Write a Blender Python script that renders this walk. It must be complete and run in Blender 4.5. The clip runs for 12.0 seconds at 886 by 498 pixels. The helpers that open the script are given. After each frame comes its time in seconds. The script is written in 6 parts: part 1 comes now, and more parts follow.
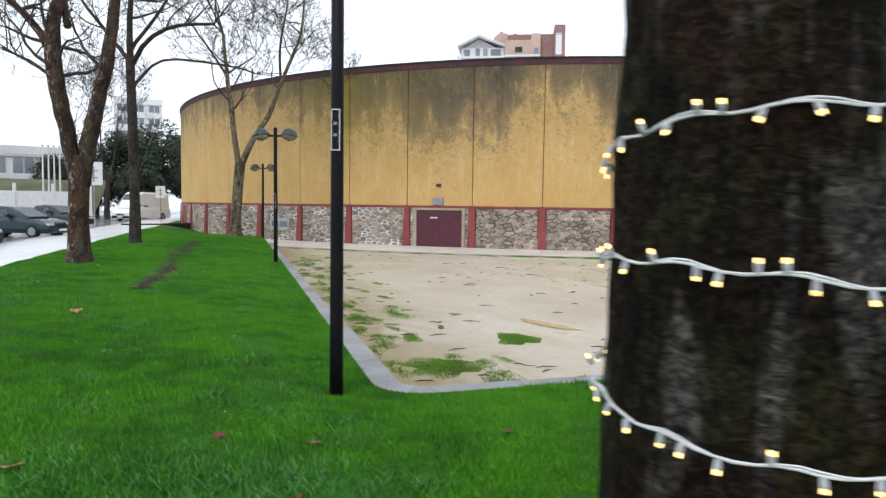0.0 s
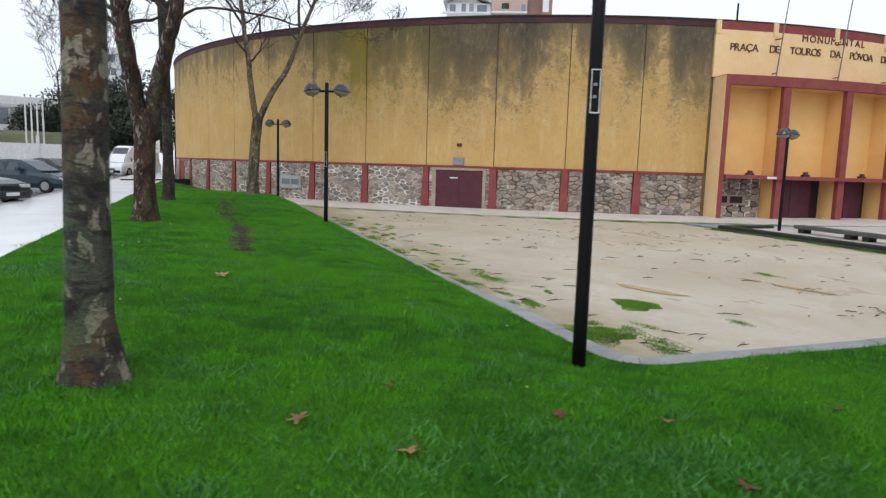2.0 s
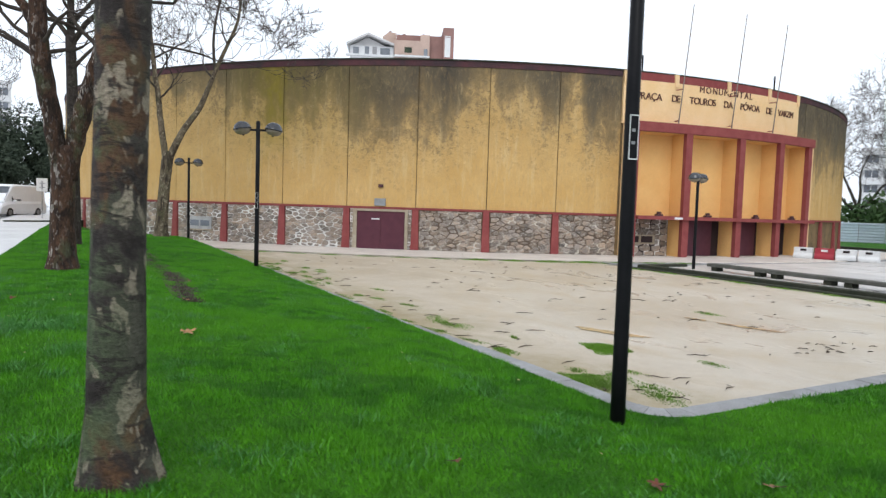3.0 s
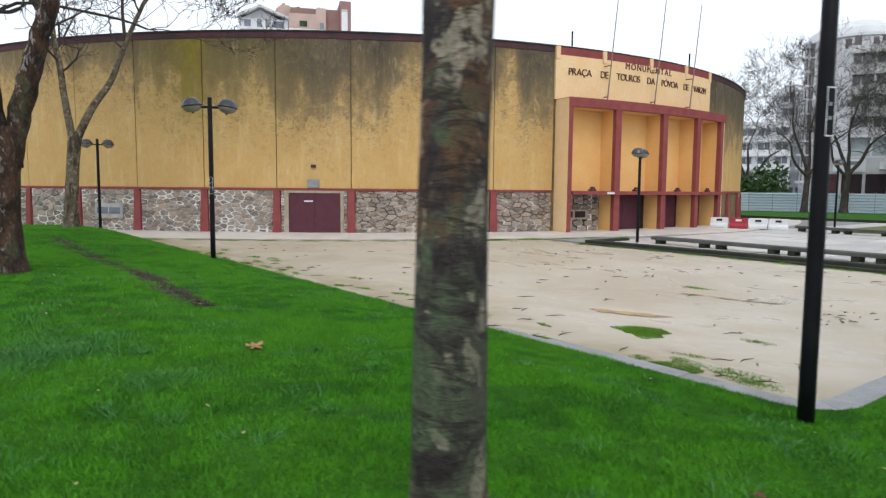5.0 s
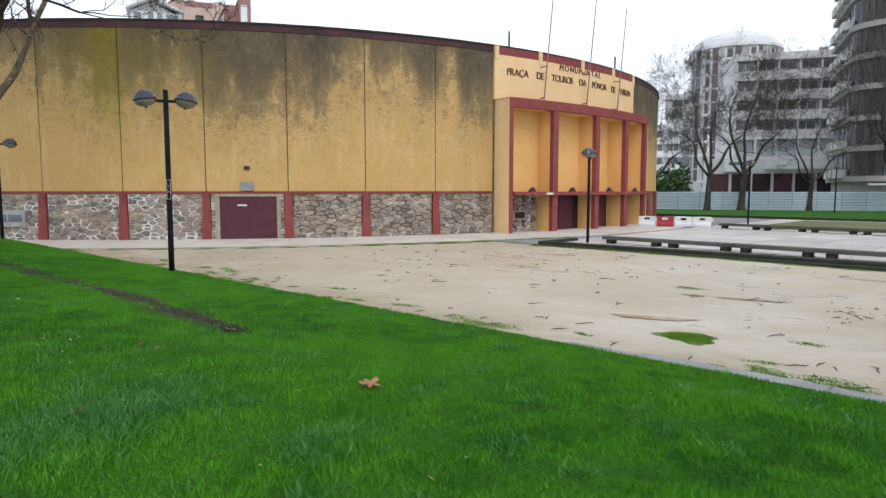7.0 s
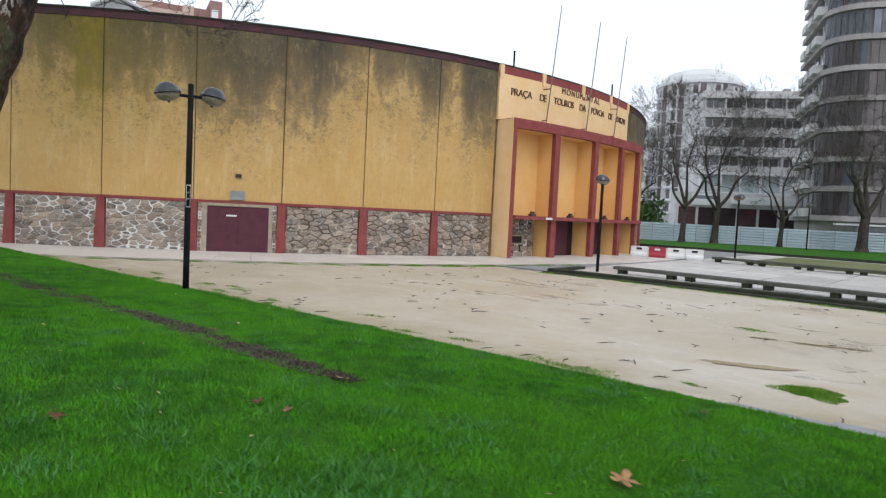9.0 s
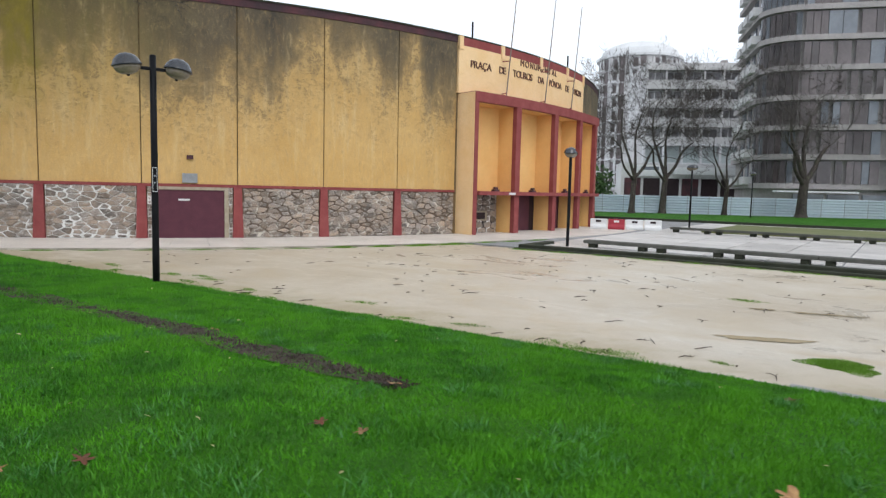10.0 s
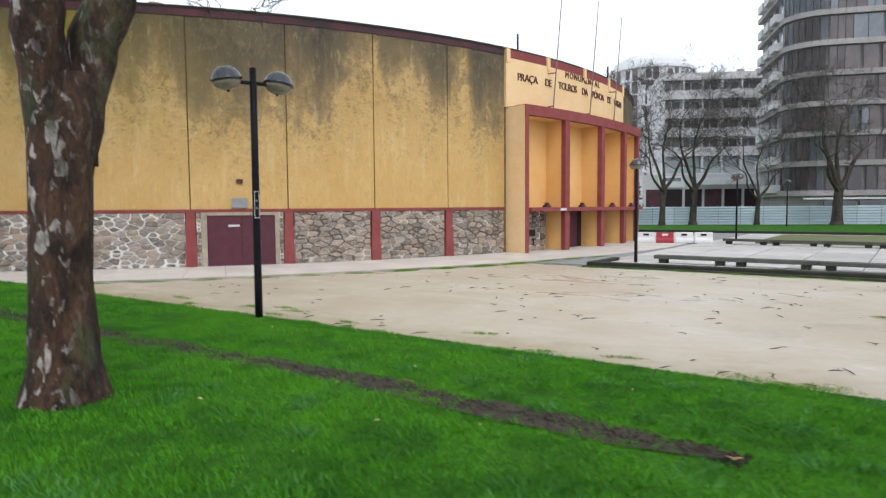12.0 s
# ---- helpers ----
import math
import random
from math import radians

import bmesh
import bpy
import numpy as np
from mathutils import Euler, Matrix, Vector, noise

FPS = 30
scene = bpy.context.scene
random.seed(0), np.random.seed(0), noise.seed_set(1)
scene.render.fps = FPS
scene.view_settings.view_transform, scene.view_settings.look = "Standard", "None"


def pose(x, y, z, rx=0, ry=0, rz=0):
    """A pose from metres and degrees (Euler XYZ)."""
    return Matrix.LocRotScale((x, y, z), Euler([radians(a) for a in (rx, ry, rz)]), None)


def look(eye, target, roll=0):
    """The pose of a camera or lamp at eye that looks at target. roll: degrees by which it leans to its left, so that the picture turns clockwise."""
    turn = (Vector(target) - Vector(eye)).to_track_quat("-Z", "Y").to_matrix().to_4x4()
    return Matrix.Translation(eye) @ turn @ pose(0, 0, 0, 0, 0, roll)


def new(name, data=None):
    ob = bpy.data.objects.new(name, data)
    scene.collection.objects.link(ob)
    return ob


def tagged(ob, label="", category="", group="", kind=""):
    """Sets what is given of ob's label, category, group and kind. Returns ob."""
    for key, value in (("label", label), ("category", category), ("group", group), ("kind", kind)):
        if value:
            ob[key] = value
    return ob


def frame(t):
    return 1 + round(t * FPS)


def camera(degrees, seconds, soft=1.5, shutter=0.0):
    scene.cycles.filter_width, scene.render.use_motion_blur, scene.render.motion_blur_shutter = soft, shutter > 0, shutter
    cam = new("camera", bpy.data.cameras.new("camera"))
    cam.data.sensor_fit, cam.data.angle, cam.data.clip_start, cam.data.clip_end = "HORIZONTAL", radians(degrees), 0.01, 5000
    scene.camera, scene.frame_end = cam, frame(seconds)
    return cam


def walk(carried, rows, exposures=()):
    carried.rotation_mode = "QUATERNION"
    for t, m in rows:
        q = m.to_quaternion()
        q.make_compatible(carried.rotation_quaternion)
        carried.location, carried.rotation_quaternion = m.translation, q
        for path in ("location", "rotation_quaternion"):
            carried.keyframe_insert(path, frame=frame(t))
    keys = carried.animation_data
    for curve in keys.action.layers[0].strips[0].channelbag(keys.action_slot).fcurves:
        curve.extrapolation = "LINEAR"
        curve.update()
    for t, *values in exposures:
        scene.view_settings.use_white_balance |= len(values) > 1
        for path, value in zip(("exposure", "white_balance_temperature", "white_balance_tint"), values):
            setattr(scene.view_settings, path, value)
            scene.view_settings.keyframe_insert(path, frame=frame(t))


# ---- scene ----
# camera and walk
cam = camera(67.7, 12.0, soft=1.3, shutter=0.4)
METRES, EYE, TURN = 15.0, 2.14, -17.2
ROWS = [
    (0.0, 0.0, 0.0, 0.0, 0.05, -3.7, -0.8),
    (0.5, -0.0423, 0.0029, 0.0014, -1.18, -2.93, -0.39),
    (1.0, -0.0862, 0.0013, 0.0015, -2.04, -5.89, -1.38),
    (1.5, -0.1279, 0.0175, 0.002, -4.2, -5.16, -0.97),
    (2.0, -0.171, 0.0203, 0.0003, -2.44, -7.19, -1.72),
    (2.5, -0.2061, 0.0423, 0.0011, -8.05, -7.33, -0.83),
    (3.0, -0.2446, 0.0595, 0.0023, -11.12, -3.51, -1.79),
    (5.0, -0.3738, 0.1549, 0.005, -20.34, -5.25, -0.48),
    (5.5, -0.407, 0.1791, 0.0039, -19.17, -4.43, -0.71),
    (6.0, -0.4308, 0.2114, 0.004, -22.23, -5.31, -1.44),
    (6.5, -0.4531, 0.2477, 0.0047, -24.24, -5.34, -1.21),
    (7.0, -0.4787, 0.2761, 0.0048, -29.11, -5.08, 0.01),
    (9.0, -0.5478, 0.4304, 0.0035, -32.85, -3.33, -2.81),
    (9.5, -0.5624, 0.4674, 0.0030, -35.74, -4.72, -1.19),
    (10.0, -0.5720, 0.5100, 0.0021, -37.81, -5.14, -1.29),
    (10.5, -0.5902, 0.5443, 0.0023, -38.52, -7.41, -0.12),
    (11.0, -0.6013, 0.5862, 0.0004, -37.92, -5.89, -0.93),
    (11.5, -0.6167, 0.6210, -0.0002, -37.73, -4.80, -2.57),
    (12.0, -0.6338, 0.6615, 0.0014, -37.34, -3.58, 0.45),
]
walk(cam, [(t, pose(0, 0, EYE, 0, 0, TURN) @ pose(METRES * x, METRES * y, METRES * z, 90 + pitch, roll, yaw)) for t, x, y, z, yaw, pitch, roll in ROWS], exposures=[(0.0, 0.23), (0.5, 0.16), (1.0, -0.15), (1.5, -0.11), (2.0, -0.03), (2.5, 0.23), (3.0, 0.17), (5.0, 0.10), (6.0, 0.20), (6.5, 0.17), (7.0, 0.09), (9.0, 0.03), (9.5, 0.08), (12.0, 0.24)])

# world: an overcast sky with a weak, wide sun
world = bpy.data.worlds.new("overcast_sky")
scene.world = world
world.use_nodes = True
wn, wl = world.node_tree.nodes, world.node_tree.links
sky = wn.new("ShaderNodeTexSky")
sky.sky_type = "NISHITA"
sky.sun_disc = False
sky.sun_elevation, sky.sun_rotation = radians(48), radians(215)
sky.air_density, sky.dust_density = 1.0, 6.0
hs = wn.new("ShaderNodeHueSaturation")
hs.inputs["Saturation"].default_value = 0.12
wl.new(sky.outputs[0], hs.inputs["Color"])
cloud = wn.new("ShaderNodeMixRGB")
cloud.inputs[0].default_value = 0.72
cloud.inputs[2].default_value = (8.9, 9.7, 10.8, 1)
wl.new(hs.outputs[0], cloud.inputs[1])
bg = wn["Background"]
bg.inputs["Strength"].default_value = 0.135
wl.new(cloud.outputs[0], bg.inputs["Color"])
sun = new("sun", bpy.data.lights.new("sun", "SUN"))
sun.data.energy, sun.data.angle, sun.data.color = 0.6, radians(25), (1.0, 0.97, 0.93)
sun.matrix_world = look((0, 0, 50), (0 + 20 * math.sin(radians(35)), 0 + 20 * math.cos(radians(35)), 50 - 24))


# ---- materials ----
def ramp(nt, fac, stops):
    r = nt.nodes.new("ShaderNodeValToRGB")
    el = r.color_ramp.elements
    while len(el) < len(stops):
        el.new(0.5)
    for e, (p, c) in zip(el, stops):
        e.position = p
        e.color = (c, c, c, 1) if isinstance(c, (int, float)) else (*c, 1)
    nt.links.new(fac, r.inputs[0])
    return r.outputs[0]


def noise_node(nt, vec, scale, detail=4, rough=0.6, distort=0.0):
    n = nt.nodes.new("ShaderNodeTexNoise")
    n.inputs["Scale"].default_value, n.inputs["Detail"].default_value = scale, detail
    n.inputs["Roughness"].default_value, n.inputs["Distortion"].default_value = rough, distort
    nt.links.new(vec, n.inputs["Vector"])
    return n.outputs[0]


def mixc(nt, fac, a, b, mode="MIX"):
    m = nt.nodes.new("ShaderNodeMixRGB")
    m.blend_type = mode
    for k, v in ((0, fac), (1, a), (2, b)):
        if isinstance(v, (int, float)):
            m.inputs[k].default_value = v if k == 0 else (v, v, v, 1)
        elif isinstance(v, tuple):
            m.inputs[k].default_value = (*v, 1)
        else:
            nt.links.new(v, m.inputs[k])
    return m.outputs[0]


def calc(nt, op, a, b=0.0, c=0.0):
    m = nt.nodes.new("ShaderNodeMath")
    m.operation = op
    for k, v in ((0, a), (1, b), (2, c)):
        if isinstance(v, (int, float)):
            m.inputs[k].default_value = v
        else:
            nt.links.new(v, m.inputs[k])
    return m.outputs[0]


def scaled(nt, vec, s):
    m = nt.nodes.new("ShaderNodeMapping")
    m.inputs["Scale"].default_value = s
    nt.links.new(vec, m.inputs["Vector"])
    return m.outputs[0]


def begin(name):
    m = bpy.data.materials.new(name)
    m.use_nodes = True
    nt = m.node_tree
    return m, nt, nt.nodes["Principled BSDF"], nt.nodes.new("ShaderNodeNewGeometry").outputs["Position"]


def bump(nt, bsdf, height, strength, dist):
    b = nt.nodes.new("ShaderNodeBump")
    b.inputs["Strength"].default_value, b.inputs["Distance"].default_value = strength, dist
    nt.links.new(height, b.inputs["Height"])
    nt.links.new(b.outputs[0], bsdf.inputs["Normal"])


def surface(name, c1, c2, scale=3.0, fine=40.0, rough=0.8, metal=0.0, relief=0.3, dist=0.01, stretch=(1, 1, 1), vary=0.0, spec=0.3):
    """Two-scale mottled surface between two colours."""
    m, nt, b, pos = begin(name)
    v = scaled(nt, pos, stretch)
    big, small = noise_node(nt, v, scale, 5), noise_node(nt, v, fine, 4)
    col = mixc(nt, ramp(nt, big, [(0.35, 0.0), (0.65, 1.0)]), c1, c2)
    col = mixc(nt, 1.0, col, ramp(nt, small, [(0.25, 0.78), (0.75, 1.12)]), "MULTIPLY")
    if vary:
        info = nt.nodes.new("ShaderNodeObjectInfo")
        col = mixc(nt, 1.0, col, ramp(nt, info.outputs["Random"], [(0.0, 1.0 - vary), (1.0, 1.0 + vary)]), "MULTIPLY")
    nt.links.new(col, b.inputs["Base Color"])
    b.inputs["Roughness"].default_value, b.inputs["Metallic"].default_value = rough, metal
    b.inputs["Specular IOR Level"].default_value = spec
    if relief:
        bump(nt, b, small, relief, dist)
    return m


CX, CY, RAD = 29.89, 61.73, 34.54   # centre and radius of the bullring
DADO, TOP = 2.11, 9.62


def plaster():
    """Ochre render, black mould running down from the top, a moss-green patch, faded streaks."""
    m, nt, b, pos = begin("ochre_render")
    sep = nt.nodes.new("ShaderNodeSeparateXYZ")
    nt.links.new(pos, sep.inputs[0])
    ang = calc(nt, "ARCTAN2", calc(nt, "SUBTRACT", sep.outputs[1], CY), calc(nt, "SUBTRACT", sep.outputs[0], CX))
    arc = calc(nt, "MULTIPLY", ang, RAD)
    comb = nt.nodes.new("ShaderNodeCombineXYZ")
    nt.links.new(arc, comb.inputs[0])
    nt.links.new(sep.outputs[2], comb.inputs[1])
    uv = comb.outputs[0]
    deg = calc(nt, "MULTIPLY", ang, 180 / math.pi)
    along = calc(nt, "DIVIDE", calc(nt, "ADD", deg, 180.0), 100.0)    # 0 at -180 degrees, 1 at -80
    drip = noise_node(nt, scaled(nt, uv, (1.0, 0.34, 1)), 1.7, 7, 0.68, 0.3)
    tongue = noise_node(nt, scaled(nt, uv, (1.0, 0.10, 1)), 0.8, 3, 0.6)
    drip2 = noise_node(nt, scaled(nt, uv, (1.0, 0.3, 1)), 7.0, 5, 0.7)
    blot = noise_node(nt, uv, 0.55, 5, 0.6, 0.6)
    speck = noise_node(nt, scaled(nt, uv, (1.1, 0.8, 1)), 4.2, 8, 0.78, 0.9)
    fine = noise_node(nt, uv, 60.0, 3)
    ridge = noise_node(nt, scaled(nt, uv, (0.75, 1.5, 1)), 2.4, 7, 0.72, 0.5)
    smear = noise_node(nt, scaled(nt, uv, (1.0, 0.55, 1)), 1.1, 5, 0.55, 0.8)
    base = mixc(nt, ramp(nt, blot, [(0.3, 0.0), (0.7, 1.0)]), (0.54, 0.335, 0.115), (0.60, 0.395, 0.160))
    base = mixc(nt, ramp(nt, drip2, [(0.45, 0.0), (0.75, 0.4)]), base, (0.60, 0.42, 0.20))
    streak = noise_node(nt, scaled(nt, uv, (1.0, 0.13, 1)), 2.3, 6, 0.65, 0.2)
    base = mixc(nt, ramp(nt, streak, [(0.52, 0.0), (0.68, 0.45)]), base, (0.66, 0.50, 0.27))
    # how far the mould reaches down, by bay
    reach = ramp(nt, along, [(0.0, 0.32), (0.30, 0.34), (0.40, 0.48), (0.46, 0.60), (0.55, 0.70), (0.61, 0.60), (0.640, 0.38), (0.655, 0.42), (0.69, 0.56), (0.716, 0.36), (0.728, 0.70), (0.76, 0.70)])
    down = calc(nt, "DIVIDE", calc(nt, "SUBTRACT", TOP, sep.outputs[2]), 6.0)
    edge = calc(nt, "SUBTRACT", calc(nt, "ADD", reach, calc(nt, "ADD", calc(nt, "MULTIPLY", calc(nt, "SUBTRACT", tongue, 0.5), 0.7), calc(nt, "MULTIPLY", calc(nt, "SUBTRACT", smear, 0.5), 0.9))), down)
    edge = calc(nt, "ADD", edge, calc(nt, "MULTIPLY", calc(nt, "SUBTRACT", speck, 0.5), 0.62))
    mould = ramp(nt, edge, [(0.0, 0.0), (0.10, 0.38), (0.26, 0.74), (0.46, 0.95)])
    veil = ramp(nt, calc(nt, "ADD", calc(nt, "SUBTRACT", calc(nt, "ADD", reach, 0.34), down), calc(nt, "MULTIPLY", calc(nt, "SUBTRACT", drip, 0.5), 0.9)), [(0.0, 0.0), (0.8, 0.5)])
    moss_u = ramp(nt, along, [(0.395, 0.1), (0.43, 0.45), (0.445, 0.9), (0.459, 1.0), (0.464, 0.45), (0.53, 0.16), (0.56, 0.0)])
    moss = calc(nt, "MULTIPLY", moss_u, ramp(nt, calc(nt, "ADD", down, calc(nt, "MULTIPLY", calc(nt, "SUBTRACT", drip, 0.5), 1.2)), [(0.30, 0.95), (1.0, 0.0)]))
    col = mixc(nt, veil, base, (0.31, 0.235, 0.12))
    col = mixc(nt, mould, col, ramp(nt, smear, [(0.35, (0.040, 0.038, 0.036)), (0.62, (0.105, 0.088, 0.060))]))
    # broken dark veins where the render has blistered below the mould
    vein = calc(nt, "ABSOLUTE", calc(nt, "SUBTRACT", ridge, 0.5))
    zone = ramp(nt, edge, [(-0.0, 0.0), (0.02, 0.0), (0.06, 1.0), (0.5, 0.6)])
    low = ramp(nt, calc(nt, "ADD", edge, 0.40), [(0.0, 0.0), (0.25, 0.55), (0.42, 0.9), (0.9, 0.3)])
    col = mixc(nt, calc(nt, "MULTIPLY", calc(nt, "MULTIPLY", ramp(nt, vein, [(0.0, 0.85), (0.03, 0.55), (0.06, 0.0)]), low), ramp(nt, speck, [(0.44, 0.0), (0.58, 0.95)])), col, (0.13, 0.098, 0.055))
    col = mixc(nt, calc(nt, "MULTIPLY", calc(nt, "MULTIPLY", ramp(nt, vein, [(0.06, 0.0), (0.09, 0.5), (0.13, 0.0)]), low), ramp(nt, speck, [(0.50, 0.0), (0.62, 0.9)])), col, (0.62, 0.48, 0.27))
    col = mixc(nt, calc(nt, "MULTIPLY", calc(nt, "MULTIPLY", ramp(nt, streak, [(0.58, 0.0), (0.66, 0.6)]), zone), ramp(nt, drip2, [(0.45, 0.0), (0.6, 1.0)])), col, (0.48, 0.36, 0.19))
    col = mixc(nt, calc(nt, "MULTIPLY", moss, ramp(nt, smear, [(0.35, 0.5), (0.6, 1.0)])), col, (0.235, 0.185, 0.020))
    grime = calc(nt, "MULTIPLY", ramp(nt, drip2, [(0.45, 0.0), (0.66, 0.55)]), ramp(nt, speck, [(0.45, 0.0), (0.6, 1.0)]))
    col = mixc(nt, grime, col, (0.26, 0.18, 0.08))
    col = mixc(nt, 1.0, col, ramp(nt, speck, [(0.3, 0.86), (0.7, 1.10)]), "MULTIPLY")
    col = mixc(nt, 1.0, col, ramp(nt, fine, [(0.25, 0.88), (0.75, 1.08)]), "MULTIPLY")
    nt.links.new(col, b.inputs["Base Color"])
    b.inputs["Roughness"].default_value = 0.75
    b.inputs["Specular IOR Level"].default_value = 0.2
    bump(nt, b, speck, 0.8, 0.05)
    return m


M = {}
M["plaster"] = plaster()
M["cream"] = surface("cream_paint", (0.78, 0.53, 0.27), (0.82, 0.59, 0.34), 1.2, 30, 0.8, relief=0.15)
M["orange"] = surface("orange_paint", (0.80, 0.49, 0.19), (0.76, 0.44, 0.16), 0.9, 30, 0.8, relief=0.15)
M["red"] = surface("red_oxide_paint", (0.215, 0.044, 0.044), (0.26, 0.066, 0.062), 2.0, 25, 0.75, relief=0.2)
M["red_faded"] = surface("faded_red_band", (0.095, 0.036, 0.042), (0.045, 0.029, 0.034), 0.9, 12, 0.85, relief=0.25)
M["maroon"] = surface("maroon_metal", (0.078, 0.020, 0.034), (0.095, 0.026, 0.040), 3.0, 30, 0.55, relief=0.08)
M["dark_gap"] = surface("dark_core", (0.20, 0.135, 0.065), (0.11, 0.08, 0.042), 2, 20)
# near black: the shade of insides and openings put into the colour
M["dim"] = surface("interior_shade", (0.02, 0.012, 0.014), (0.03, 0.018, 0.02), 2, 20)
M["jamb"] = surface("worn_concrete", (0.40, 0.35, 0.27), (0.30, 0.25, 0.18), 3, 35)


def stone_mat():
    """Brown-grey rubble with pale smears of mortar."""
    m, nt, b, pos = begin("rubble_stone")
    big, mid, fine = noise_node(nt, pos, 1.6, 5), noise_node(nt, scaled(nt, pos, (1, 1, 1.7)), 5.0, 6, 0.7, 0.8), noise_node(nt, pos, 26.0, 5, 0.7)
    info = nt.nodes.new("ShaderNodeObjectInfo")
    col = mixc(nt, ramp(nt, big, [(0.4, 0.0), (0.6, 1.0)]), (0.32, 0.245, 0.185), (0.225, 0.195, 0.172))
    col = mixc(nt, 1.0, col, ramp(nt, info.outputs["Random"], [(0.0, 0.55), (1.0, 1.5)]), "MULTIPLY")
    col = mixc(nt, ramp(nt, mid, [(0.54, 0.0), (0.61, 0.80)]), col, (0.46, 0.425, 0.385))
    col = mixc(nt, 1.0, col, ramp(nt, fine, [(0.3, 0.6), (0.7, 1.25)]), "MULTIPLY")
    nt.links.new(col, b.inputs["Base Color"])
    b.inputs["Roughness"].default_value = 0.9
    bump(nt, b, fine, 0.8, 0.03)
    return m


def mortar_mat(name, fresh, old, lo):
    """Joints: fresh white in places, weathered brown elsewhere."""
    m, nt, b, pos = begin(name)
    big, fine = noise_node(nt, pos, 1.5, 4, 0.6, 0.5), noise_node(nt, pos, 30.0, 4)
    sep = nt.nodes.new("ShaderNodeSeparateXYZ")
    nt.links.new(pos, sep.inputs[0])
    high = calc(nt, "MULTIPLY", calc(nt, "ABSOLUTE", calc(nt, "SUBTRACT", sep.outputs[2], 1.0)), 0.09)
    col = mixc(nt, ramp(nt, calc(nt, "ADD", big, high), [(lo, 0.0), (lo + 0.12, 1.0)]), old, fresh)
    col = mixc(nt, 1.0, col, ramp(nt, fine, [(0.3, 0.7), (0.7, 1.15)]), "MULTIPLY")
    nt.links.new(col, b.inputs["Base Color"])
    b.inputs["Roughness"].default_value = 0.95
    bump(nt, b, fine, 0.6, 0.02)
    return m


M["mortar"] = mortar_mat("patchy_mortar", (0.80, 0.79, 0.77), (0.30, 0.25, 0.21), 0.45)
M["mortar_white"] = mortar_mat("fresh_white_mortar", (0.82, 0.81, 0.79), (0.70, 0.68, 0.65), 0.30)
M["mortar_old"] = mortar_mat("weathered_mortar", (0.60, 0.55, 0.48), (0.13, 0.095, 0.07), 0.54)
M["stone"] = stone_mat()
M["dull_grass"] = surface("dull_grass", (0.10, 0.125, 0.045), (0.16, 0.16, 0.075), 0.5, 12, 0.9)
M["bank"] = surface("winter_bank", (0.07, 0.075, 0.04), (0.12, 0.125, 0.07), 0.3, 5, 0.9)
M["letter"] = surface("bronze_letter", (0.13, 0.055, 0.035), (0.09, 0.04, 0.03), 5, 40, 0.6, relief=0.0)
M["pole_paint"] = surface("weathered_pole_paint", (0.16, 0.13, 0.115), (0.24, 0.20, 0.18), 3, 30, 0.6, relief=0.0)
M["grey_box"] = surface("grey_metal_sign", (0.22, 0.23, 0.24), (0.27, 0.28, 0.29), 4, 30, 0.5)
M["black"] = surface("black_paint", (0.006, 0.0065, 0.008), (0.010, 0.010, 0.012), 4, 50, 0.45, relief=0.08, spec=0.12)
M["white"] = surface("white_plastic", (0.70, 0.71, 0.71), (0.62, 0.63, 0.64), 3, 30, 0.5, relief=0.05)
M["steel"] = surface("galvanised_steel", (0.33, 0.34, 0.35), (0.25, 0.26, 0.27), 4, 40, 0.45, 0.6)
M["pave_pale"] = surface("pale_ring_paving", (0.68, 0.62, 0.57), (0.57, 0.52, 0.47), 0.9, 25, 0.45, vary=0.07)
M["pave"] = surface("pale_paving", (0.60, 0.57, 0.545), (0.47, 0.45, 0.43), 0.9, 25, 0.38, vary=0.12)
M["kerb"] = surface("grey_concrete_kerb", (0.31, 0.315, 0.325), (0.22, 0.22, 0.22), 1.8, 35, 0.85, relief=0.4, vary=0.08)
M["mossy"] = surface("mossy_concrete", (0.040, 0.042, 0.030), (0.022, 0.027, 0.016), 1.6, 22, 0.9, relief=0.6, dist=0.02)
M["bench"] = surface("weathered_concrete", (0.105, 0.105, 0.094), (0.055, 0.058, 0.046), 1.8, 30, 0.85, relief=0.4)
M["grey_frame"] = surface("grey_concrete", (0.42, 0.42, 0.42), (0.30, 0.30, 0.30), 3, 35)
M["ring_kerb"] = surface("stained_pale_kerb", (0.46, 0.42, 0.37), (0.20, 0.185, 0.14), 1.4, 30, 0.85, relief=0.4, vary=0.15)
M["asphalt"] = surface("wet_asphalt", (0.15, 0.15, 0.155), (0.22, 0.22, 0.225), 0.5, 80, 0.18, relief=0.3)
M["sidewalk"] = surface("pale_sidewalk", (0.80, 0.80, 0.81), (0.70, 0.70, 0.71), 0.6, 30, 0.25, relief=0.2)
M["fence"] = surface("pale_blue_steel_sheet", (0.58, 0.67, 0.74), (0.64, 0.73, 0.79), 0.3, 12, 0.5, relief=0.05, vary=0.1)
M["glass"] = surface("dark_window_glass", (0.10, 0.115, 0.14), (0.17, 0.19, 0.22), 0.3, 3, 0.06, relief=0.0, spec=0.9)
M["blind"] = surface("brown_glazing", (0.072, 0.057, 0.058), (0.125, 0.102, 0.104), 0.25, 4, 0.12, relief=0.0, vary=0.4, spec=0.7)
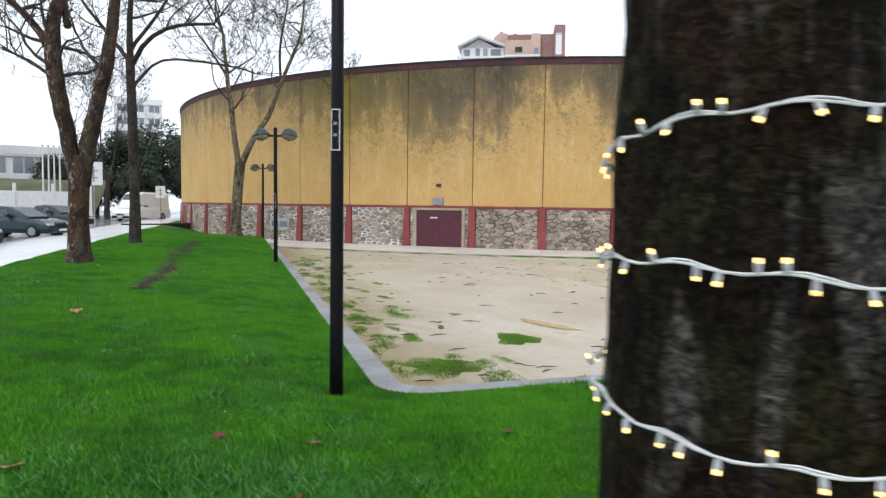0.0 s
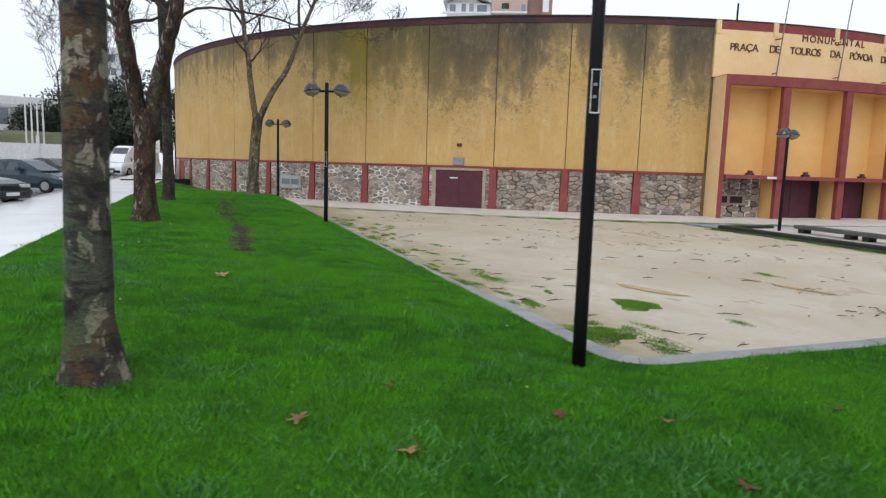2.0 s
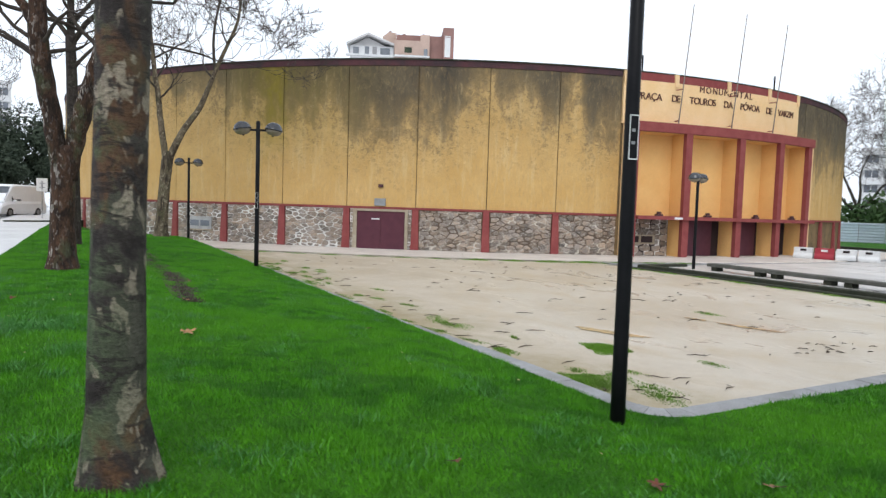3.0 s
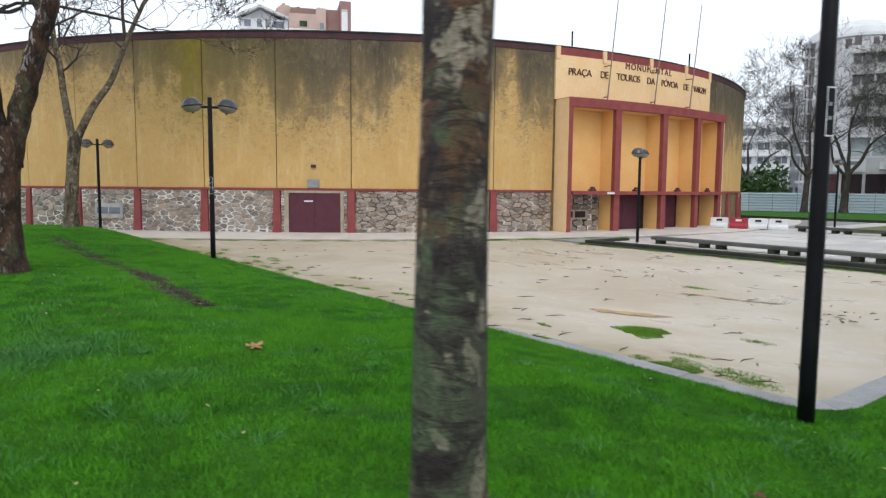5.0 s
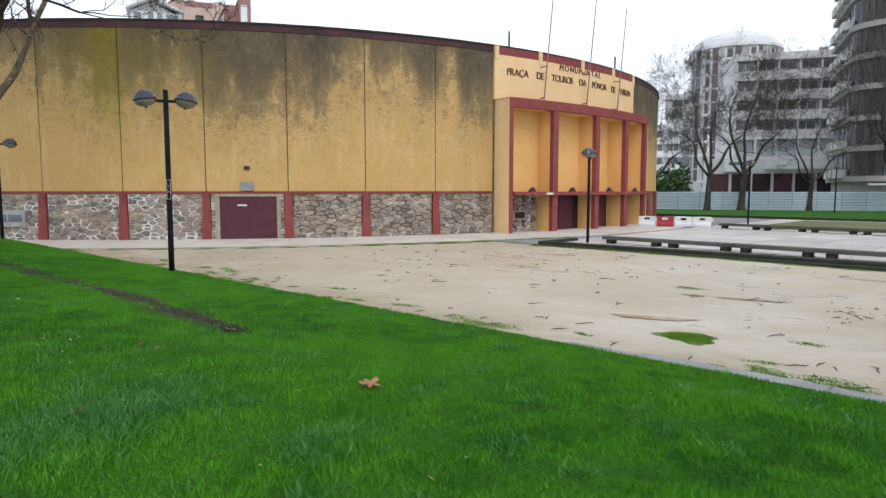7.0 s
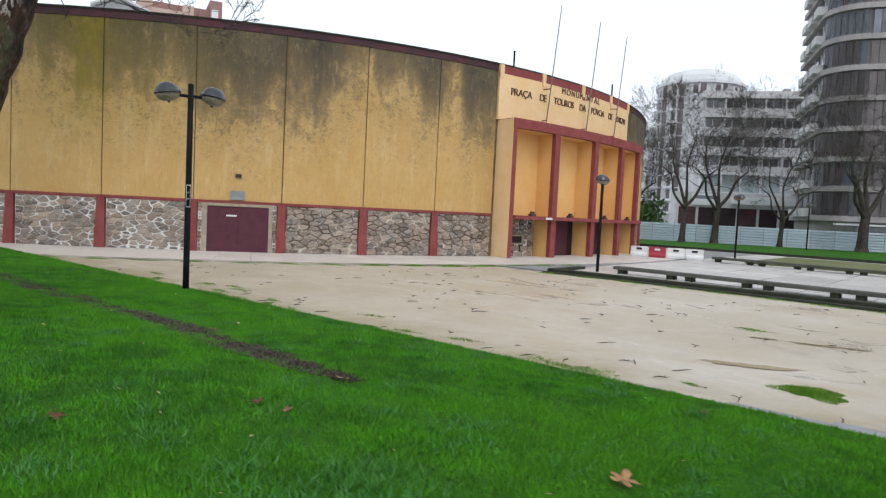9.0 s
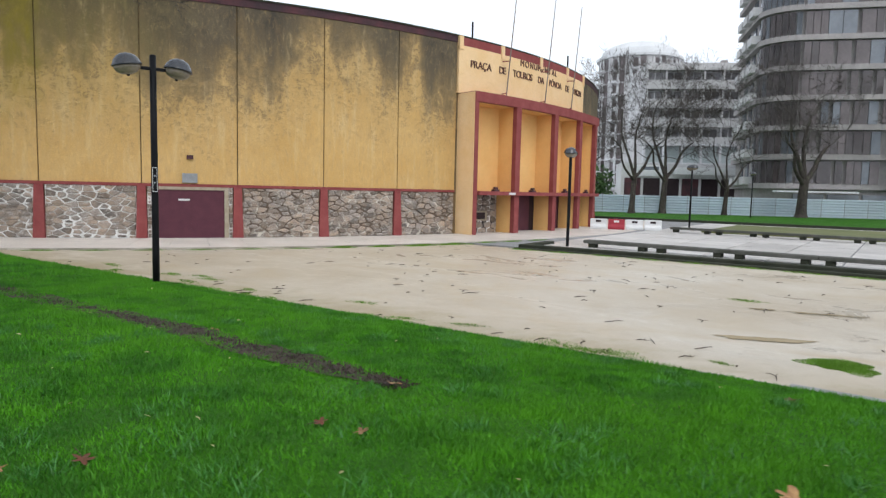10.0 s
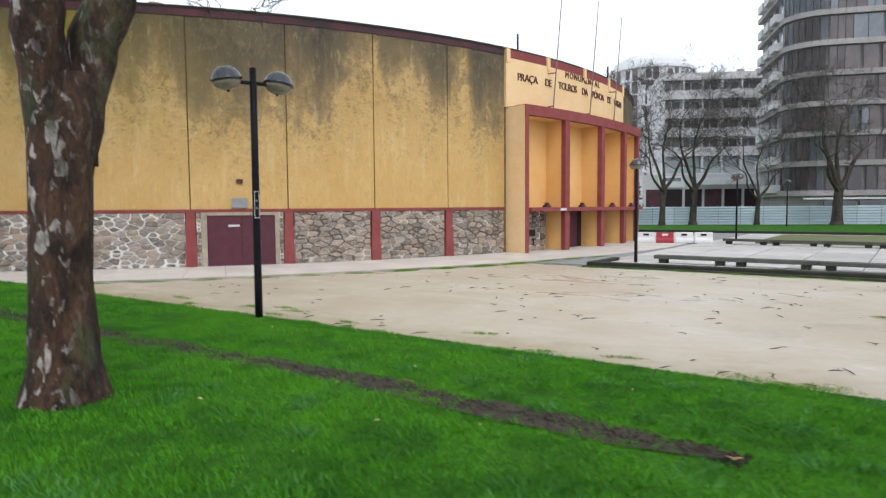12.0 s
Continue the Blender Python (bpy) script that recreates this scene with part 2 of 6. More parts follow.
# glass lightened to grey: haze over the far blocks put into the colour
M["haze_pane"] = surface("haze_grey_glass", (0.17, 0.17, 0.185), (0.25, 0.245, 0.255), 0.4, 4, 0.1, relief=0.0, vary=0.3, spec=0.7)
M["facade"] = surface("grey_facade", (0.58, 0.575, 0.575), (0.47, 0.465, 0.465), 0.25, 6, 0.85, relief=0.1)
M["band"] = surface("grey_brown_band", (0.37, 0.345, 0.34), (0.28, 0.262, 0.26), 0.4, 5, 0.8, relief=0.1)
M["facade_white"] = surface("white_facade", (0.68, 0.69, 0.70), (0.58, 0.59, 0.60), 0.2, 6, 0.8, relief=0.1)
M["facade_brown"] = surface("brown_brick_facade", (0.30, 0.17, 0.15), (0.24, 0.14, 0.125), 0.3, 8, 0.85, relief=0.1)
M["facade_pink"] = surface("pale_pink_facade", (0.50, 0.37, 0.31), (0.43, 0.32, 0.27), 0.3, 8, 0.85, relief=0.1)
M["rail_glass"] = surface("pale_balcony_panel", (0.36, 0.42, 0.42), (0.44, 0.48, 0.48), 0.3, 6, 0.4, relief=0.0, vary=0.1)
M["leaf_dark"] = surface("dark_evergreen", (0.022, 0.036, 0.022), (0.05, 0.068, 0.042), 0.8, 6, 0.75, relief=0.0)
M["leaf_green"] = surface("shrub_leaf", (0.03, 0.07, 0.02), (0.06, 0.12, 0.03), 1.2, 12, 0.6, relief=0.0)
M["dry_leaf"] = surface("dry_leaf", (0.29, 0.165, 0.07), (0.15, 0.075, 0.032), 20, 90, 0.7, relief=0.3, dist=0.003, vary=0.3)
M["red_leaf"] = surface("red_dry_leaf", (0.13, 0.035, 0.018), (0.085, 0.04, 0.018), 20, 90, 0.7, relief=0.3, dist=0.003)
M["twig"] = surface("wet_twig", (0.032, 0.022, 0.016), (0.07, 0.05, 0.035), 8, 40, 0.8)
M["soil"] = surface("bare_soil", (0.028, 0.021, 0.016), (0.06, 0.045, 0.034), 6, 40, 0.95, relief=0.9, dist=0.03)


def sand_mat():
    m, nt, b, pos = begin("pale_sand")
    big, mid, fine = noise_node(nt, pos, 0.28, 5, 0.6, 0.4), noise_node(nt, pos, 2.2, 6, 0.65), noise_node(nt, pos, 70.0, 3)
    wear = noise_node(nt, scaled(nt, pos, (1.0, 0.45, 1)), 0.7, 6, 0.7, 0.8)
    col = mixc(nt, ramp(nt, big, [(0.35, 0.0), (0.65, 1.0)]), (0.41, 0.347, 0.262), (0.50, 0.45, 0.375))
    col = mixc(nt, ramp(nt, mid, [(0.50, 0.0), (0.75, 0.45)]), col, (0.40, 0.33, 0.25))
    col = mixc(nt, ramp(nt, wear, [(0.52, 0.0), (0.68, 0.6)]), col, (0.40, 0.31, 0.19))
    col = mixc(nt, 1.0, col, ramp(nt, fine, [(0.25, 0.8), (0.75, 1.15)]), "MULTIPLY")
    # green film along the edges of the court
    sep = nt.nodes.new("ShaderNodeSeparateXYZ")
    nt.links.new(pos, sep.inputs[0])
    side = ramp(nt, calc(nt, "DIVIDE", calc(nt, "ADD", calc(nt, "SUBTRACT", sep.outputs[0], 1.8), calc(nt, "MULTIPLY", calc(nt, "SUBTRACT", mid, 0.5), 3.0)), 4.0), [(0.05, 0.95), (0.62, 0.0)])
    col = mixc(nt, calc(nt, "MULTIPLY", side, ramp(nt, wear, [(0.36, 0.2), (0.48, 1.0)])), col, (0.235, 0.185, 0.085))
    nt.links.new(col, b.inputs["Base Color"])
    damp = ramp(nt, calc(nt, "ADD", calc(nt, "MULTIPLY", calc(nt, "SUBTRACT", sep.outputs[0], 3.0), 0.045), calc(nt, "ADD", calc(nt, "MULTIPLY", big, 0.9), calc(nt, "MULTIPLY", wear, 0.5))), [(0.55, 0.0), (0.86, 1.0)])
    col = mixc(nt, calc(nt, "MULTIPLY", damp, 0.82), col, (0.352, 0.338, 0.324))
    wet = ramp(nt, wear, [(0.40, 1.0), (0.46, 0.35)])
    nt.links.new(calc(nt, "SUBTRACT", 0.62, calc(nt, "MULTIPLY", damp, calc(nt, "MULTIPLY", wet, 0.36))), b.inputs["Roughness"])
    bump(nt, b, fine, 0.4, 0.01)
    return m


def lawn_mat():
    m, nt, b, pos = begin("lawn_green")
    big, mid, fine = noise_node(nt, pos, 0.5, 5), noise_node(nt, pos, 5.0, 5, 0.7), noise_node(nt, pos, 90.0, 3)
    col = mixc(nt, ramp(nt, big, [(0.35, 0.0), (0.65, 1.0)]), (0.022, 0.10, 0.004), (0.038, 0.145, 0.006))
    col = mixc(nt, ramp(nt, mid, [(0.45, 0.0), (0.75, 0.7)]), col, (0.016, 0.08, 0.003))
    col = mixc(nt, 1.0, col, ramp(nt, fine, [(0.25, 0.6), (0.75, 1.3)]), "MULTIPLY")
    nt.links.new(col, b.inputs["Base Color"])
    b.inputs["Roughness"].default_value = 0.75
    b.inputs["Specular IOR Level"].default_value = 0.15
    bump(nt, b, fine, 0.8, 0.03)
    return m


def blade_mat(name="grass_blade", dull=0.0):
    m, nt, b, pos = begin(name)
    big = noise_node(nt, pos, 0.6, 4)
    geo = nt.nodes["Geometry"]
    clump = noise_node(nt, pos, 2.6, 5, 0.65)
    col = mixc(nt, geo.outputs["Random Per Island"], (0.046, 0.205, 0.005), (0.082, 0.30, 0.010))
    col = mixc(nt, ramp(nt, clump, [(0.42, 0.75), (0.58, 0.0)]), col, (0.020, 0.10, 0.010))
    col = mixc(nt, ramp(nt, big, [(0.42, 0.0), (0.62, 0.6)]), col, (0.092, 0.305, 0.010))
    if dull:
        col = mixc(nt, dull, col, (0.20, 0.25, 0.05))
    nt.links.new(col, b.inputs["Base Color"])
    b.inputs["Roughness"].default_value = 0.55
    b.inputs["Specular IOR Level"].default_value = 0.25
    return m


def bark_mat(name, c1, c2, patch, size=4.0, amount=0.55, tall=0.5, moss=(0.060, 0.072, 0.034), weather=0.0):
    """Plane bark: grey-brown with flaked pale patches."""
    m, nt, b, pos = begin(name)
    v = scaled(nt, pos, (1.0, 1.0, tall))
    w = noise_node(nt, v, size, 5, 0.6, 0.7)
    flakes = noise_node(nt, scaled(nt, pos, (1, 1, tall * 1.1)), size * 2.2, 3, 0.5, 0.5)
    fine = noise_node(nt, scaled(nt, pos, (1, 1, tall)), 30.0, 5, 0.7)
    col = mixc(nt, ramp(nt, w, [(0.38, 0.0), (0.6, 1.0)]), c1, c2)
    shed = ramp(nt, flakes, [(amount, 0.0), (amount + 0.05, 0.9)])
    if weather:                     # the western side sheds most
        dot = nt.nodes.new("ShaderNodeVectorMath")
        dot.operation = "DOT_PRODUCT"
        dot.inputs[1].default_value = (-0.93, -0.05, 0.0)
        nt.links.new(nt.nodes["Geometry"].outputs["Normal"], dot.inputs[0])
        shed = calc(nt, "MULTIPLY", shed, ramp(nt, calc(nt, "MULTIPLY_ADD", dot.outputs["Value"], 0.5, 0.5), [(0.55, 1.0 - weather), (0.90, 1.0)]))
    col = mixc(nt, shed, col, patch)
    dark = noise_node(nt, scaled(nt, pos, (1, 1, 0.3)), size * 1.3, 4, 0.6, 0.4)
    col = mixc(nt, ramp(nt, dark, [(0.52, 0.0), (0.60, 0.75)]), col, (0.022, 0.015, 0.011))
    algae = noise_node(nt, scaled(nt, pos, (1, 1, 0.7)), 3.1, 5, 0.6, 0.3)
    col = mixc(nt, ramp(nt, algae, [(0.54, 0.0), (0.66, 0.65)]), col, moss)
    col = mixc(nt, 1.0, col, ramp(nt, fine, [(0.3, 0.45), (0.7, 1.3)]), "MULTIPLY")
    nt.links.new(col, b.inputs["Base Color"])
    b.inputs["Roughness"].default_value = 0.85
    b.inputs["Specular IOR Level"].default_value = 0.25
    h = mixc(nt, 0.5, fine, flakes, "ADD")
    bump(nt, b, h, 0.8, 0.025)
    return m


M["sand"], M["lawn"], M["blade"] = sand_mat(), lawn_mat(), blade_mat()
M["tuft"] = blade_mat("olive_tuft", 0.4)
M["tussock"] = surface("tussock_blade", (0.030, 0.155, 0.018), (0.058, 0.22, 0.032), 1.3, 30, 0.42, relief=0.0, spec=0.4)
M["bark"] = bark_mat("plane_bark", (0.020, 0.012, 0.009), (0.078, 0.041, 0.024), (0.38, 0.35, 0.32), 6.0, 0.55, tall=0.42, weather=0.88)
M["bark_tan"] = bark_mat("tan_plane_bark", (0.085, 0.066, 0.045), (0.17, 0.135, 0.090), (0.30, 0.26, 0.19), 4.0, 0.58, tall=0.8, moss=(0.11, 0.105, 0.055))


def young_bark():
    """Grey plane bark: wrinkles round the trunk, rusty bare patches, pale flakes, green lichen low down."""
    m, nt, b, pos = begin("wrinkled_plane_bark")
    mott = noise_node(nt, scaled(nt, pos, (1, 1, 0.8)), 5.0, 5, 0.6, 0.6)
    rust = noise_node(nt, scaled(nt, pos, (1, 1, 0.6)), 3.2, 5, 0.6, 0.8)
    flake = noise_node(nt, scaled(nt, pos, (1, 1, 0.55)), 9.0, 4, 0.55, 0.6)
    wrinkle = noise_node(nt, scaled(nt, pos, (1, 1, 3.2)), 4.5, 5, 0.65, 0.9)
    fine = noise_node(nt, pos, 45.0, 5, 0.7)
    sep = nt.nodes.new("ShaderNodeSeparateXYZ")
    nt.links.new(pos, sep.inputs[0])
    col = mixc(nt, ramp(nt, mott, [(0.38, 0.0), (0.62, 1.0)]), (0.024, 0.020, 0.019), (0.084, 0.071, 0.064))
    col = mixc(nt, ramp(nt, rust, [(0.52, 0.0), (0.60, 0.8)]), col, (0.115, 0.060, 0.030))
    col = mixc(nt, ramp(nt, flake, [(0.56, 0.0), (0.60, 0.85)]), col, (0.32, 0.275, 0.21))
    grow = calc(nt, "ADD", mott, ramp(nt, calc(nt, "DIVIDE", sep.outputs[2], 4.0), [(0.15, 0.0), (0.26, 0.10), (0.40, 0.09), (0.52, -0.06), (0.9, 0.0)]))
    weather = ramp(nt, calc(nt, "MULTIPLY", calc(nt, "ADD", sep.outputs[0], 3.42), 2.5), [(0.5, 1.0), (1.0, 0.3)])   # the damp western side
    col = mixc(nt, calc(nt, "MULTIPLY", weather, ramp(nt, grow, [(0.50, 0.0), (0.64, 0.8)])), col, (0.080, 0.118, 0.058))
    col = mixc(nt, ramp(nt, wrinkle, [(0.52, 0.0), (0.60, 0.8)]), col, (0.028, 0.023, 0.021))
    col = mixc(nt, 1.0, col, ramp(nt, fine, [(0.3, 0.6), (0.7, 1.3)]), "MULTIPLY")
    nt.links.new(col, b.inputs["Base Color"])
    b.inputs["Roughness"].default_value = 0.8
    b.inputs["Specular IOR Level"].default_value = 0.25
    bump(nt, b, mixc(nt, 0.5, wrinkle, fine), 1.0, 0.04)
    return m


M["bark_young"] = young_bark()


def furrowed_bark():
    """Dark wet bark with upright furrows, grey streaks and green algae."""
    m, nt, b, pos = begin("wet_dark_bark")
    furrow = noise_node(nt, scaled(nt, pos, (1, 1, 0.14)), 11.0, 6, 0.65, 0.5)
    streak = noise_node(nt, scaled(nt, pos, (1, 1, 0.20)), 6.0, 4, 0.55, 0.3)
    plates = noise_node(nt, scaled(nt, pos, (1, 1, 0.8)), 38.0, 6, 0.7)
    algae = noise_node(nt, pos, 4.0, 5, 0.65)
    flake = noise_node(nt, scaled(nt, pos, (1, 1, 1.5)), 24.0, 6, 0.75, 1.2)
    brown = noise_node(nt, scaled(nt, pos, (1, 1, 0.5)), 3.0, 4, 0.6, 0.5)
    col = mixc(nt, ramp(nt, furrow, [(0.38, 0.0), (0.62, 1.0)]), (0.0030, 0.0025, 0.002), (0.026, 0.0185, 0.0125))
    col = mixc(nt, ramp(nt, brown, [(0.46, 0.0), (0.60, 0.75)]), col, (0.032, 0.016, 0.009))
    col = mixc(nt, ramp(nt, algae, [(0.46, 0.0), (0.62, 0.75)]), col, (0.027, 0.027, 0.010))
    col = mixc(nt, ramp(nt, streak, [(0.53, 0.0), (0.61, 0.78)]), col, (0.118, 0.110, 0.102))
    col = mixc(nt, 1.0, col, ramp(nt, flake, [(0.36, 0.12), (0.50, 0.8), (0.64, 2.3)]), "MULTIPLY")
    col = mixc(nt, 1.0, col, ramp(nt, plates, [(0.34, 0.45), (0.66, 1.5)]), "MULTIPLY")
    nt.links.new(col, b.inputs["Base Color"])
    b.inputs["Roughness"].default_value = 0.85
    b.inputs["Specular IOR Level"].default_value = 0.1
    bump(nt, b, mixc(nt, 0.5, furrow, flake), 1.0, 0.09)
    return m


M["bark_dark"] = furrowed_bark()
M["limb_far"] = surface("grey_twig_bark", (0.058, 0.050, 0.046), (0.095, 0.083, 0.076), 3, 20, 0.85, relief=0.0)
M["limb"] = surface("thin_branch_bark", (0.034, 0.027, 0.022), (0.065, 0.052, 0.042), 3, 20, 0.85, relief=0.2)


def glow(name, colour, strength):
    m, nt, b, pos = begin(name)
    b.inputs["Base Color"].default_value = (*colour, 1)
    b.inputs["Emission Color"].default_value = (*colour, 1)
    b.inputs["Emission Strength"].default_value = strength
    return m


M["shade"] = surface("grey_lamp_shade", (0.018, 0.020, 0.026), (0.03, 0.033, 0.04), 3, 30, 0.22, relief=0.05, spec=0.6)
M["bulb"] = glow("warm_led", (1.0, 0.68, 0.26), 2.6)
M["socket"] = surface("milky_socket_plastic", (0.50, 0.51, 0.54), (0.40, 0.41, 0.44), 30, 200, 0.35, relief=0.0)
M["bowl"] = surface("smoked_lamp_bowl", (0.27, 0.225, 0.16), (0.20, 0.17, 0.13), 3, 20, 0.12, relief=0.0, spec=0.6)
M["water"] = surface("puddle_water", (0.43, 0.345, 0.215), (0.47, 0.385, 0.25), 1.5, 8, 0.05, relief=0.0, spec=0.5)


# ---- building blocks ----
def mesh_of(bm, name, mat):
    me = bpy.data.meshes.new(name)
    bm.normal_update()
    bm.to_mesh(me)
    bm.free()
    me.materials.append(mat)
    return me


def part(name, bm, material, parent=None, label="", smooth=False):
    me = mesh_of(bm, name, material) if isinstance(bm, bmesh.types.BMesh) else bm
    if smooth:
        me.shade_smooth()
    ob = new(name, me)
    ob.parent = parent
    if label:
        ob["label"] = label
    return ob


def thing(name, at, label, category, group="", kind="", rz=0.0):
    ob = new(name)
    ob.matrix_basis = pose(*at, 0, 0, rz)
    ob.empty_display_size = 0.2
    return tagged(ob, label, category, group, kind)


def box(bm, x0, x1, y0, y1, z0, z1, m=None, bevel=0.0):
    vs = [bm.verts.new((x, y, z)) for z in (z0, z1) for y in (y0, y1) for x in (x0, x1)]
    fs = [bm.faces.new([vs[i] for i in f]) for f in ((0, 2, 3, 1), (4, 5, 7, 6), (0, 1, 5, 4), (2, 6, 7, 3), (0, 4, 6, 2), (1, 3, 7, 5))]
    if bevel:
        es = list({e for f in fs for e in f.edges})
        r = bmesh.ops.bevel(bm, geom=es, offset=bevel, segments=2, affect="EDGES", profile=0.5)
        vs = list({v for f in r["faces"] for v in f.verts} | {v for v in vs if v.is_valid})
    if m is not None:
        for v in vs:
            v.co = m @ v.co
    return bm


def boxed(*a, **k):
    return box(bmesh.new(), *a, **k)


def tube(bm, pts, radii, sides=8, cap=True):
    """A round tube through points with a radius at each."""
    pts = [Vector(p) for p in pts]
    rings = []
    ref = Vector((0.31, 0.87, 0.21)).normalized()
    for i, p in enumerate(pts):
        d = (pts[min(i + 1, len(pts) - 1)] - pts[max(i - 1, 0)]).normalized()
        a = d.cross(ref if abs(d.dot(ref)) < 0.95 else Vector((1, 0, 0))).normalized()
        c = d.cross(a)
        rings.append([bm.verts.new(p + radii[i] * (math.cos(2 * math.pi * k / sides) * a + math.sin(2 * math.pi * k / sides) * c)) for k in range(sides)])
    for r0, r1 in zip(rings, rings[1:]):
        for k in range(sides):
            bm.faces.new((r0[k], r0[(k + 1) % sides], r1[(k + 1) % sides], r1[k]))
    if cap:
        bm.faces.new(list(reversed(rings[0])))
        bm.faces.new(rings[-1])
    return bm


def lathe(bm, profile, sides=24, at=(0, 0, 0)):
    """Turns (radius, height) pairs round the upright axis."""
    rings = [[bm.verts.new((at[0] + r * math.cos(2 * math.pi * k / sides), at[1] + r * math.sin(2 * math.pi * k / sides), at[2] + z)) for k in range(sides)] for r, z in profile]
    for r0, r1 in zip(rings, rings[1:]):
        for k in range(sides):
            bm.faces.new((r0[k], r0[(k + 1) % sides], r1[(k + 1) % sides], r1[k]))
    bm.faces.new(list(reversed(rings[0])))
    bm.faces.new(rings[-1])
    return bm


def arc_block(bm, a0, a1, r0, r1, z0, z1, steps=6):
    """A block between two angles (degrees), two radii and two heights about the bullring's centre, in its own coordinates."""
    cols = []
    for i in range(steps + 1):
        a = radians(a0 + (a1 - a0) * i / steps)
        cols.append([bm.verts.new((r * math.cos(a), r * math.sin(a), z)) for r, z in ((r0, z0), (r1, z0), (r1, z1), (r0, z1))])
    for c0, c1 in zip(cols, cols[1:]):
        for k in range(4):
            bm.faces.new((c0[k], c1[k], c1[(k + 1) % 4], c0[(k + 1) % 4]))
    bm.faces.new(cols[0])
    bm.faces.new(list(reversed(cols[-1])))
    return bm


def arc(*a, **k):
    return arc_block(bmesh.new(), *a, **k)


def smooth01(x):
    x = min(1.0, max(0.0, x))
    return x * x * (3 - 2 * x)


# ---- ground ----
KX, KY, KZ, KR = 1.31, 6.15, 0.29, 0.55       # outer edges and top of the kerbs round the sand court, radius of their corner
SAND = -0.14
EDGE = -5.15              # where the lawn meets the sidewalk


def lawn_z(x, y):
    dx, dy = max(0.0, KX - x), max(0.0, KY - y)
    d = math.hypot(dx, dy) if (x < KX and y < KY) else (dx if x < KX else dy)
    e = KZ + 0.01
    z = e + (0.48 - e) * smooth01(d / 1.7) + 0.17 * smooth01((-x - 0.5) / 3.0) * smooth01((y + 3) / 6)
    far = smooth01((y - 34) / 14) * smooth01((x + 6.0) / 4.0)
    z = z * (1 - far) + 0.02 * far
    z += (0.02 * noise.noise((x * 0.7, y * 0.7, 0)) + 0.014 * noise.noise((x * 2.1, y * 2.1, 5))) * smooth01(d / 0.6)
    return z


def sand_z(x, y):
    r = math.hypot(x - CX, y - CY)
    return SAND + 0.08 * smooth01((58 - r) / 14) + 0.012 * noise.noise((x * 0.5, y * 0.5, 3))


def sheet(name, xs, ys, zf, mat, keep=None):
    bm = bmesh.new()
    g = {}
    for i, x in enumerate(xs):
        for j, y in enumerate(ys):
            g[i, j] = bm.verts.new((x, y, zf(x, y)))
    for i in range(len(xs) - 1):
        for j in range(len(ys) - 1):
            if keep is None or keep((xs[i] + xs[i + 1]) / 2, (ys[j] + ys[j + 1]) / 2):
                bm.faces.new((g[i, j], g[i + 1, j], g[i + 1, j + 1], g[i, j + 1]))
    bmesh.ops.delete(bm, geom=[v for v in bm.verts if not v.link_faces], context="VERTS")
    return part(name, bm, mat, None, smooth=True)


def steps(a, b, n):
    return [a + (b - a) * i / n for i in range(n + 1)]


ground = part("ground", boxed(-900, 900, -900, 900, -3.0, -0.45), M["sidewalk"])
tagged(ground, "pale grey ground reaching to the horizon", "ground", kind="structure")
lawn = sheet("lawn", steps(EDGE, KX, 56) + [KX + 0.004], steps(-14, 62, 300), lambda x, y: lawn_z(x, y) if x <= KX + 0.001 else (-0.3 if y > KY else lawn_z(x, y)), M["lawn"])
tagged(lawn, "bright green short lawn on a low bank", "lawn", kind="structure")
lawn_s = sheet("lawn", steps(KX, 40, 150), steps(-14, KY, 84), lawn_z, M["lawn"])
tagged(lawn_s, "bright green short lawn beside the sand court", "lawn", kind="structure")
sand = sheet("sand_court", steps(KX + 0.2, 17.0, 70), steps(KY + 0.2, 46, 140), sand_z, M["sand"], lambda x, y: math.hypot(x - CX, y - CY) > 38.4 and x < 29)
tagged(sand, "pale damp sand court with twigs and moss patches", "ground", kind="structure")

# pavement ring round the bullring
pavement = thing("pavement", (CX, CY, 0), "pale stone paving round the bullring", "pavement", kind="structure")
part("paving_bed", arc(-200, -60, 30.0, 38.80, -0.4, -0.03, steps=90), M["kerb"], pavement)
for i in range(-200, -62, 2):
    for r0, r1 in ((34.6, 36.0), (36.01, 37.4), (37.41, 38.84)):
        part("slab", arc(i + 0.012, i + 1.988, r0, r1, -0.035, 0.0, steps=2), M["pave_pale"], pavement)
for i in range(-200, -104, 4):
    part("kerb_stone", arc(i + 0.01, i + 3.99, 38.845, 39.0, -0.4, -0.004, steps=3), M["ring_kerb"], pavement)

# ---- bullring ----
ring = thing("bullring", (CX, CY, 0), "round ochre bullring with red pilasters, stone base and mould stains", "building")
STEP = 6.0
A0 = -127.98              # joint left of the side door
bay = lambda k: A0 + STEP * k
core = arc(-205, -55, RAD - 0.6, RAD - 0.07, -0.3, TOP - 0.02, steps=100)
part("wall_core", core, M["dark_gap"], ring)
gap = math.degrees(0.022 / RAD)
panel_me = mesh_of(arc(gap, STEP - gap, RAD - 0.06, RAD, DADO + 0.06, TOP - 0.30, steps=6), "panel", M["plaster"])
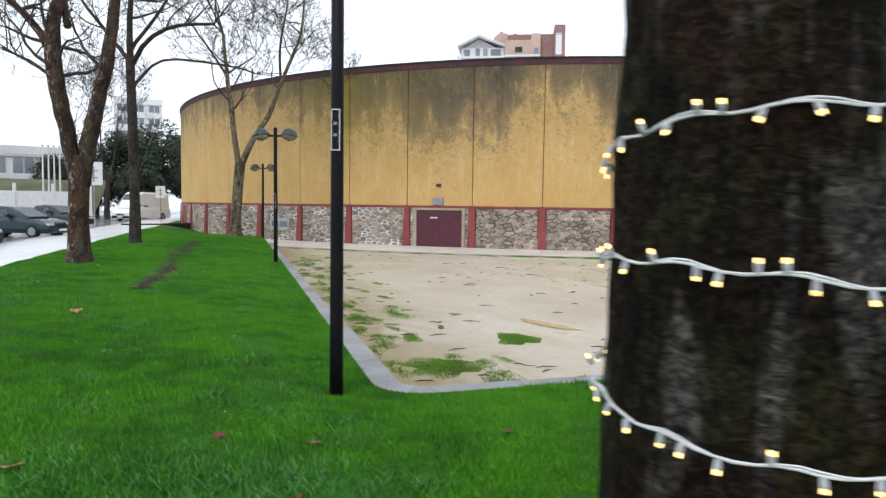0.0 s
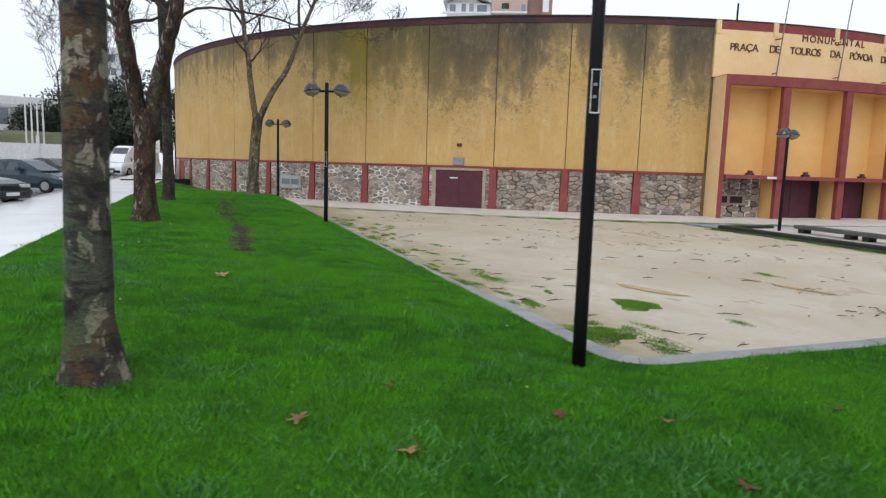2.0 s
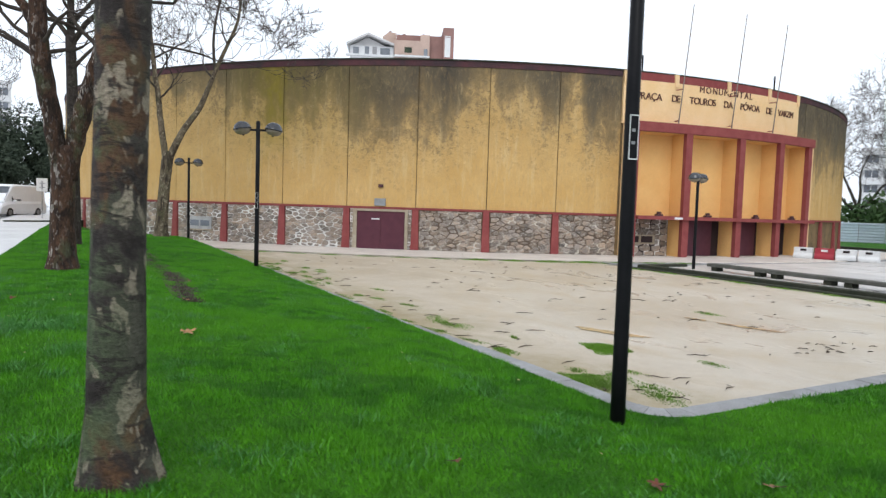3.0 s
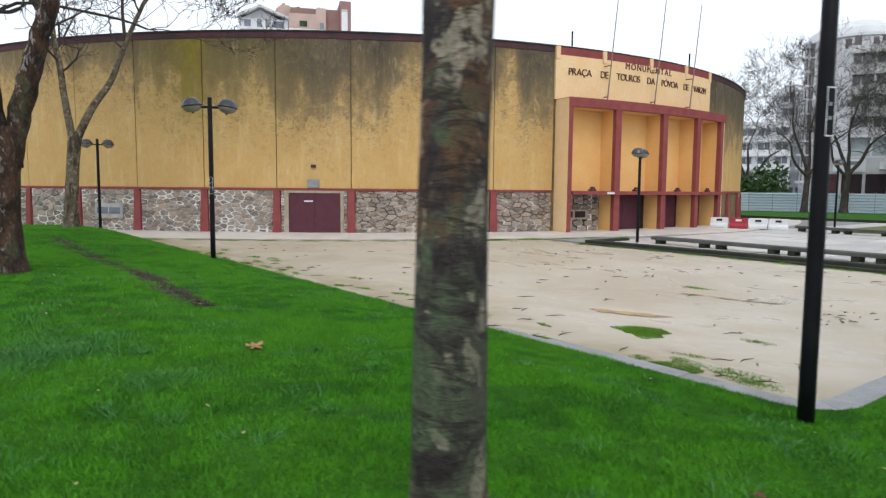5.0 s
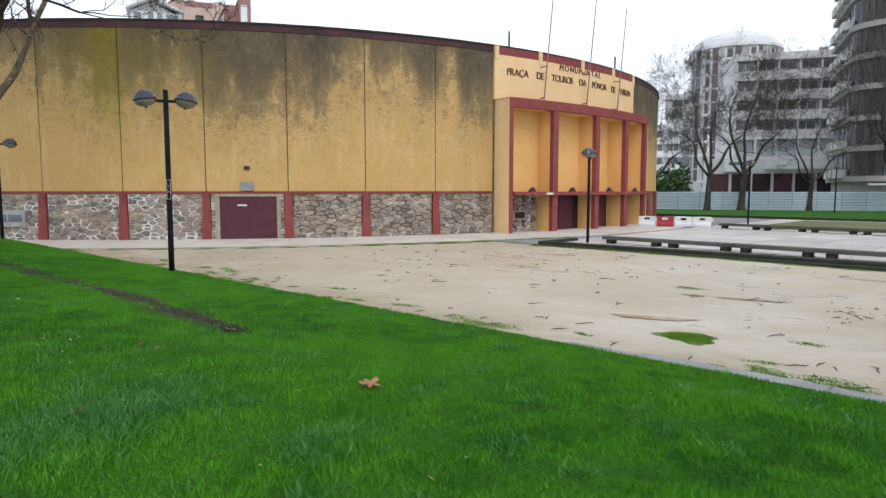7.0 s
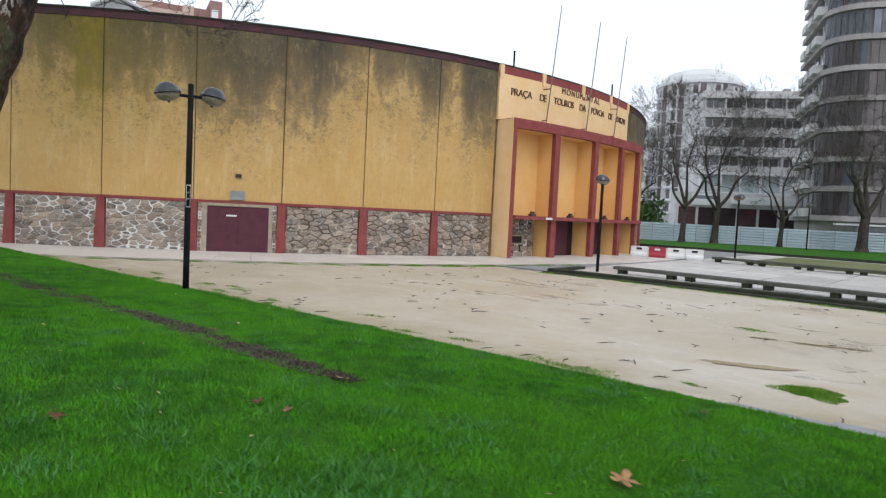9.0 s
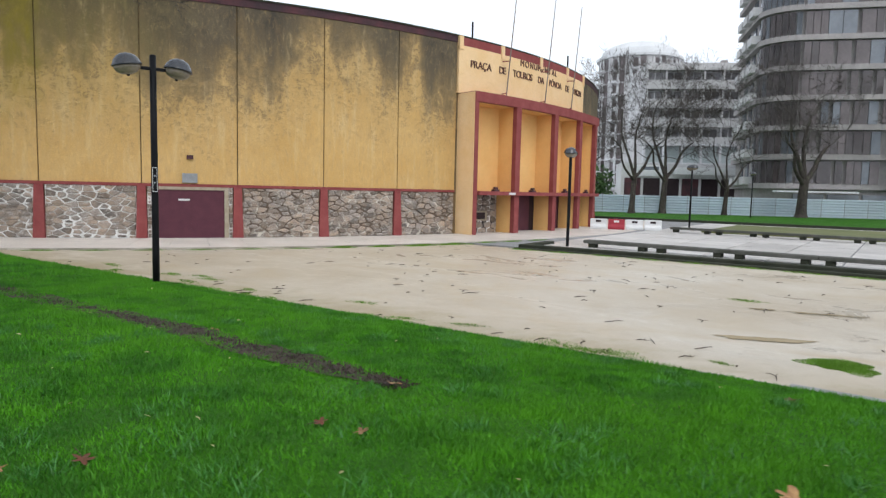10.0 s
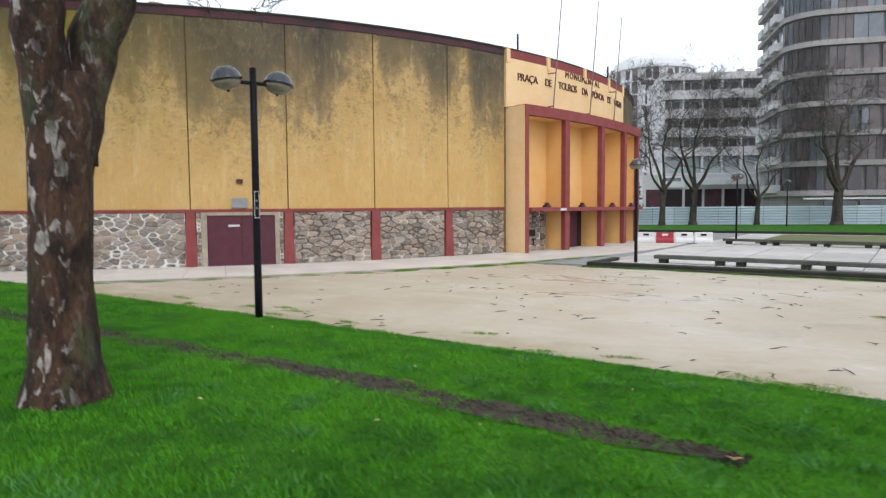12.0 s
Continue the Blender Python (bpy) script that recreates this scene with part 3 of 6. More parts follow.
for k in range(-12, 12):
    a, b = bay(k), bay(k + 1)
    if b < -104.6 or a > -82:
        ob = part("panel", panel_me, None, ring)
        ob.rotation_euler = (0, 0, radians(a))
    elif a < -104.6:
        part("panel", arc(a + gap, -104.35, RAD - 0.06, RAD, DADO + 0.06, TOP - 0.30, steps=3), M["plaster"], ring)
    elif b > -82.0 and a < -82.0:
        part("panel", arc(-81.9, b - gap, RAD - 0.06, RAD, DADO + 0.06, TOP - 0.30, steps=3), M["plaster"], ring)
part("coping_band", arc(-205, -104.35, RAD - 0.05, RAD + 0.03, TOP - 0.295, TOP, steps=70), M["red_faded"], ring, "mould-stained dark red band")
part("coping_band", arc(-81.9, -55, RAD - 0.05, RAD + 0.03, TOP - 0.295, TOP, steps=20), M["red_faded"], ring, "mould-stained dark red band")
part("coping", arc(-205, -55, RAD - 0.6, RAD + 0.07, TOP, TOP + 0.07, steps=100), M["mossy"], ring)
part("dado_band", arc(-205, -104.35, RAD - 0.05, RAD + 0.05, DADO - 0.06, DADO + 0.055, steps=70), M["red"], ring)
part("dado_band", arc(-81.0, -55, RAD - 0.05, RAD + 0.05, DADO - 0.06, DADO + 0.055, steps=20), M["red"], ring)
pil_w = math.degrees(0.19 / RAD)
bm = arc(-pil_w, pil_w, RAD - 0.05, RAD + 0.10, -0.1, DADO - 0.065, steps=2)
for v in bm.verts:      # wider and deeper at the foot
    f = 1.12 if v.co.z < 0 else 0.82
    v.co.y *= f
    if v.co.x > RAD:
        v.co.x = RAD + (0.15 if v.co.z < 0 else 0.075)
pil_me = mesh_of(bm, "pilaster", M["red"])
for k in range(-12, 13):
    if bay(k) < -105 or bay(k) > -81:
        part("pilaster", pil_me, None, ring).rotation_euler = (0, 0, radians(bay(k)))

# side door
DL, DR, DH = -127.02, -122.86, 1.93
door = part("door", arc(DL, DR, RAD - 0.05, RAD + 0.03, -0.05, DH, steps=4), M["maroon"], ring, "closed maroon sheet-metal double door")
part("door_leaf", arc(DL + 0.06, (DL + DR) / 2 - 0.02, RAD + 0.03, RAD + 0.05, 0.0, DH - 0.05, steps=3), M["maroon"], door)
part("door_leaf", arc((DL + DR) / 2 + 0.02, DR - 0.06, RAD + 0.03, RAD + 0.05, 0.0, DH - 0.05, steps=3), M["maroon"], door)
part("notice", arc(-125.75, -125.05, RAD + 0.051, RAD + 0.055, 1.50, 1.57, steps=2), M["white"], door, "small white notice")
part("jamb", arc(DL - 0.36, DL, RAD - 0.05, RAD + 0.085, -0.05, DH, steps=2), M["jamb"], ring)
part("jamb", arc(DR, DR + 0.28, RAD - 0.05, RAD + 0.085, -0.05, DH, steps=2), M["jamb"], ring)
part("lintel", arc(DL - 0.36, DR + 0.28, RAD - 0.05, RAD + 0.088, DH + 0.002, DADO - 0.063, steps=4), M["jamb"], ring)
part("sign_plate", arc(-125.5, -124.55, RAD - 0.02, RAD + 0.12, DADO + 0.10, DADO + 0.48, steps=2), M["grey_box"], ring, "grey metal box above the door")
part("wall_lamp", arc(-125.2, -124.8, RAD - 0.02, RAD + 0.10, 3.16, 3.31, steps=2), M["red_faded"], ring, "small rusty wall fitting")


# stone infill: irregular stones between pale joints
def clip(poly, px, py, nx, ny):
    out = []
    for (x0, y0), (x1, y1) in zip(poly, poly[1:] + poly[:1]):
        d0, d1 = (x0 - px) * nx + (y0 - py) * ny, (x1 - px) * nx + (y1 - py) * ny
        if d0 <= 0:
            out.append((x0, y0))
        if (d0 < 0 < d1) or (d1 < 0 < d0):
            s = d0 / (d0 - d1)
            out.append((x0 + s * (x1 - x0), y0 + s * (y1 - y0)))
    return out


def cells(w, h, n, rng, squash=0.5):
    """Voronoi-like polygons filling a w by h rectangle, wider than tall."""
    pts = []
    tries = 0
    while len(pts) < n and tries < 6000:
        tries += 1
        p = (rng.uniform(0, w), rng.uniform(0, h))
        lim = 0.75 * math.sqrt(w * h / n) * (1.0 - tries / 9000)
        if all(math.hypot((p[0] - q[0]) * squash ** 0.5, (p[1] - q[1]) / squash ** 0.5) > lim for q in pts):
            pts.append(p)
    for i, (x, y) in enumerate(pts):
        poly = [(0, 0), (w, 0), (w, h), (0, h)]
        for j, (u, v) in enumerate(pts):
            if i != j and poly:
                mx, my = (x + u) / 2, (y + v) / 2
                poly = clip(poly, mx, my, (u - x) * squash, (v - y) / squash)
        if len(poly) >= 3:
            yield (x, y), poly


def stone_panel(a0, a1, z0, z1, seed, n, r=RAD, parent=ring, mortar="mortar"):
    rng = random.Random(seed)
    w, h = radians(a1 - a0) * r, z1 - z0
    base = part("stone_panel", arc(a0, a1, r - 0.06, r - 0.01, z0, z1, steps=4), M[mortar], parent, "rubble stones in pale mortar")
    for (sx, sy), poly in cells(w, h, n, rng):
        cx, cy = sum(p[0] for p in poly) / len(poly), sum(p[1] for p in poly) / len(poly)
        out = rng.uniform(0.008, 0.05)
        size = min(max(p[0] for p in poly) - min(p[0] for p in poly), max(p[1] for p in poly) - min(p[1] for p in poly))
        if size < 0.08:
            continue
        g0, g1 = 1 - rng.uniform(0.012, 0.085) / size, 1 - rng.uniform(0.09, 0.13) / size
        bm = bmesh.new()
        rings = []
        for g, o in ((g0, -0.012), (g0, out * 0.55), (g1, out)):
            ring_v = []
            for px, py in poly:
                u = cx + (px - cx) * g + 0.035 * noise.noise((px * 5, py * 5, seed))
                v = cy + (py - cy) * g + 0.035 * noise.noise((px * 5, py * 5, seed + 9.5))
                a = radians(a0) + u / r
                ring_v.append(bm.verts.new(((r + o) * math.cos(a), (r + o) * math.sin(a), z0 + v)))
            rings.append(ring_v)
        m = len(poly)
        for p, q in zip(rings, rings[1:]):
            for k in range(m):
                bm.faces.new((p[k], p[(k + 1) % m], q[(k + 1) % m], q[k]))
        bm.faces.new(rings[-1])
        part("stone", bm, M["stone"], base)


for k in range(-9, 4):
    a, b = bay(k) + pil_w + 0.02, bay(k + 1) - pil_w - 0.02
    if k == 0:
        stone_panel(a, DL - 0.38, -0.02, DADO - 0.07, 77, 12)
        stone_panel(DR + 0.30, b, -0.02, DADO - 0.07, 78, 10)
    elif k == 3:
        stone_panel(a, -104.4, -0.02, DADO - 0.07, 31, 62, mortar="mortar_old")
    else:
        stone_panel(a, b, -0.02, DADO - 0.07, 40 + k, 78 if k > 0 else (88 if k > -4 else 48), mortar="mortar_old" if k > 0 else "mortar")
# ticket window left of the lamp
WL, WR = -144.2, -141.4
win = part("window", arc(WL, WR, RAD - 0.05, RAD + 0.07, 0.62, 1.32, steps=3), M["grey_frame"], ring, "small concrete-framed ticket window")
for a in (WL + 0.25, (WL + WR) / 2 + 0.08):
    part("pane", arc(a, a + 1.07, RAD + 0.07, RAD + 0.075, 0.80, 1.12, steps=2), M["glass"], win)
part("sill", arc(WL - 0.1, WR + 0.1, RAD - 0.03, RAD + 0.14, 0.56, 0.62, steps=3), M["jamb"], win)
# small far door in red
part("far_door", arc(bay(-7) + 0.6, bay(-6) - 3.3, RAD - 0.02, RAD + 0.06, 0.0, 1.95, steps=2), M["red"], ring, "narrow red door")

# ---- porch ----
PR = 35.70
PC = [-103.97, -99.1, -93.15, -87.75, -82.95]      # left edges of the columns
PE = -82.2
CT, CB = 6.92, 6.44
part("porch_side_wall", arc(-104.05, -103.62, RAD - 0.3, PR - 0.02, -0.1, CT - 0.03, steps=1), M["cream"], ring, "cream painted side wall")
part("porch_side_wall", arc(PE - 0.15, PE + 0.25, RAD - 0.3, PR - 0.02, -0.1, CT - 0.03, steps=1), M["cream"], ring)
part("canopy", arc(-104.0, PE + 0.28, RAD - 0.3, PR + 0.06, CB, CT, steps=24), M["red"], ring, "red painted canopy")
part("canopy_soffit", arc(-103.6, PE - 0.15, RAD - 0.25, PR - 0.2, CB - 0.02, CB - 0.002, steps=20), M["orange"], ring)
cw = math.degrees(0.40 / PR)
part("column", arc(-103.99, -103.62, PR - 0.02, PR + 0.03, -0.05, CB - 0.004, steps=1), M["red"], ring)
for a in PC[1:]:
    part("column", arc(a, a + cw, PR - 0.22, PR + 0.03, -0.05, CB - 0.004, steps=2), M["red"], ring)
    part("fin_wall", arc(a + 0.06, a + cw - 0.06, RAD - 0.3, PR - 0.222, -0.05, CB - 0.025, steps=1), M["orange"], ring)
part("porch_back_wall", arc(-103.7, PE, RAD - 0.32, RAD - 0.01, 2.12, CB, steps=20), M["orange"], ring, "orange painted back wall")
part("porch_slab", arc(-103.58, PE + 0.7, RAD - 0.1, PR + 0.18, 1.95, 2.14, steps=24), M["red"], ring, "red ledge over the entrances")
# painted near black in place of the shade below the ledge
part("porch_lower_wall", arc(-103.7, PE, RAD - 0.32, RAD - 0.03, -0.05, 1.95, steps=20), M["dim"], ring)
stone_panel(-103.58, PC[1] + 0.02, 0.0, 1.94, 501, 30, r=RAD - 0.02, mortar="mortar_white")
stone_panel(PC[3] + cw + 0.1, PC[4] - 1.6, 0.0, 1.94, 502, 16, r=RAD - 0.02)
niche = part("ticket_niche", arc(-103.5, -100.5, RAD - 0.02, RAD + 0.09, 0.62, 1.12, steps=3), M["jamb"], ring, "two dark ticket hatches")
# hatch openings: flat plates with the inner dark painted on
for a in (-103.3, -101.9):
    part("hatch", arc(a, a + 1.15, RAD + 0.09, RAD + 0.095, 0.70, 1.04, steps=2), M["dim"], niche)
for a in (PC[1] + cw + 0.15, PC[2] + cw + 0.15):
    d = part("entrance_door", arc(a, a + 4.3, RAD - 0.13, RAD + 0.0, 0.0, 1.94, steps=3), M["maroon"], ring, "dark maroon entrance door")
    part("door_leaf", arc(a + 0.1, a + 2.1, RAD + 0.0, RAD + 0.02, 0.02, 1.9, steps=2), M["maroon"], d)
    part("door_leaf", arc(a + 2.2, a + 4.2, RAD + 0.0, RAD + 0.02, 0.02, 1.9, steps=2), M["maroon"], d)
for a in (-101.4, -96.4, -90.6, -85.2):
    lampb = part("ledge_lamp", arc(a - 0.28, a + 0.28, PR - 0.16, PR + 0.08, 2.142, 2.24, steps=2), M["red_faded"], ring, "small floodlight on the ledge")
    part("lamp_head", arc(a - 0.16, a + 0.16, PR - 0.10, PR + 0.04, 2.242, 2.36, steps=2), M["red_faded"], lampb)
part("small_sign", arc(-100.1, -99.3, PR + 0.182, PR + 0.2, 1.98, 2.09, steps=1), M["white"], ring, "small white sign on the ledge")
# sign wall above the canopy
SR = RAD + 0.12
part("sign_wall", arc(-104.3, -81.95, RAD - 0.1, SR, CT + 0.002, TOP - 0.42, steps=24), M["cream"], ring, "cream wall with the building's name")
SP = [-104.3, -99.25, -93.2, -87.45, -82.35]
for a, b in zip(SP, SP[1:]):
    part("red_band", arc(a + 0.42, b, RAD - 0.1, SR - 0.03, TOP - 0.418, TOP - 0.02, steps=6), M["red"], ring)
for a in SP:
    part("sign_pier", arc(a, a + 0.40, RAD - 0.1, SR + 0.05, TOP - 0.62, TOP + 0.02, steps=1), M["cream"], ring)


def letters(text, a0, a1, z, size):
    """Raised letters bent round the wall, spaced by their own widths."""
    glyphs = []
    for ch in text:
        if ch == " ":
            glyphs.append((None, 0.0, 0.62))
            continue
        cu = bpy.data.curves.new("letter", "FONT")
        cu.body, cu.size, cu.extrude, cu.offset = ch, size / 0.70, 0.02, 0.0
        tmp = bpy.data.objects.new("letter_tmp", cu)
        scene.collection.objects.link(tmp)
        me = bpy.data.meshes.new_from_object(tmp.evaluated_get(bpy.context.evaluated_depsgraph_get()))
        bpy.data.objects.remove(tmp)
        xs = [v.co.x for v in me.vertices]
        glyphs.append((me, min(xs), max(xs) - min(xs)))
    space = (radians(a1 - a0) * SR - sum(g[2] for g in glyphs)) / (len(glyphs) - 1)
    u = 0.0
    for me, lo, w in glyphs:
        if me:
            a = radians(a0) + (u + w / 2) / SR
            me.materials.append(M["letter"])
            ob = part("letter", me, None, ring)
            ob.matrix_basis = Matrix.Rotation(a, 4, "Z") @ Matrix.Translation((SR + 0.02, 0, z)) @ Matrix.Rotation(radians(90), 4, "Z") @ Matrix.Rotation(radians(90), 4, "X") @ Matrix.Translation((-lo - w / 2, 0, 0))
        u += w + space


letters("PRAÇA DE TOUROS DA PÓVOA DE VARZIM", -103.0, -83.1, 8.22, 0.36)
letters("MONUMENTAL", -96.5, -89.9, 8.86, 0.34)
for a in (-99.05, -93.0, -87.25):
    e = radians(a)
    o = Vector((math.cos(e), math.sin(e), 0))
    s = Vector((-math.sin(e), math.cos(e), 0))
    pole = part("flagpole", tube(bmesh.new(), [o * (SR + 0.30) + Vector((0, 0, 7.0)), o * (SR + 0.62) + s * 0.35 + Vector((0, 0, 13.2))], [0.035, 0.02], 8), M["pole_paint"], ring, "leaning bare flagpole")
    part("pole_bracket", tube(bmesh.new(), [o * (SR - 0.02) + Vector((0, 0, 8.85)), o * (SR + 0.42) + s * 0.1 + Vector((0, 0, 8.85))], [0.03, 0.03], 6), M["red"], pole)
    part("pole_bracket", tube(bmesh.new(), [o * (SR - 0.02) + Vector((0, 0, 7.2)), o * (SR + 0.34) + Vector((0, 0, 7.2))], [0.03, 0.03], 6), M["red"], pole)
for a in (-102.2, -85.5, -148.0):
    e = radians(a)
    part("roof_rod", tube(bmesh.new(), [((RAD - 0.3) * math.cos(e), (RAD - 0.3) * math.sin(e), TOP), ((RAD - 0.3) * math.cos(e), (RAD - 0.3) * math.sin(e), TOP + 0.95)], [0.05, 0.05], 6), M["black"], ring)


# ---- kerbs, sidewalk, road, plaza ----
kerb = thing("kerb", (KX, KY, 0), "grey concrete kerb round the sand court", "kerb", kind="structure")


def kerb_top(y):
    return min(KZ - 0.07 * smooth01((y - 8.5) / 4), lawn_z(KX - 0.35, y) - 0.02)


for i in range(27):                     # side along the bank
    y0 = KY + KR + i
    z = kerb_top(y0 + 0.5) + 0.006 * math.sin(7.3 * i)
    part("kerb_stone", boxed(0, 0.30, y0 - KY + 0.004, y0 - KY + 0.996, -0.45, z, bevel=0.02), M["kerb"], kerb)
for i in range(37):                     # side along the southern lawn
    x0 = KR + i
    part("kerb_stone", boxed(x0 + 0.004, x0 + 0.996, 0, 0.30, -0.45, KZ + 0.006 * math.sin(5.1 * i), bevel=0.02), M["kerb"], kerb)
for i in range(3):                      # rounded corner
    bm = bmesh.new()
    cols = []
    for q in range(5):
        a = radians(180 + 30 * i + 0.4 + 29.2 * q / 4)
        cols.append([bm.verts.new((KR + r * math.cos(a), KR + r * math.sin(a), z)) for r, z in ((KR - 0.30, -0.45), (KR, -0.45), (KR, KZ), (KR - 0.30, KZ))])
    for c0, c1 in zip(cols, cols[1:]):
        for k in range(4):
            bm.faces.new((c0[k], c1[k], c1[(k + 1) % 4], c0[(k + 1) % 4]))
    bm.faces.new(cols[0])
    bm.faces.new(list(reversed(cols[-1])))
    part("kerb_stone", bm, M["kerb"], kerb)
bm = bmesh.new()
rim = [bm.verts.new((KX + KR + KR * math.cos(radians(180 + 9 * q)), KY + KR + KR * math.sin(radians(180 + 9 * q)), KZ + 0.008)) for q in range(11)]
tip = bm.verts.new((KX, KY, KZ + 0.010))
for a, b in zip(rim, rim[1:]):
    bm.faces.new((tip, a, b))
tagged(part("lawn", bm, M["lawn"]), "bright green turf filling the corner outside the kerb", "lawn", kind="structure")

walk_me = sheet("sidewalk", steps(-8.1, EDGE, 6), steps(-60, 75, 60), lambda x, y: 0.57, M["sidewalk"])
tagged(walk_me, "pale wet sidewalk along the lawn", "sidewalk", kind="structure")
bm = bmesh.new()
for i in range(60):
    box(bm, -8.3, -8.102, -20 + i * 1.5, -18.51 + i * 1.5, 0.2, 0.58)
tagged(part("road_kerb", bm, M["kerb"]), "grey kerb between sidewalk and road", "kerb", kind="structure")
road = sheet("road", steps(-60, -8.3, 10), steps(-80, 140, 30), lambda x, y: 0.45, M["asphalt"])
tagged(road, "wet grey asphalt road", "road", kind="structure")
far_walk = sheet("far_sidewalk", steps(-8.1, 60, 12), steps(75.2, 200, 12), lambda x, y: 0.4, M["sidewalk"])
tagged(far_walk, "pale paved ground beyond the bullring", "pavement", kind="structure")

plaza = thing("plaza", (17, 22, 0), "pale slab paving beside the bullring with mossy joints", "pavement", kind="structure")
part("plaza_bed", boxed(0.3, 75, -36, 10, -0.42, -0.035), M["kerb"], plaza)
rng = random.Random(5)
for i in range(12):
    for j in range(12):
        x0, y0 = 0.35 + i * 2.6, -26 + j * 2.2
        if math.hypot(17 + x0 + 1.3 - CX, 22 + y0 + 1.1 - CY) > 39.9:
            part("slab", boxed(x0 + 0.03, x0 + 2.56, y0 + 0.03, y0 + 2.16, -0.06, 0.0 + rng.uniform(-0.006, 0.006)), M["pave"], plaza)
plinth = thing("plinth", (17.0, 22.2, -0.25), "low mossy dark concrete plinth edging the plaza", "plinth")
part("edge_wall", boxed(-0.05, 0.30, -16, 0.0, -0.05, 0.36, bevel=0.03), M["mossy"], plinth)
part("edge_wall", boxed(0.302, 2.6, -0.3, 0.0, -0.05, 0.36, bevel=0.03), M["mossy"], plinth)
part("ledge", boxed(-0.28, -0.052, -16, 0.1, -0.05, 0.24, bevel=0.03), M["mossy"], plinth)


def bench(x0, y0, x1, y1, seat_z, label):
    L = math.hypot(x1 - x0, y1 - y0)
    ang = math.degrees(math.atan2(y1 - y0, x1 - x0))
    b = thing("bench", (x0, y0, 0.0), label, "bench", "long benches on the plaza", rz=ang)
    n = int(L / 2.4)
    for i in range(n):
        part("seat_slab", boxed(i * L / n + 0.01, (i + 1) * L / n - 0.01, -0.24, 0.24, seat_z - 0.13, seat_z, bevel=0.015), M["bench"], b)
        for f in (0.12, 0.86):
            xx = (i + f) * L / n
            part("leg", boxed(xx - 0.13, xx + 0.13, -0.18, 0.18, -0.04, seat_z - 0.13), M["mossy"], b)


bench(19.1, 20.3, 18.2, 6.5, 0.30, "long low concrete slab bench on short blocks")
bench(33.4, 21.0, 32.0, 6.5, 0.30, "long low weathered concrete slab bench, farther row")

# planted strip behind the plaza
bm = bmesh.new()
box(bm, 34.6, 45, 2, 19.6, -0.1, 0.12)
tagged(part("planting_bed", bm, M["dull_grass"]), "low green planting bed behind the bench", "planting bed", kind="structure")
strip = sheet("far_lawn", steps(50, 90, 30), steps(-25, 62, 40), lambda x, y: 0.02 + 0.14 * smooth01((x - 50) / 6), M["lawn"])
tagged(strip, "green lawn strip in front of the fence", "lawn", kind="structure")
bm = bmesh.new()
box(bm, 49.6, 49.95, -25, 62, -0.2, 0.16, bevel=0.03)
tagged(part("low_wall", bm, M["mossy"]), "low dark mossy wall edging the lawn strip", "wall", kind="structure")


# ---- street lamps ----
def lamp_post(x, y, z0, height, turn, label, sticker=None):
    p = thing("street_lamp", (x, y, z0), label, "street lamp", "park lamps", rz=turn)
    part("pole", tube(bmesh.new(), [(0, 0, -0.15), (0, 0, 0.6), (0, 0, height * 0.6), (0, 0, height)], [0.066, 0.064, 0.06, 0.058], 14), M["black"], p, smooth=True)
    part("arm", boxed(-0.42, 0.42, -0.03, 0.03, height - 0.26, height - 0.20, bevel=0.01), M["black"], p)
    for s in (-1, 1):
        hang = Matrix.Translation((s * 0.44, 0, height - 0.20)) @ Matrix.Rotation(radians(s * 9), 4, "Y")
        prof = [(0.02, 0.205), (0.09, 0.192), (0.16, 0.155), (0.215, 0.09), (0.245, 0.02), (0.262, 0.0), (0.262, -0.022), (0.235, -0.026)]
        bm = lathe(bmesh.new(), prof, 26)
        bm.transform(hang)
        cap_ = part("shade", bm, M["shade"], p, "dark domed lamp shade", smooth=True)
        bm = lathe(bmesh.new(), [(0.232, -0.028), (0.222, -0.07), (0.185, -0.125), (0.11, -0.165), (0.02, -0.18)], 26)
        bm.transform(hang)
        part("bowl", bm, M["bowl"], cap_, "smoked lamp bowl", smooth=True)
        bm = lathe(bmesh.new(), [(0.028, -0.178), (0.028, -0.195), (0.012, -0.207)], 10)
        bm.transform(hang)
        part("finial", bm, M["black"], cap_)
    part("cap", lathe(bmesh.new(), [(0.062, 0.0), (0.05, 0.02), (0.01, 0.03)], 14, (0, 0, height)), M["black"], p)
    if sticker:
        za, zb, face = sticker
        m = Matrix.Rotation(radians(face - turn), 4, "Z")
        st = part("sticker", boxed(0.062, 0.064, -0.042, 0.042, za, zb, m=m), M["black"], p, "black sticker with a white outline")
        for c in ((-0.042, 0.042, za, za + 0.01), (-0.042, 0.042, zb - 0.01, zb), (-0.042, -0.034, za + 0.01, zb - 0.01), (0.034, 0.042, za + 0.01, zb - 0.01)):
            part("outline", boxed(0.0642, 0.0655, *c, m=m), M["white"], st)
        for zz in (0.34, 0.62):
            part("mark", boxed(0.0642, 0.0652, -0.02, 0.012, za + (zb - za) * zz, za + (zb - za) * (zz + 0.07), m=m), M["grey_box"], st)
    return p


lamp_post(0.88, 6.22, 0.40, 4.62, -50, "tall black steel lamp post on the lawn by the kerb", (2.24, 2.62, -112))
lamp_post(1.10, 21.31, 0.26, 4.22, -20, "black twin-globe lamp post at the edge of the lawn", (1.75, 2.2, -118))
lamp_post(1.25, 37.03, 0.05, 4.22, -20, "black twin-globe lamp post close to the bullring")
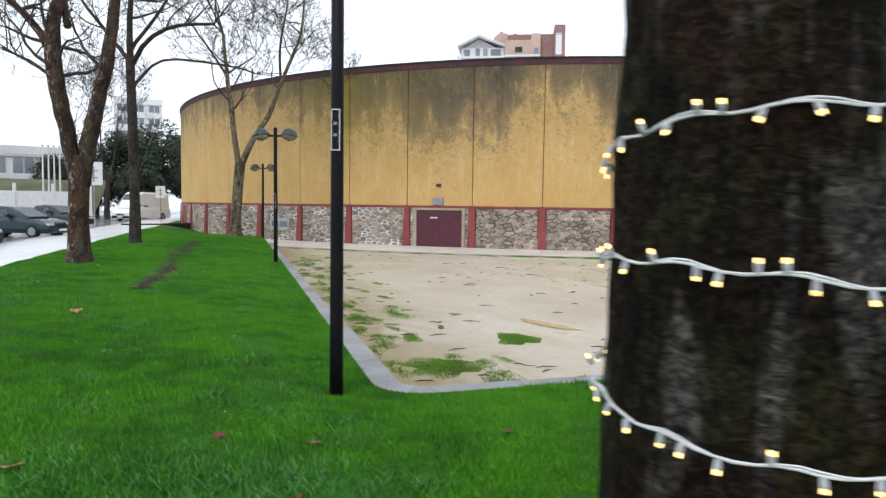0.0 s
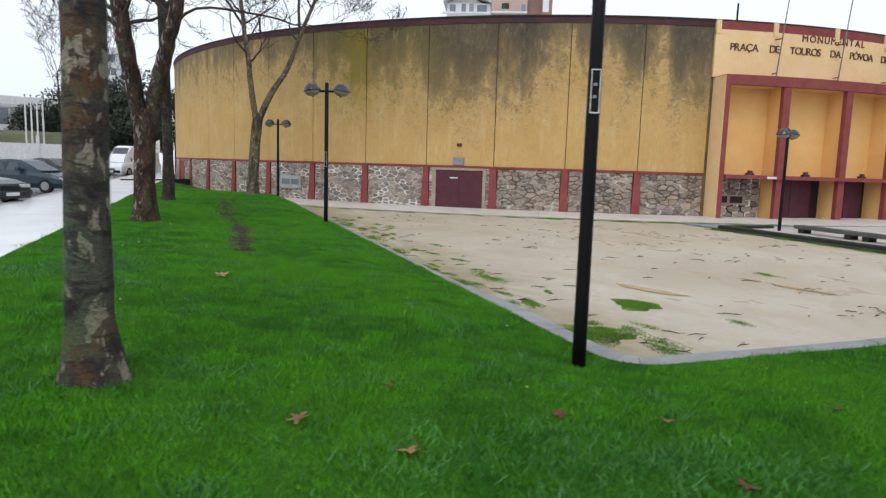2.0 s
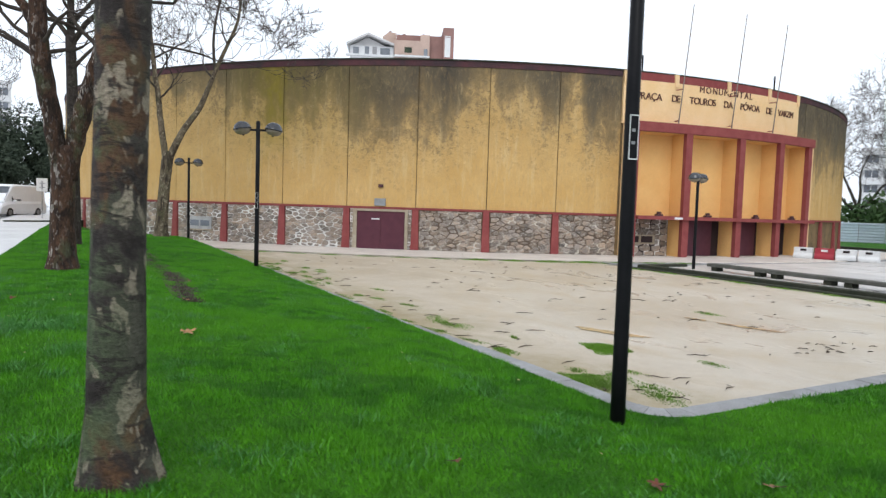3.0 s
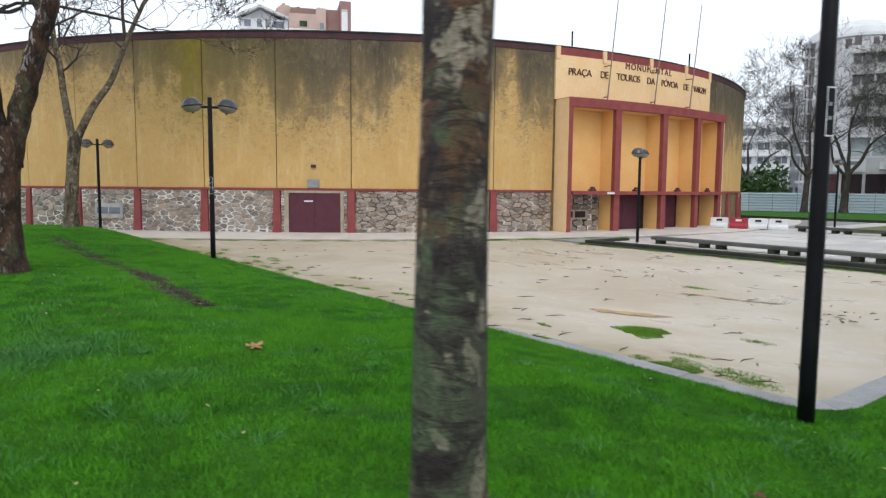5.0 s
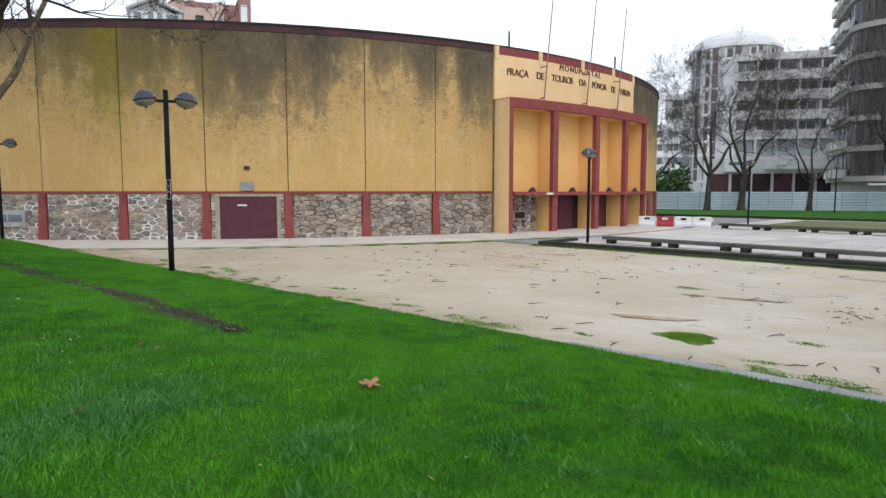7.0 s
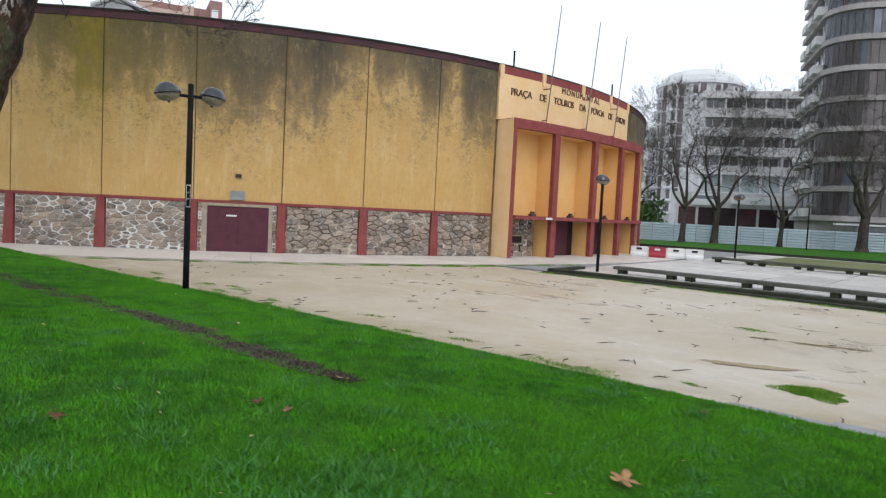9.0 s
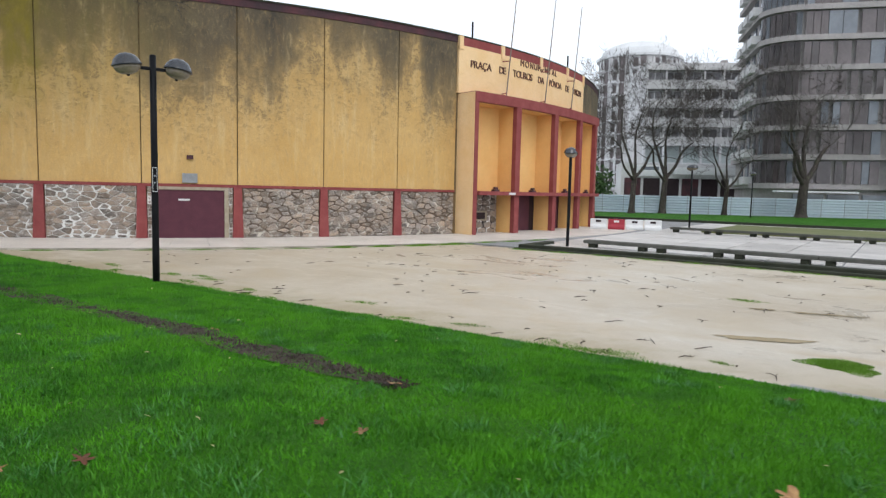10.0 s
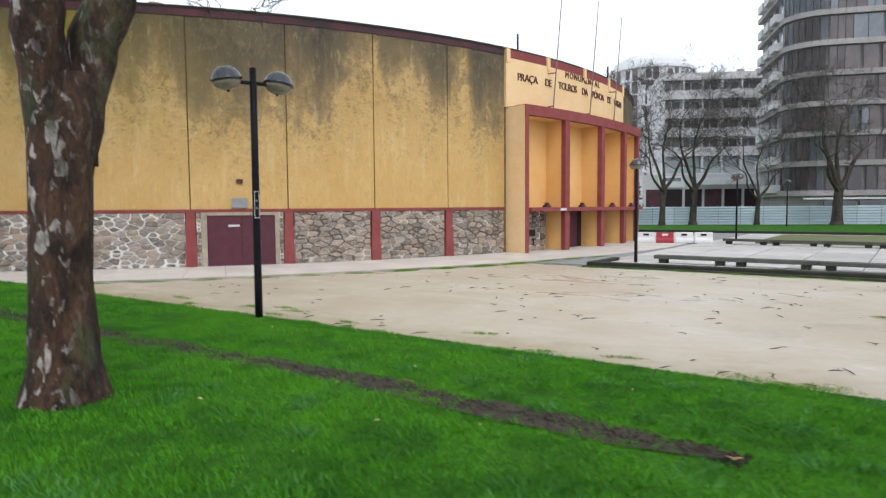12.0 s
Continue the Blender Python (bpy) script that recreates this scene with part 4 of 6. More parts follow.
lamp_post(18.92, 21.01, 0.0, 3.95, 22, "black twin-globe lamp post at the corner of the plaza")
lamp_post(40.0, 21.7, 0.0, 4.2, 30, "black lamp post behind the benches")
lamp_post(63.0, 22.0, 0.15, 4.4, 20, "black lamp post on the far lawn strip")


# ---- trees ----
M["bark_slender"] = bark_mat("dark_slender_bark", (0.022, 0.017, 0.015), (0.055, 0.045, 0.038), (0.10, 0.09, 0.075), 5.0, 0.62, tall=1.2, moss=(0.05, 0.06, 0.035))
M["bark_far"] = bark_mat("dark_wet_plane_bark", (0.034, 0.028, 0.025), (0.065, 0.055, 0.047), (0.10, 0.09, 0.075), 3.0, 0.6)
def branch(bm, p, d, r, length, rng, depth, twigs, wander=0.22, up=0.10, least=0.006):
    """A limb that bends, tapers and forks; the thin ends twist and carry short spurs."""
    n = 4 if depth > 1 else 3
    r = max(r, least)
    bend = wander * (1.0 if depth > 2 else 1.55)
    pts, rad = [p.copy()], [r]
    for i in range(n):
        d = (d + Vector((rng.uniform(-1, 1), rng.uniform(-1, 1), rng.uniform(-0.75, 0.85))) * bend + Vector((0, 0, up))).normalized()
        p = p + d * length / n
        pts.append(p.copy())
        rad.append(max(r * (1 - 0.45 * (i + 1) / n), least * 0.7))
    tube(bm if r > 0.022 else twigs, pts, rad, 9 if r > 0.08 else (6 if r > 0.03 else 3), cap=False)
    if depth <= 1:
        for i in range(2):
            q = pts[rng.randint(1, n)]
            e = Vector((rng.uniform(-1, 1), rng.uniform(-1, 1), rng.uniform(-0.7, 0.7))).normalized()
            tube(twigs, [q, q + (d * 0.5 + e) * length * rng.uniform(0.12, 0.3)], [least * 0.8, least * 0.6], 3, cap=False)
    if depth <= 0:
        return
    k = rng.choice((2, 3, 3))
    for i in range(k):
        at = pts[-1] if i < 2 else pts[rng.randint(1, n - 1)]
        side = Vector((rng.uniform(-1, 1), rng.uniform(-1, 1), rng.uniform(-0.55, 0.6)))
        nd = (d + side * rng.uniform(0.65, 1.1)).normalized()
        branch(bm, at, nd, rad[-1] * rng.uniform(0.62, 0.85), length * rng.uniform(0.58, 0.82), rng, depth - 1, twigs, wander, up, least)


def bare_tree(x, y, z, trunk, limbs, seed, label, bark="bark", depth=4, grow=1.0, least=0.007, up=0.05, wander=0.30, girth=1.0):
    """trunk: (height, radius) pairs; limbs: lists of (sideways, away, height, radius) that each end in a crown of twigs."""
    trunk = [(h, r * girth, dx) for h, r, dx in trunk]
    limbs = [[(a, f, h, r * girth) for a, f, h, r in limb] for limb in limbs]
    rng = random.Random(seed)
    t = thing("tree", (x, y, z), label, "tree")
    bm, tw = bmesh.new(), bmesh.new()
    sides = 18 if bark != "bark_dark" else 64
    rows = []
    fine = []
    for (h0, r0, dx0), (h1, r1, dx1) in zip(trunk, trunk[1:]):
        n = max(2, int((h1 - h0) / (0.18 if bark != "bark_dark" else 0.05)))
        fine += [(h0 + (h1 - h0) * i / n, r0 + (r1 - r0) * i / n, dx0 + (dx1 - dx0) * i / n) for i in range(n)]
    fine.append(trunk[-1])
    R = Vector((0.955, -0.296, 0))
    F = Vector((0.296, 0.955, 0))
    for h, r, dx in fine:
        row = []
        for k in range(sides):
            a = 2 * math.pi * k / sides
            rr = r * (1 + 0.07 * noise.noise((math.cos(a) * 1.3 + seed, math.sin(a) * 1.3, h * 1.1)) + 0.03 * noise.noise((math.cos(a) * 4 + seed, math.sin(a) * 4, h * 3)))
            if bark == "bark_dark":
                rr += 0.022 * noise.noise((math.cos(a) * 6, math.sin(a) * 6, h * 1.2)) + 0.010 * noise.noise((math.cos(a) * 14, math.sin(a) * 14, h * 5))
            if h < 0.35:
                rr *= 1 + 0.10 * math.sin(5 * a + seed) * (0.35 - h) / 0.5
            row.append(bm.verts.new(R * (dx + rr * math.cos(a)) + F * (rr * math.sin(a)) + Vector((0, 0, h))))
        rows.append(row)
    for r0, r1 in zip(rows, rows[1:]):
        for k in range(sides):
            bm.faces.new((r0[k], r0[(k + 1) % sides], r1[(k + 1) % sides], r1[k]))
    bm.faces.new(rows[-1])
    for limb in limbs:
        br, lm = tw, bmesh.new()
        pts = [R * s + F * f + Vector((0, 0, h)) for s, f, h, r in limb]
        # soften the corners
        fp, fr = [], []
        for i in range(len(pts) - 1):
            for q in (0.0, 0.25, 0.5, 0.75):
                a = (pts[i], pts[max(i - 1, 0)], pts[i + 1], pts[min(i + 2, len(pts) - 1)])
                t1, t2 = (a[2] - a[1]) * 0.5, (a[3] - a[0]) * 0.5
                h1, h2, h3, h4 = 2 * q ** 3 - 3 * q ** 2 + 1, q ** 3 - 2 * q ** 2 + q, -2 * q ** 3 + 3 * q ** 2, q ** 3 - q ** 2
                fp.append(a[0] * h1 + t1 * h2 + a[2] * h3 + t2 * h4 + Vector((rng.uniform(-1, 1), rng.uniform(-1, 1), 0)) * 0.02)
                fr.append(limb[i][3] * (1 - q) + limb[i + 1][3] * q)
        fp.append(pts[-1])
        fr.append(limb[-1][3])
        tube(lm, fp, fr, 12, cap=True)
        end_d = (pts[-1] - pts[-2]).normalized()
        for i in range(3):
            nd = (end_d + Vector((rng.uniform(-0.8, 0.8), rng.uniform(-0.8, 0.8), rng.uniform(-0.2, 0.6)))).normalized()
            branch(br, pts[-1], nd, fr[-1] * rng.uniform(0.6, 0.85), 1.7 * grow * rng.uniform(0.8, 1.2), rng, depth, tw, wander, up, least)
        for i in range(max(2, len(fp) // 3)):
            j = rng.randint(len(fp) // 2, len(fp) - 1)
            nd = Vector((rng.uniform(-1, 1), rng.uniform(-1, 1), rng.uniform(0.0, 0.8))).normalized()
            branch(br, fp[j], nd, min(0.05, fr[j] * 0.5), 1.3 * grow * rng.uniform(0.7, 1.2), rng, depth - 1, tw, wander, up, least)
        part("limb", lm, M[bark if fr[0] > 0.09 else ("limb_far" if bark == "bark_far" else "limb")], t, smooth=True)
    part("trunk", bm, M[bark], t, smooth=True)
    tagged(part("crown", tw, M["limb_far" if bark == "bark_far" else "limb"], t, smooth=True), kind="stuff")
    return t


bare_tree(-3.67, 17.75, lawn_z(-3.67, 17.75) - 0.05,
          [(-0.15, 0.47, 0.0), (0.08, 0.38, 0.0), (0.35, 0.305, 0.0), (1.0, 0.268, -0.01), (1.8, 0.268, 0.02), (2.25, 0.31, 0.06), (2.6, 0.27, 0.10)],
          [[(0.0, 0, 1.9, 0.22), (-0.06, -0.10, 2.6, 0.21), (-0.13, -0.22, 3.2, 0.205), (-0.22, -0.32, 4.0, 0.21), (-0.30, -0.38, 4.7, 0.21), (-0.32, -0.32, 5.6, 0.18), (-0.1, 0.0, 7.2, 0.12), (0.0, 0.4, 9.5, 0.07)],
           [(0.10, 0, 1.9, 0.22), (0.22, -0.03, 2.6, 0.22), (0.40, -0.10, 3.2, 0.215), (0.63, -0.18, 4.0, 0.185), (0.83, -0.20, 4.7, 0.18), (0.98, -0.2, 5.6, 0.15), (1.15, -0.2, 7.2, 0.12), (1.3, -0.2, 9.2, 0.07)],
           [(-0.30, -0.35, 4.8, 0.12), (-0.75, -0.2, 5.5, 0.10), (-1.3, -0.3, 6.1, 0.08), (-2.2, -0.4, 6.9, 0.05)],
           [(-0.26, -0.30, 4.2, 0.06), (-1.0, 0.3, 4.7, 0.045), (-2.0, 0.6, 5.2, 0.03)],
           [(-0.1, -0.1, 5.6, 0.10), (-0.5, 0.4, 6.8, 0.08), (-0.9, 0.8, 8.4, 0.05)]],
          11, "large bare plane tree with forked mottled trunk on the lawn", depth=5, girth=0.86, least=0.007)
bare_tree(-3.59, 26.08, lawn_z(-3.59, 26.08) - 0.05,
          [(-0.15, 0.34, 0.0), (0.2, 0.25, 0.0), (1.5, 0.20, 0.02), (4.0, 0.19, -0.02), (6.6, 0.17, -0.08)],
          [[(-0.08, 0, 6.4, 0.14), (-0.05, 0, 8.0, 0.11), (0.1, 0.2, 10.5, 0.07)],
           [(-0.05, 0, 6.3, 0.11), (0.6, -0.1, 7.2, 0.09), (1.6, -0.2, 7.7, 0.075), (3.0, -0.2, 7.8, 0.05)],
           [(0.0, 0, 5.6, 0.07), (1.0, 0.2, 6.6, 0.05), (3.2, 0.4, 6.5, 0.04), (4.3, 0.3, 6.2, 0.03)],
           [(-0.08, 0, 6.5, 0.09), (-0.9, -0.2, 7.6, 0.07), (-1.8, -0.3, 8.8, 0.045)],
           [(0.0, 0, 7.0, 0.08), (0.9, 0.3, 8.4, 0.06), (1.6, 0.5, 9.8, 0.04)]],
          23, "slender bare plane tree with a straight dark trunk", bark="bark_slender", depth=5, girth=0.88, least=0.009)
bare_tree(-0.18, 35.2, lawn_z(-0.18, 35.2) - 0.05,
          [(-0.15, 0.55, 0.0), (0.25, 0.42, 0.0), (1.2, 0.36, 0.05), (2.6, 0.33, 0.16), (3.6, 0.36, 0.26), (4.0, 0.30, 0.30)],
          [[(0.20, 0, 3.5, 0.22), (0.0, 0, 5.0, 0.19), (-0.15, 0, 6.4, 0.17), (-0.4, 0.1, 8.2, 0.14), (-0.6, 0.2, 10.2, 0.10)],
           [(0.32, 0, 3.6, 0.24), (0.9, 0, 4.9, 0.20), (1.7, 0.1, 6.2, 0.17), (2.4, 0.2, 8.0, 0.13), (3.3, 0.1, 10.2, 0.09), (3.5, 0.1, 12.0, 0.06)],
           [(2.3, 0.2, 7.8, 0.10), (2.2, 0.4, 9.6, 0.08), (2.6, 0.4, 11.8, 0.05)],
           [(-0.4, 0.1, 8.1, 0.09), (-1.3, 0.3, 9.4, 0.07), (-2.2, 0.4, 10.6, 0.05)]],
          37, "bare plane tree with two leaning limbs beside the bullring", bark="bark_tan", depth=5, girth=0.74, grow=1.3, least=0.011)
bare_tree(-3.08, 5.88, lawn_z(-3.08, 5.88) - 0.05,
          [(-0.15, 0.32, 0.0), (0.1, 0.225, 0.0), (0.45, 0.165, -0.015), (1.2, 0.150, -0.01), (2.2, 0.142, 0.01), (3.4, 0.145, 0.03), (5.6, 0.135, 0.04)],
          [[(0.04, 0, 5.4, 0.12), (-0.3, 0.1, 6.6, 0.10), (-0.6, 0.2, 8.4, 0.06)],
           [(0.04, 0, 5.5, 0.11), (0.5, 0.2, 6.8, 0.09), (1.0, 0.3, 8.6, 0.06)]],
          51, "young plane tree with a straight mottled trunk on the lawn", bark="bark_young", depth=3, girth=0.93)
TX, TY = 1.33, 1.37
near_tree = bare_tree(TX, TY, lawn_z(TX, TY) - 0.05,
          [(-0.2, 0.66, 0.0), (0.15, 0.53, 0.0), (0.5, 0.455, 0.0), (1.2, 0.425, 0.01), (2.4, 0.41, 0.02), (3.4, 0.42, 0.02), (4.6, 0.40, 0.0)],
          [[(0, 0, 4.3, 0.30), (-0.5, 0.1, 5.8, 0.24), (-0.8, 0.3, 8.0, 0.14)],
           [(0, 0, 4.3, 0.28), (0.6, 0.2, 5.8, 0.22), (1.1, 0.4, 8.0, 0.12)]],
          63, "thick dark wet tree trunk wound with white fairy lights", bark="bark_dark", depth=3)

# fairy lights round the near trunk
R0, F0 = Vector((0.955, -0.296, 0)), Vector((0.296, 0.955, 0))
lights_chain = thing("fairy_lights", (TX, TY, 0), "white cable of warm fairy lights wound round the trunk", "fairy lights")


def wind(a, z0, lift, crest):
    """Height of one turn of the cable at angle a."""
    return z0 + lift * math.cos(radians(a - crest)) + 0.006 * math.sin(a * 0.21)


wire = bmesh.new()
rng = random.Random(8)
for z0, lift, crest, rr in ((2.265, 0.085, -108, 0.436), (1.965, 0.055, -150, 0.438), (1.70, 0.075, 72, 0.456)):
    pts = []
    for a in range(0, 361, 5):
        r_ = rr + 0.004 * math.sin(a * 0.4)
        pts.append(R0 * r_ * math.cos(radians(a)) + F0 * r_ * math.sin(radians(a)) + Vector((0, 0, wind(a, z0, lift, crest))))
    tube(wire, pts, [0.0036] * len(pts), 6, cap=False)
    tube(wire, [p + Vector((0, 0, 0.005 * math.sin(i * 0.9))) + p.normalized() * 0.003 for i, p in enumerate(pts)], [0.0028] * len(pts), 5, cap=False)
    a = 4.0
    while a < 360:
        out = R0 * math.cos(radians(a)) + F0 * math.sin(radians(a))
        base = out * (rr + 0.006) + Vector((0, 0, wind(a, z0, lift, crest)))
        d = (out * 0.2 + Vector((rng.uniform(-0.3, 0.3), rng.uniform(-0.3, 0.3), rng.choice((-1, -1, 1))))).normalized()
        turn = d.cross(out).normalized()
        sk = part("socket", tube(bmesh.new(), [base, base + d * 0.004, base + d * 0.018, base + d * 0.022], [0.004, 0.0062, 0.0078, 0.0074], 8), M["socket"], lights_chain, "milky white plastic socket")
        for off in (-0.0042, 0.0042):
            p = base + turn * off
            part("bulb", tube(bmesh.new(), [p + d * 0.021, p + d * 0.027, p + d * 0.031, p + d * 0.033], [0.0026, 0.0030, 0.0026, 0.001], 7), M["bulb"], sk, "lit warm white bulb")
        a += rng.uniform(6, 14)
part("cable", wire, M["white"], lights_chain, "white twisted cable")

# bare trees by the fence
for x, y, s, h, g in ((62.0, 33.3, 71, 1.12, 0.9), (65.6, 31.2, 72, 1.12, 1.0), (68.3, 25.5, 73, 0.85, 0.7), (69.7, 18.5, 74, 1.08, 1.45), (66, 41.5, 75, 0.95, 0.9), (78, 6.0, 76, 1.0, 1.2)):
    bare_tree(x, y, 0.1,
              [(-0.1, 0.52 * g, 0.0), (0.5, 0.36 * g, 0.0), (2.2 * h, 0.30 * g, 0.12), (3.6 * h, 0.29 * g, 0.3)],
              [[(0.3, 0, 3.4 * h, 0.19 * g), (-0.3, 0.5, 5.4 * h, 0.15 * g), (-0.9, 1.0, 7.4 * h, 0.10 * g), (-0.7, 1.2, 9.4 * h, 0.06 * g)],
               [(0.3, 0, 3.4 * h, 0.20 * g), (1.5, -0.2, 4.4 * h, 0.17 * g), (2.6, -0.4, 6.0 * h, 0.12 * g), (4.4, -0.5, 7.0 * h, 0.06 * g)],
               [(0.3, 0, 3.5 * h, 0.18 * g), (0.9, 0.5, 5.4 * h, 0.14 * g), (0.8, 0.5, 7.4 * h, 0.10 * g), (1.7, 0.4, 9.6 * h, 0.06 * g)],
               [(0.0, 0, 3.2 * h, 0.15 * g), (-1.5, 0.2, 4.5 * h, 0.12 * g), (-2.3, 0.0, 6.0 * h, 0.08 * g), (-3.9, 0.0, 6.8 * h, 0.05 * g)]],
              s, "bare winter plane tree in front of the fence", bark="bark_far", depth=5, grow=1.55, least=0.0125, up=0.05, wander=0.34)

# ---- fence and barriers ----
fence = thing("fence", (60.5, 43, 0.1), "pale blue corrugated steel site fence", "fence")
FD = Vector((17.5, -38, 0))
FL = FD.length
FD.normalize()
FN = Vector((-FD.y, FD.x, 0))
n = int(FL / 2.1)
bm = bmesh.new()
rows = []
for i in range(7):
    z0 = 0.05 + i * 0.28
    rows += [(z0, 0.0), (z0 + 0.03, 0.09), (z0 + 0.09, 0.09), (z0 + 0.22, 0.0)]
vs = [[bm.verts.new((FD * u + FN * -o) + Vector((0, 0, z))) for u in (0.02, FL / n - 0.02)] for z, o in rows]
for a, b in zip(vs, vs[1:]):
    bm.faces.new((a[0], a[1], b[1], b[0]))
bmesh.ops.solidify(bm, geom=list(bm.faces), thickness=0.004)
sheet_me = mesh_of(bm, "sheet_panel", M["fence"])
for i in range(n):
    part("sheet_panel", sheet_me, None, fence).location = FD * (FL * i / n)
post_me = mesh_of(boxed(-0.04, 0.04, -0.04, 0.04, -0.1, 2.08), "post", M["steel"])
for i in range(n + 1):
    part("post", post_me, None, fence).location = FD * (FL * i / n) + FN * 0.05


def barrier(x, y, mat, colour):
    b = thing("barrier", (x, y, 0.0), colour + " plastic road barrier", "barrier", "row of plastic barriers", rz=-70)
    bm = bmesh.new()
    prof = [(-0.22, 0), (-0.22, 0.16), (-0.10, 0.30), (-0.08, 0.62), (0.08, 0.62), (0.10, 0.30), (0.22, 0.16), (0.22, 0)]
    ends = [[bm.verts.new((x_, py, pz)) for py, pz in prof] for x_ in (-0.49, 0.49)]
    for k in range(8):
        bm.faces.new((ends[0][k], ends[0][(k + 1) % 8], ends[1][(k + 1) % 8], ends[1][k]))
    bm.faces.new(ends[0])
    bm.faces.new(list(reversed(ends[1])))
    bmesh.ops.bevel(bm, geom=list(bm.edges), offset=0.02, segments=1, affect="EDGES")
    part("body", bm, mat, b)
    part("filler_cap", lathe(bmesh.new(), [(0.05, 0.6), (0.05, 0.64), (0.04, 0.65)], 12), M["steel"], b)
    part("recess", boxed(-0.16, 0.16, -0.115, -0.10, 0.42, 0.54), M["dim"] if mat is M["white"] else M["white"], b)


M["red_plastic"] = surface("red_plastic", (0.36, 0.035, 0.05), (0.30, 0.03, 0.045), 3, 20, 0.45, relief=0.05)
for i, c in enumerate(("white", "red", "white", "white")):
    barrier(32.7 + 0.36 * i, 25.2 - 1.0 * i, M["red_plastic"] if c == "red" else M["white"], c)


# ---- buildings ----
def slab_house(name, at, rz, w, d, floors, pitch, mats, label, gap=3.2, ground=4.0, balcony=0.9, roof=True, window_w=2.2, parapet=1.0):
    """A block of flats: walls, floor bands, a window and a balcony front in every bay, on the two long faces and the ends."""
    h = thing(name, at, label, "building", rz=rz)
    wall, band, pane, rail = mats
    H = ground + floors * pitch
    part("wall", boxed(0, w, 0, d, -1.0, H), wall, h)
    nb = max(1, int(w / gap))
    for f in range(floors + 1):
        z = ground + f * pitch
        part("floor_band", boxed(-0.15, w + 0.15, -balcony, 0.0 - 0.002, z - 0.35, z), band, h)
    pane_me = mesh_of(boxed(0, window_w, -0.10, -0.003, 0, pitch - 0.75), "window", pane)
    frame_me = mesh_of(boxed(0, 0.10, -0.13, -0.004, 0, pitch - 0.75), "frame", band)
    rail_me = mesh_of(boxed(0, gap - 0.25, -0.06, 0.0, 0, 0.95), "balcony_front", rail)
    for f in range(floors):
        for i in range(nb):
            x = i * w / nb + (w / nb - window_w) / 2
            z = ground + f * pitch
            wd = part("window", pane_me, None, h)
            wd.location = (x, 0, z + 0.25)
            part("frame", frame_me, None, wd).location = (window_w / 2, 0, 0)
            if balcony:
                part("balcony_front", rail_me, None, h).location = (i * w / nb + 0.1, -balcony + 0.07, z + 0.01)
    side_me = mesh_of(boxed(-0.10, -0.003, 0, 1.4, 0, 1.5), "side_window", pane)
    for f in range(floors):
        for i in range(max(1, int(d / 4))):
            part("side_window", side_me, None, h).location = (0, 1.2 + i * 4, ground + f * pitch + 0.8)
    for i in range(nb):
        part("shopfront", boxed(i * w / nb + 0.25, (i + 1) * w / nb - 0.25, -0.06, -0.003, 0.3, ground - 0.9), M["glass"], h)
    if roof:
        part("parapet", boxed(-0.2, w + 0.2, -0.2, d + 0.2, H + 0.002, H + parapet), wall, h)
    return h


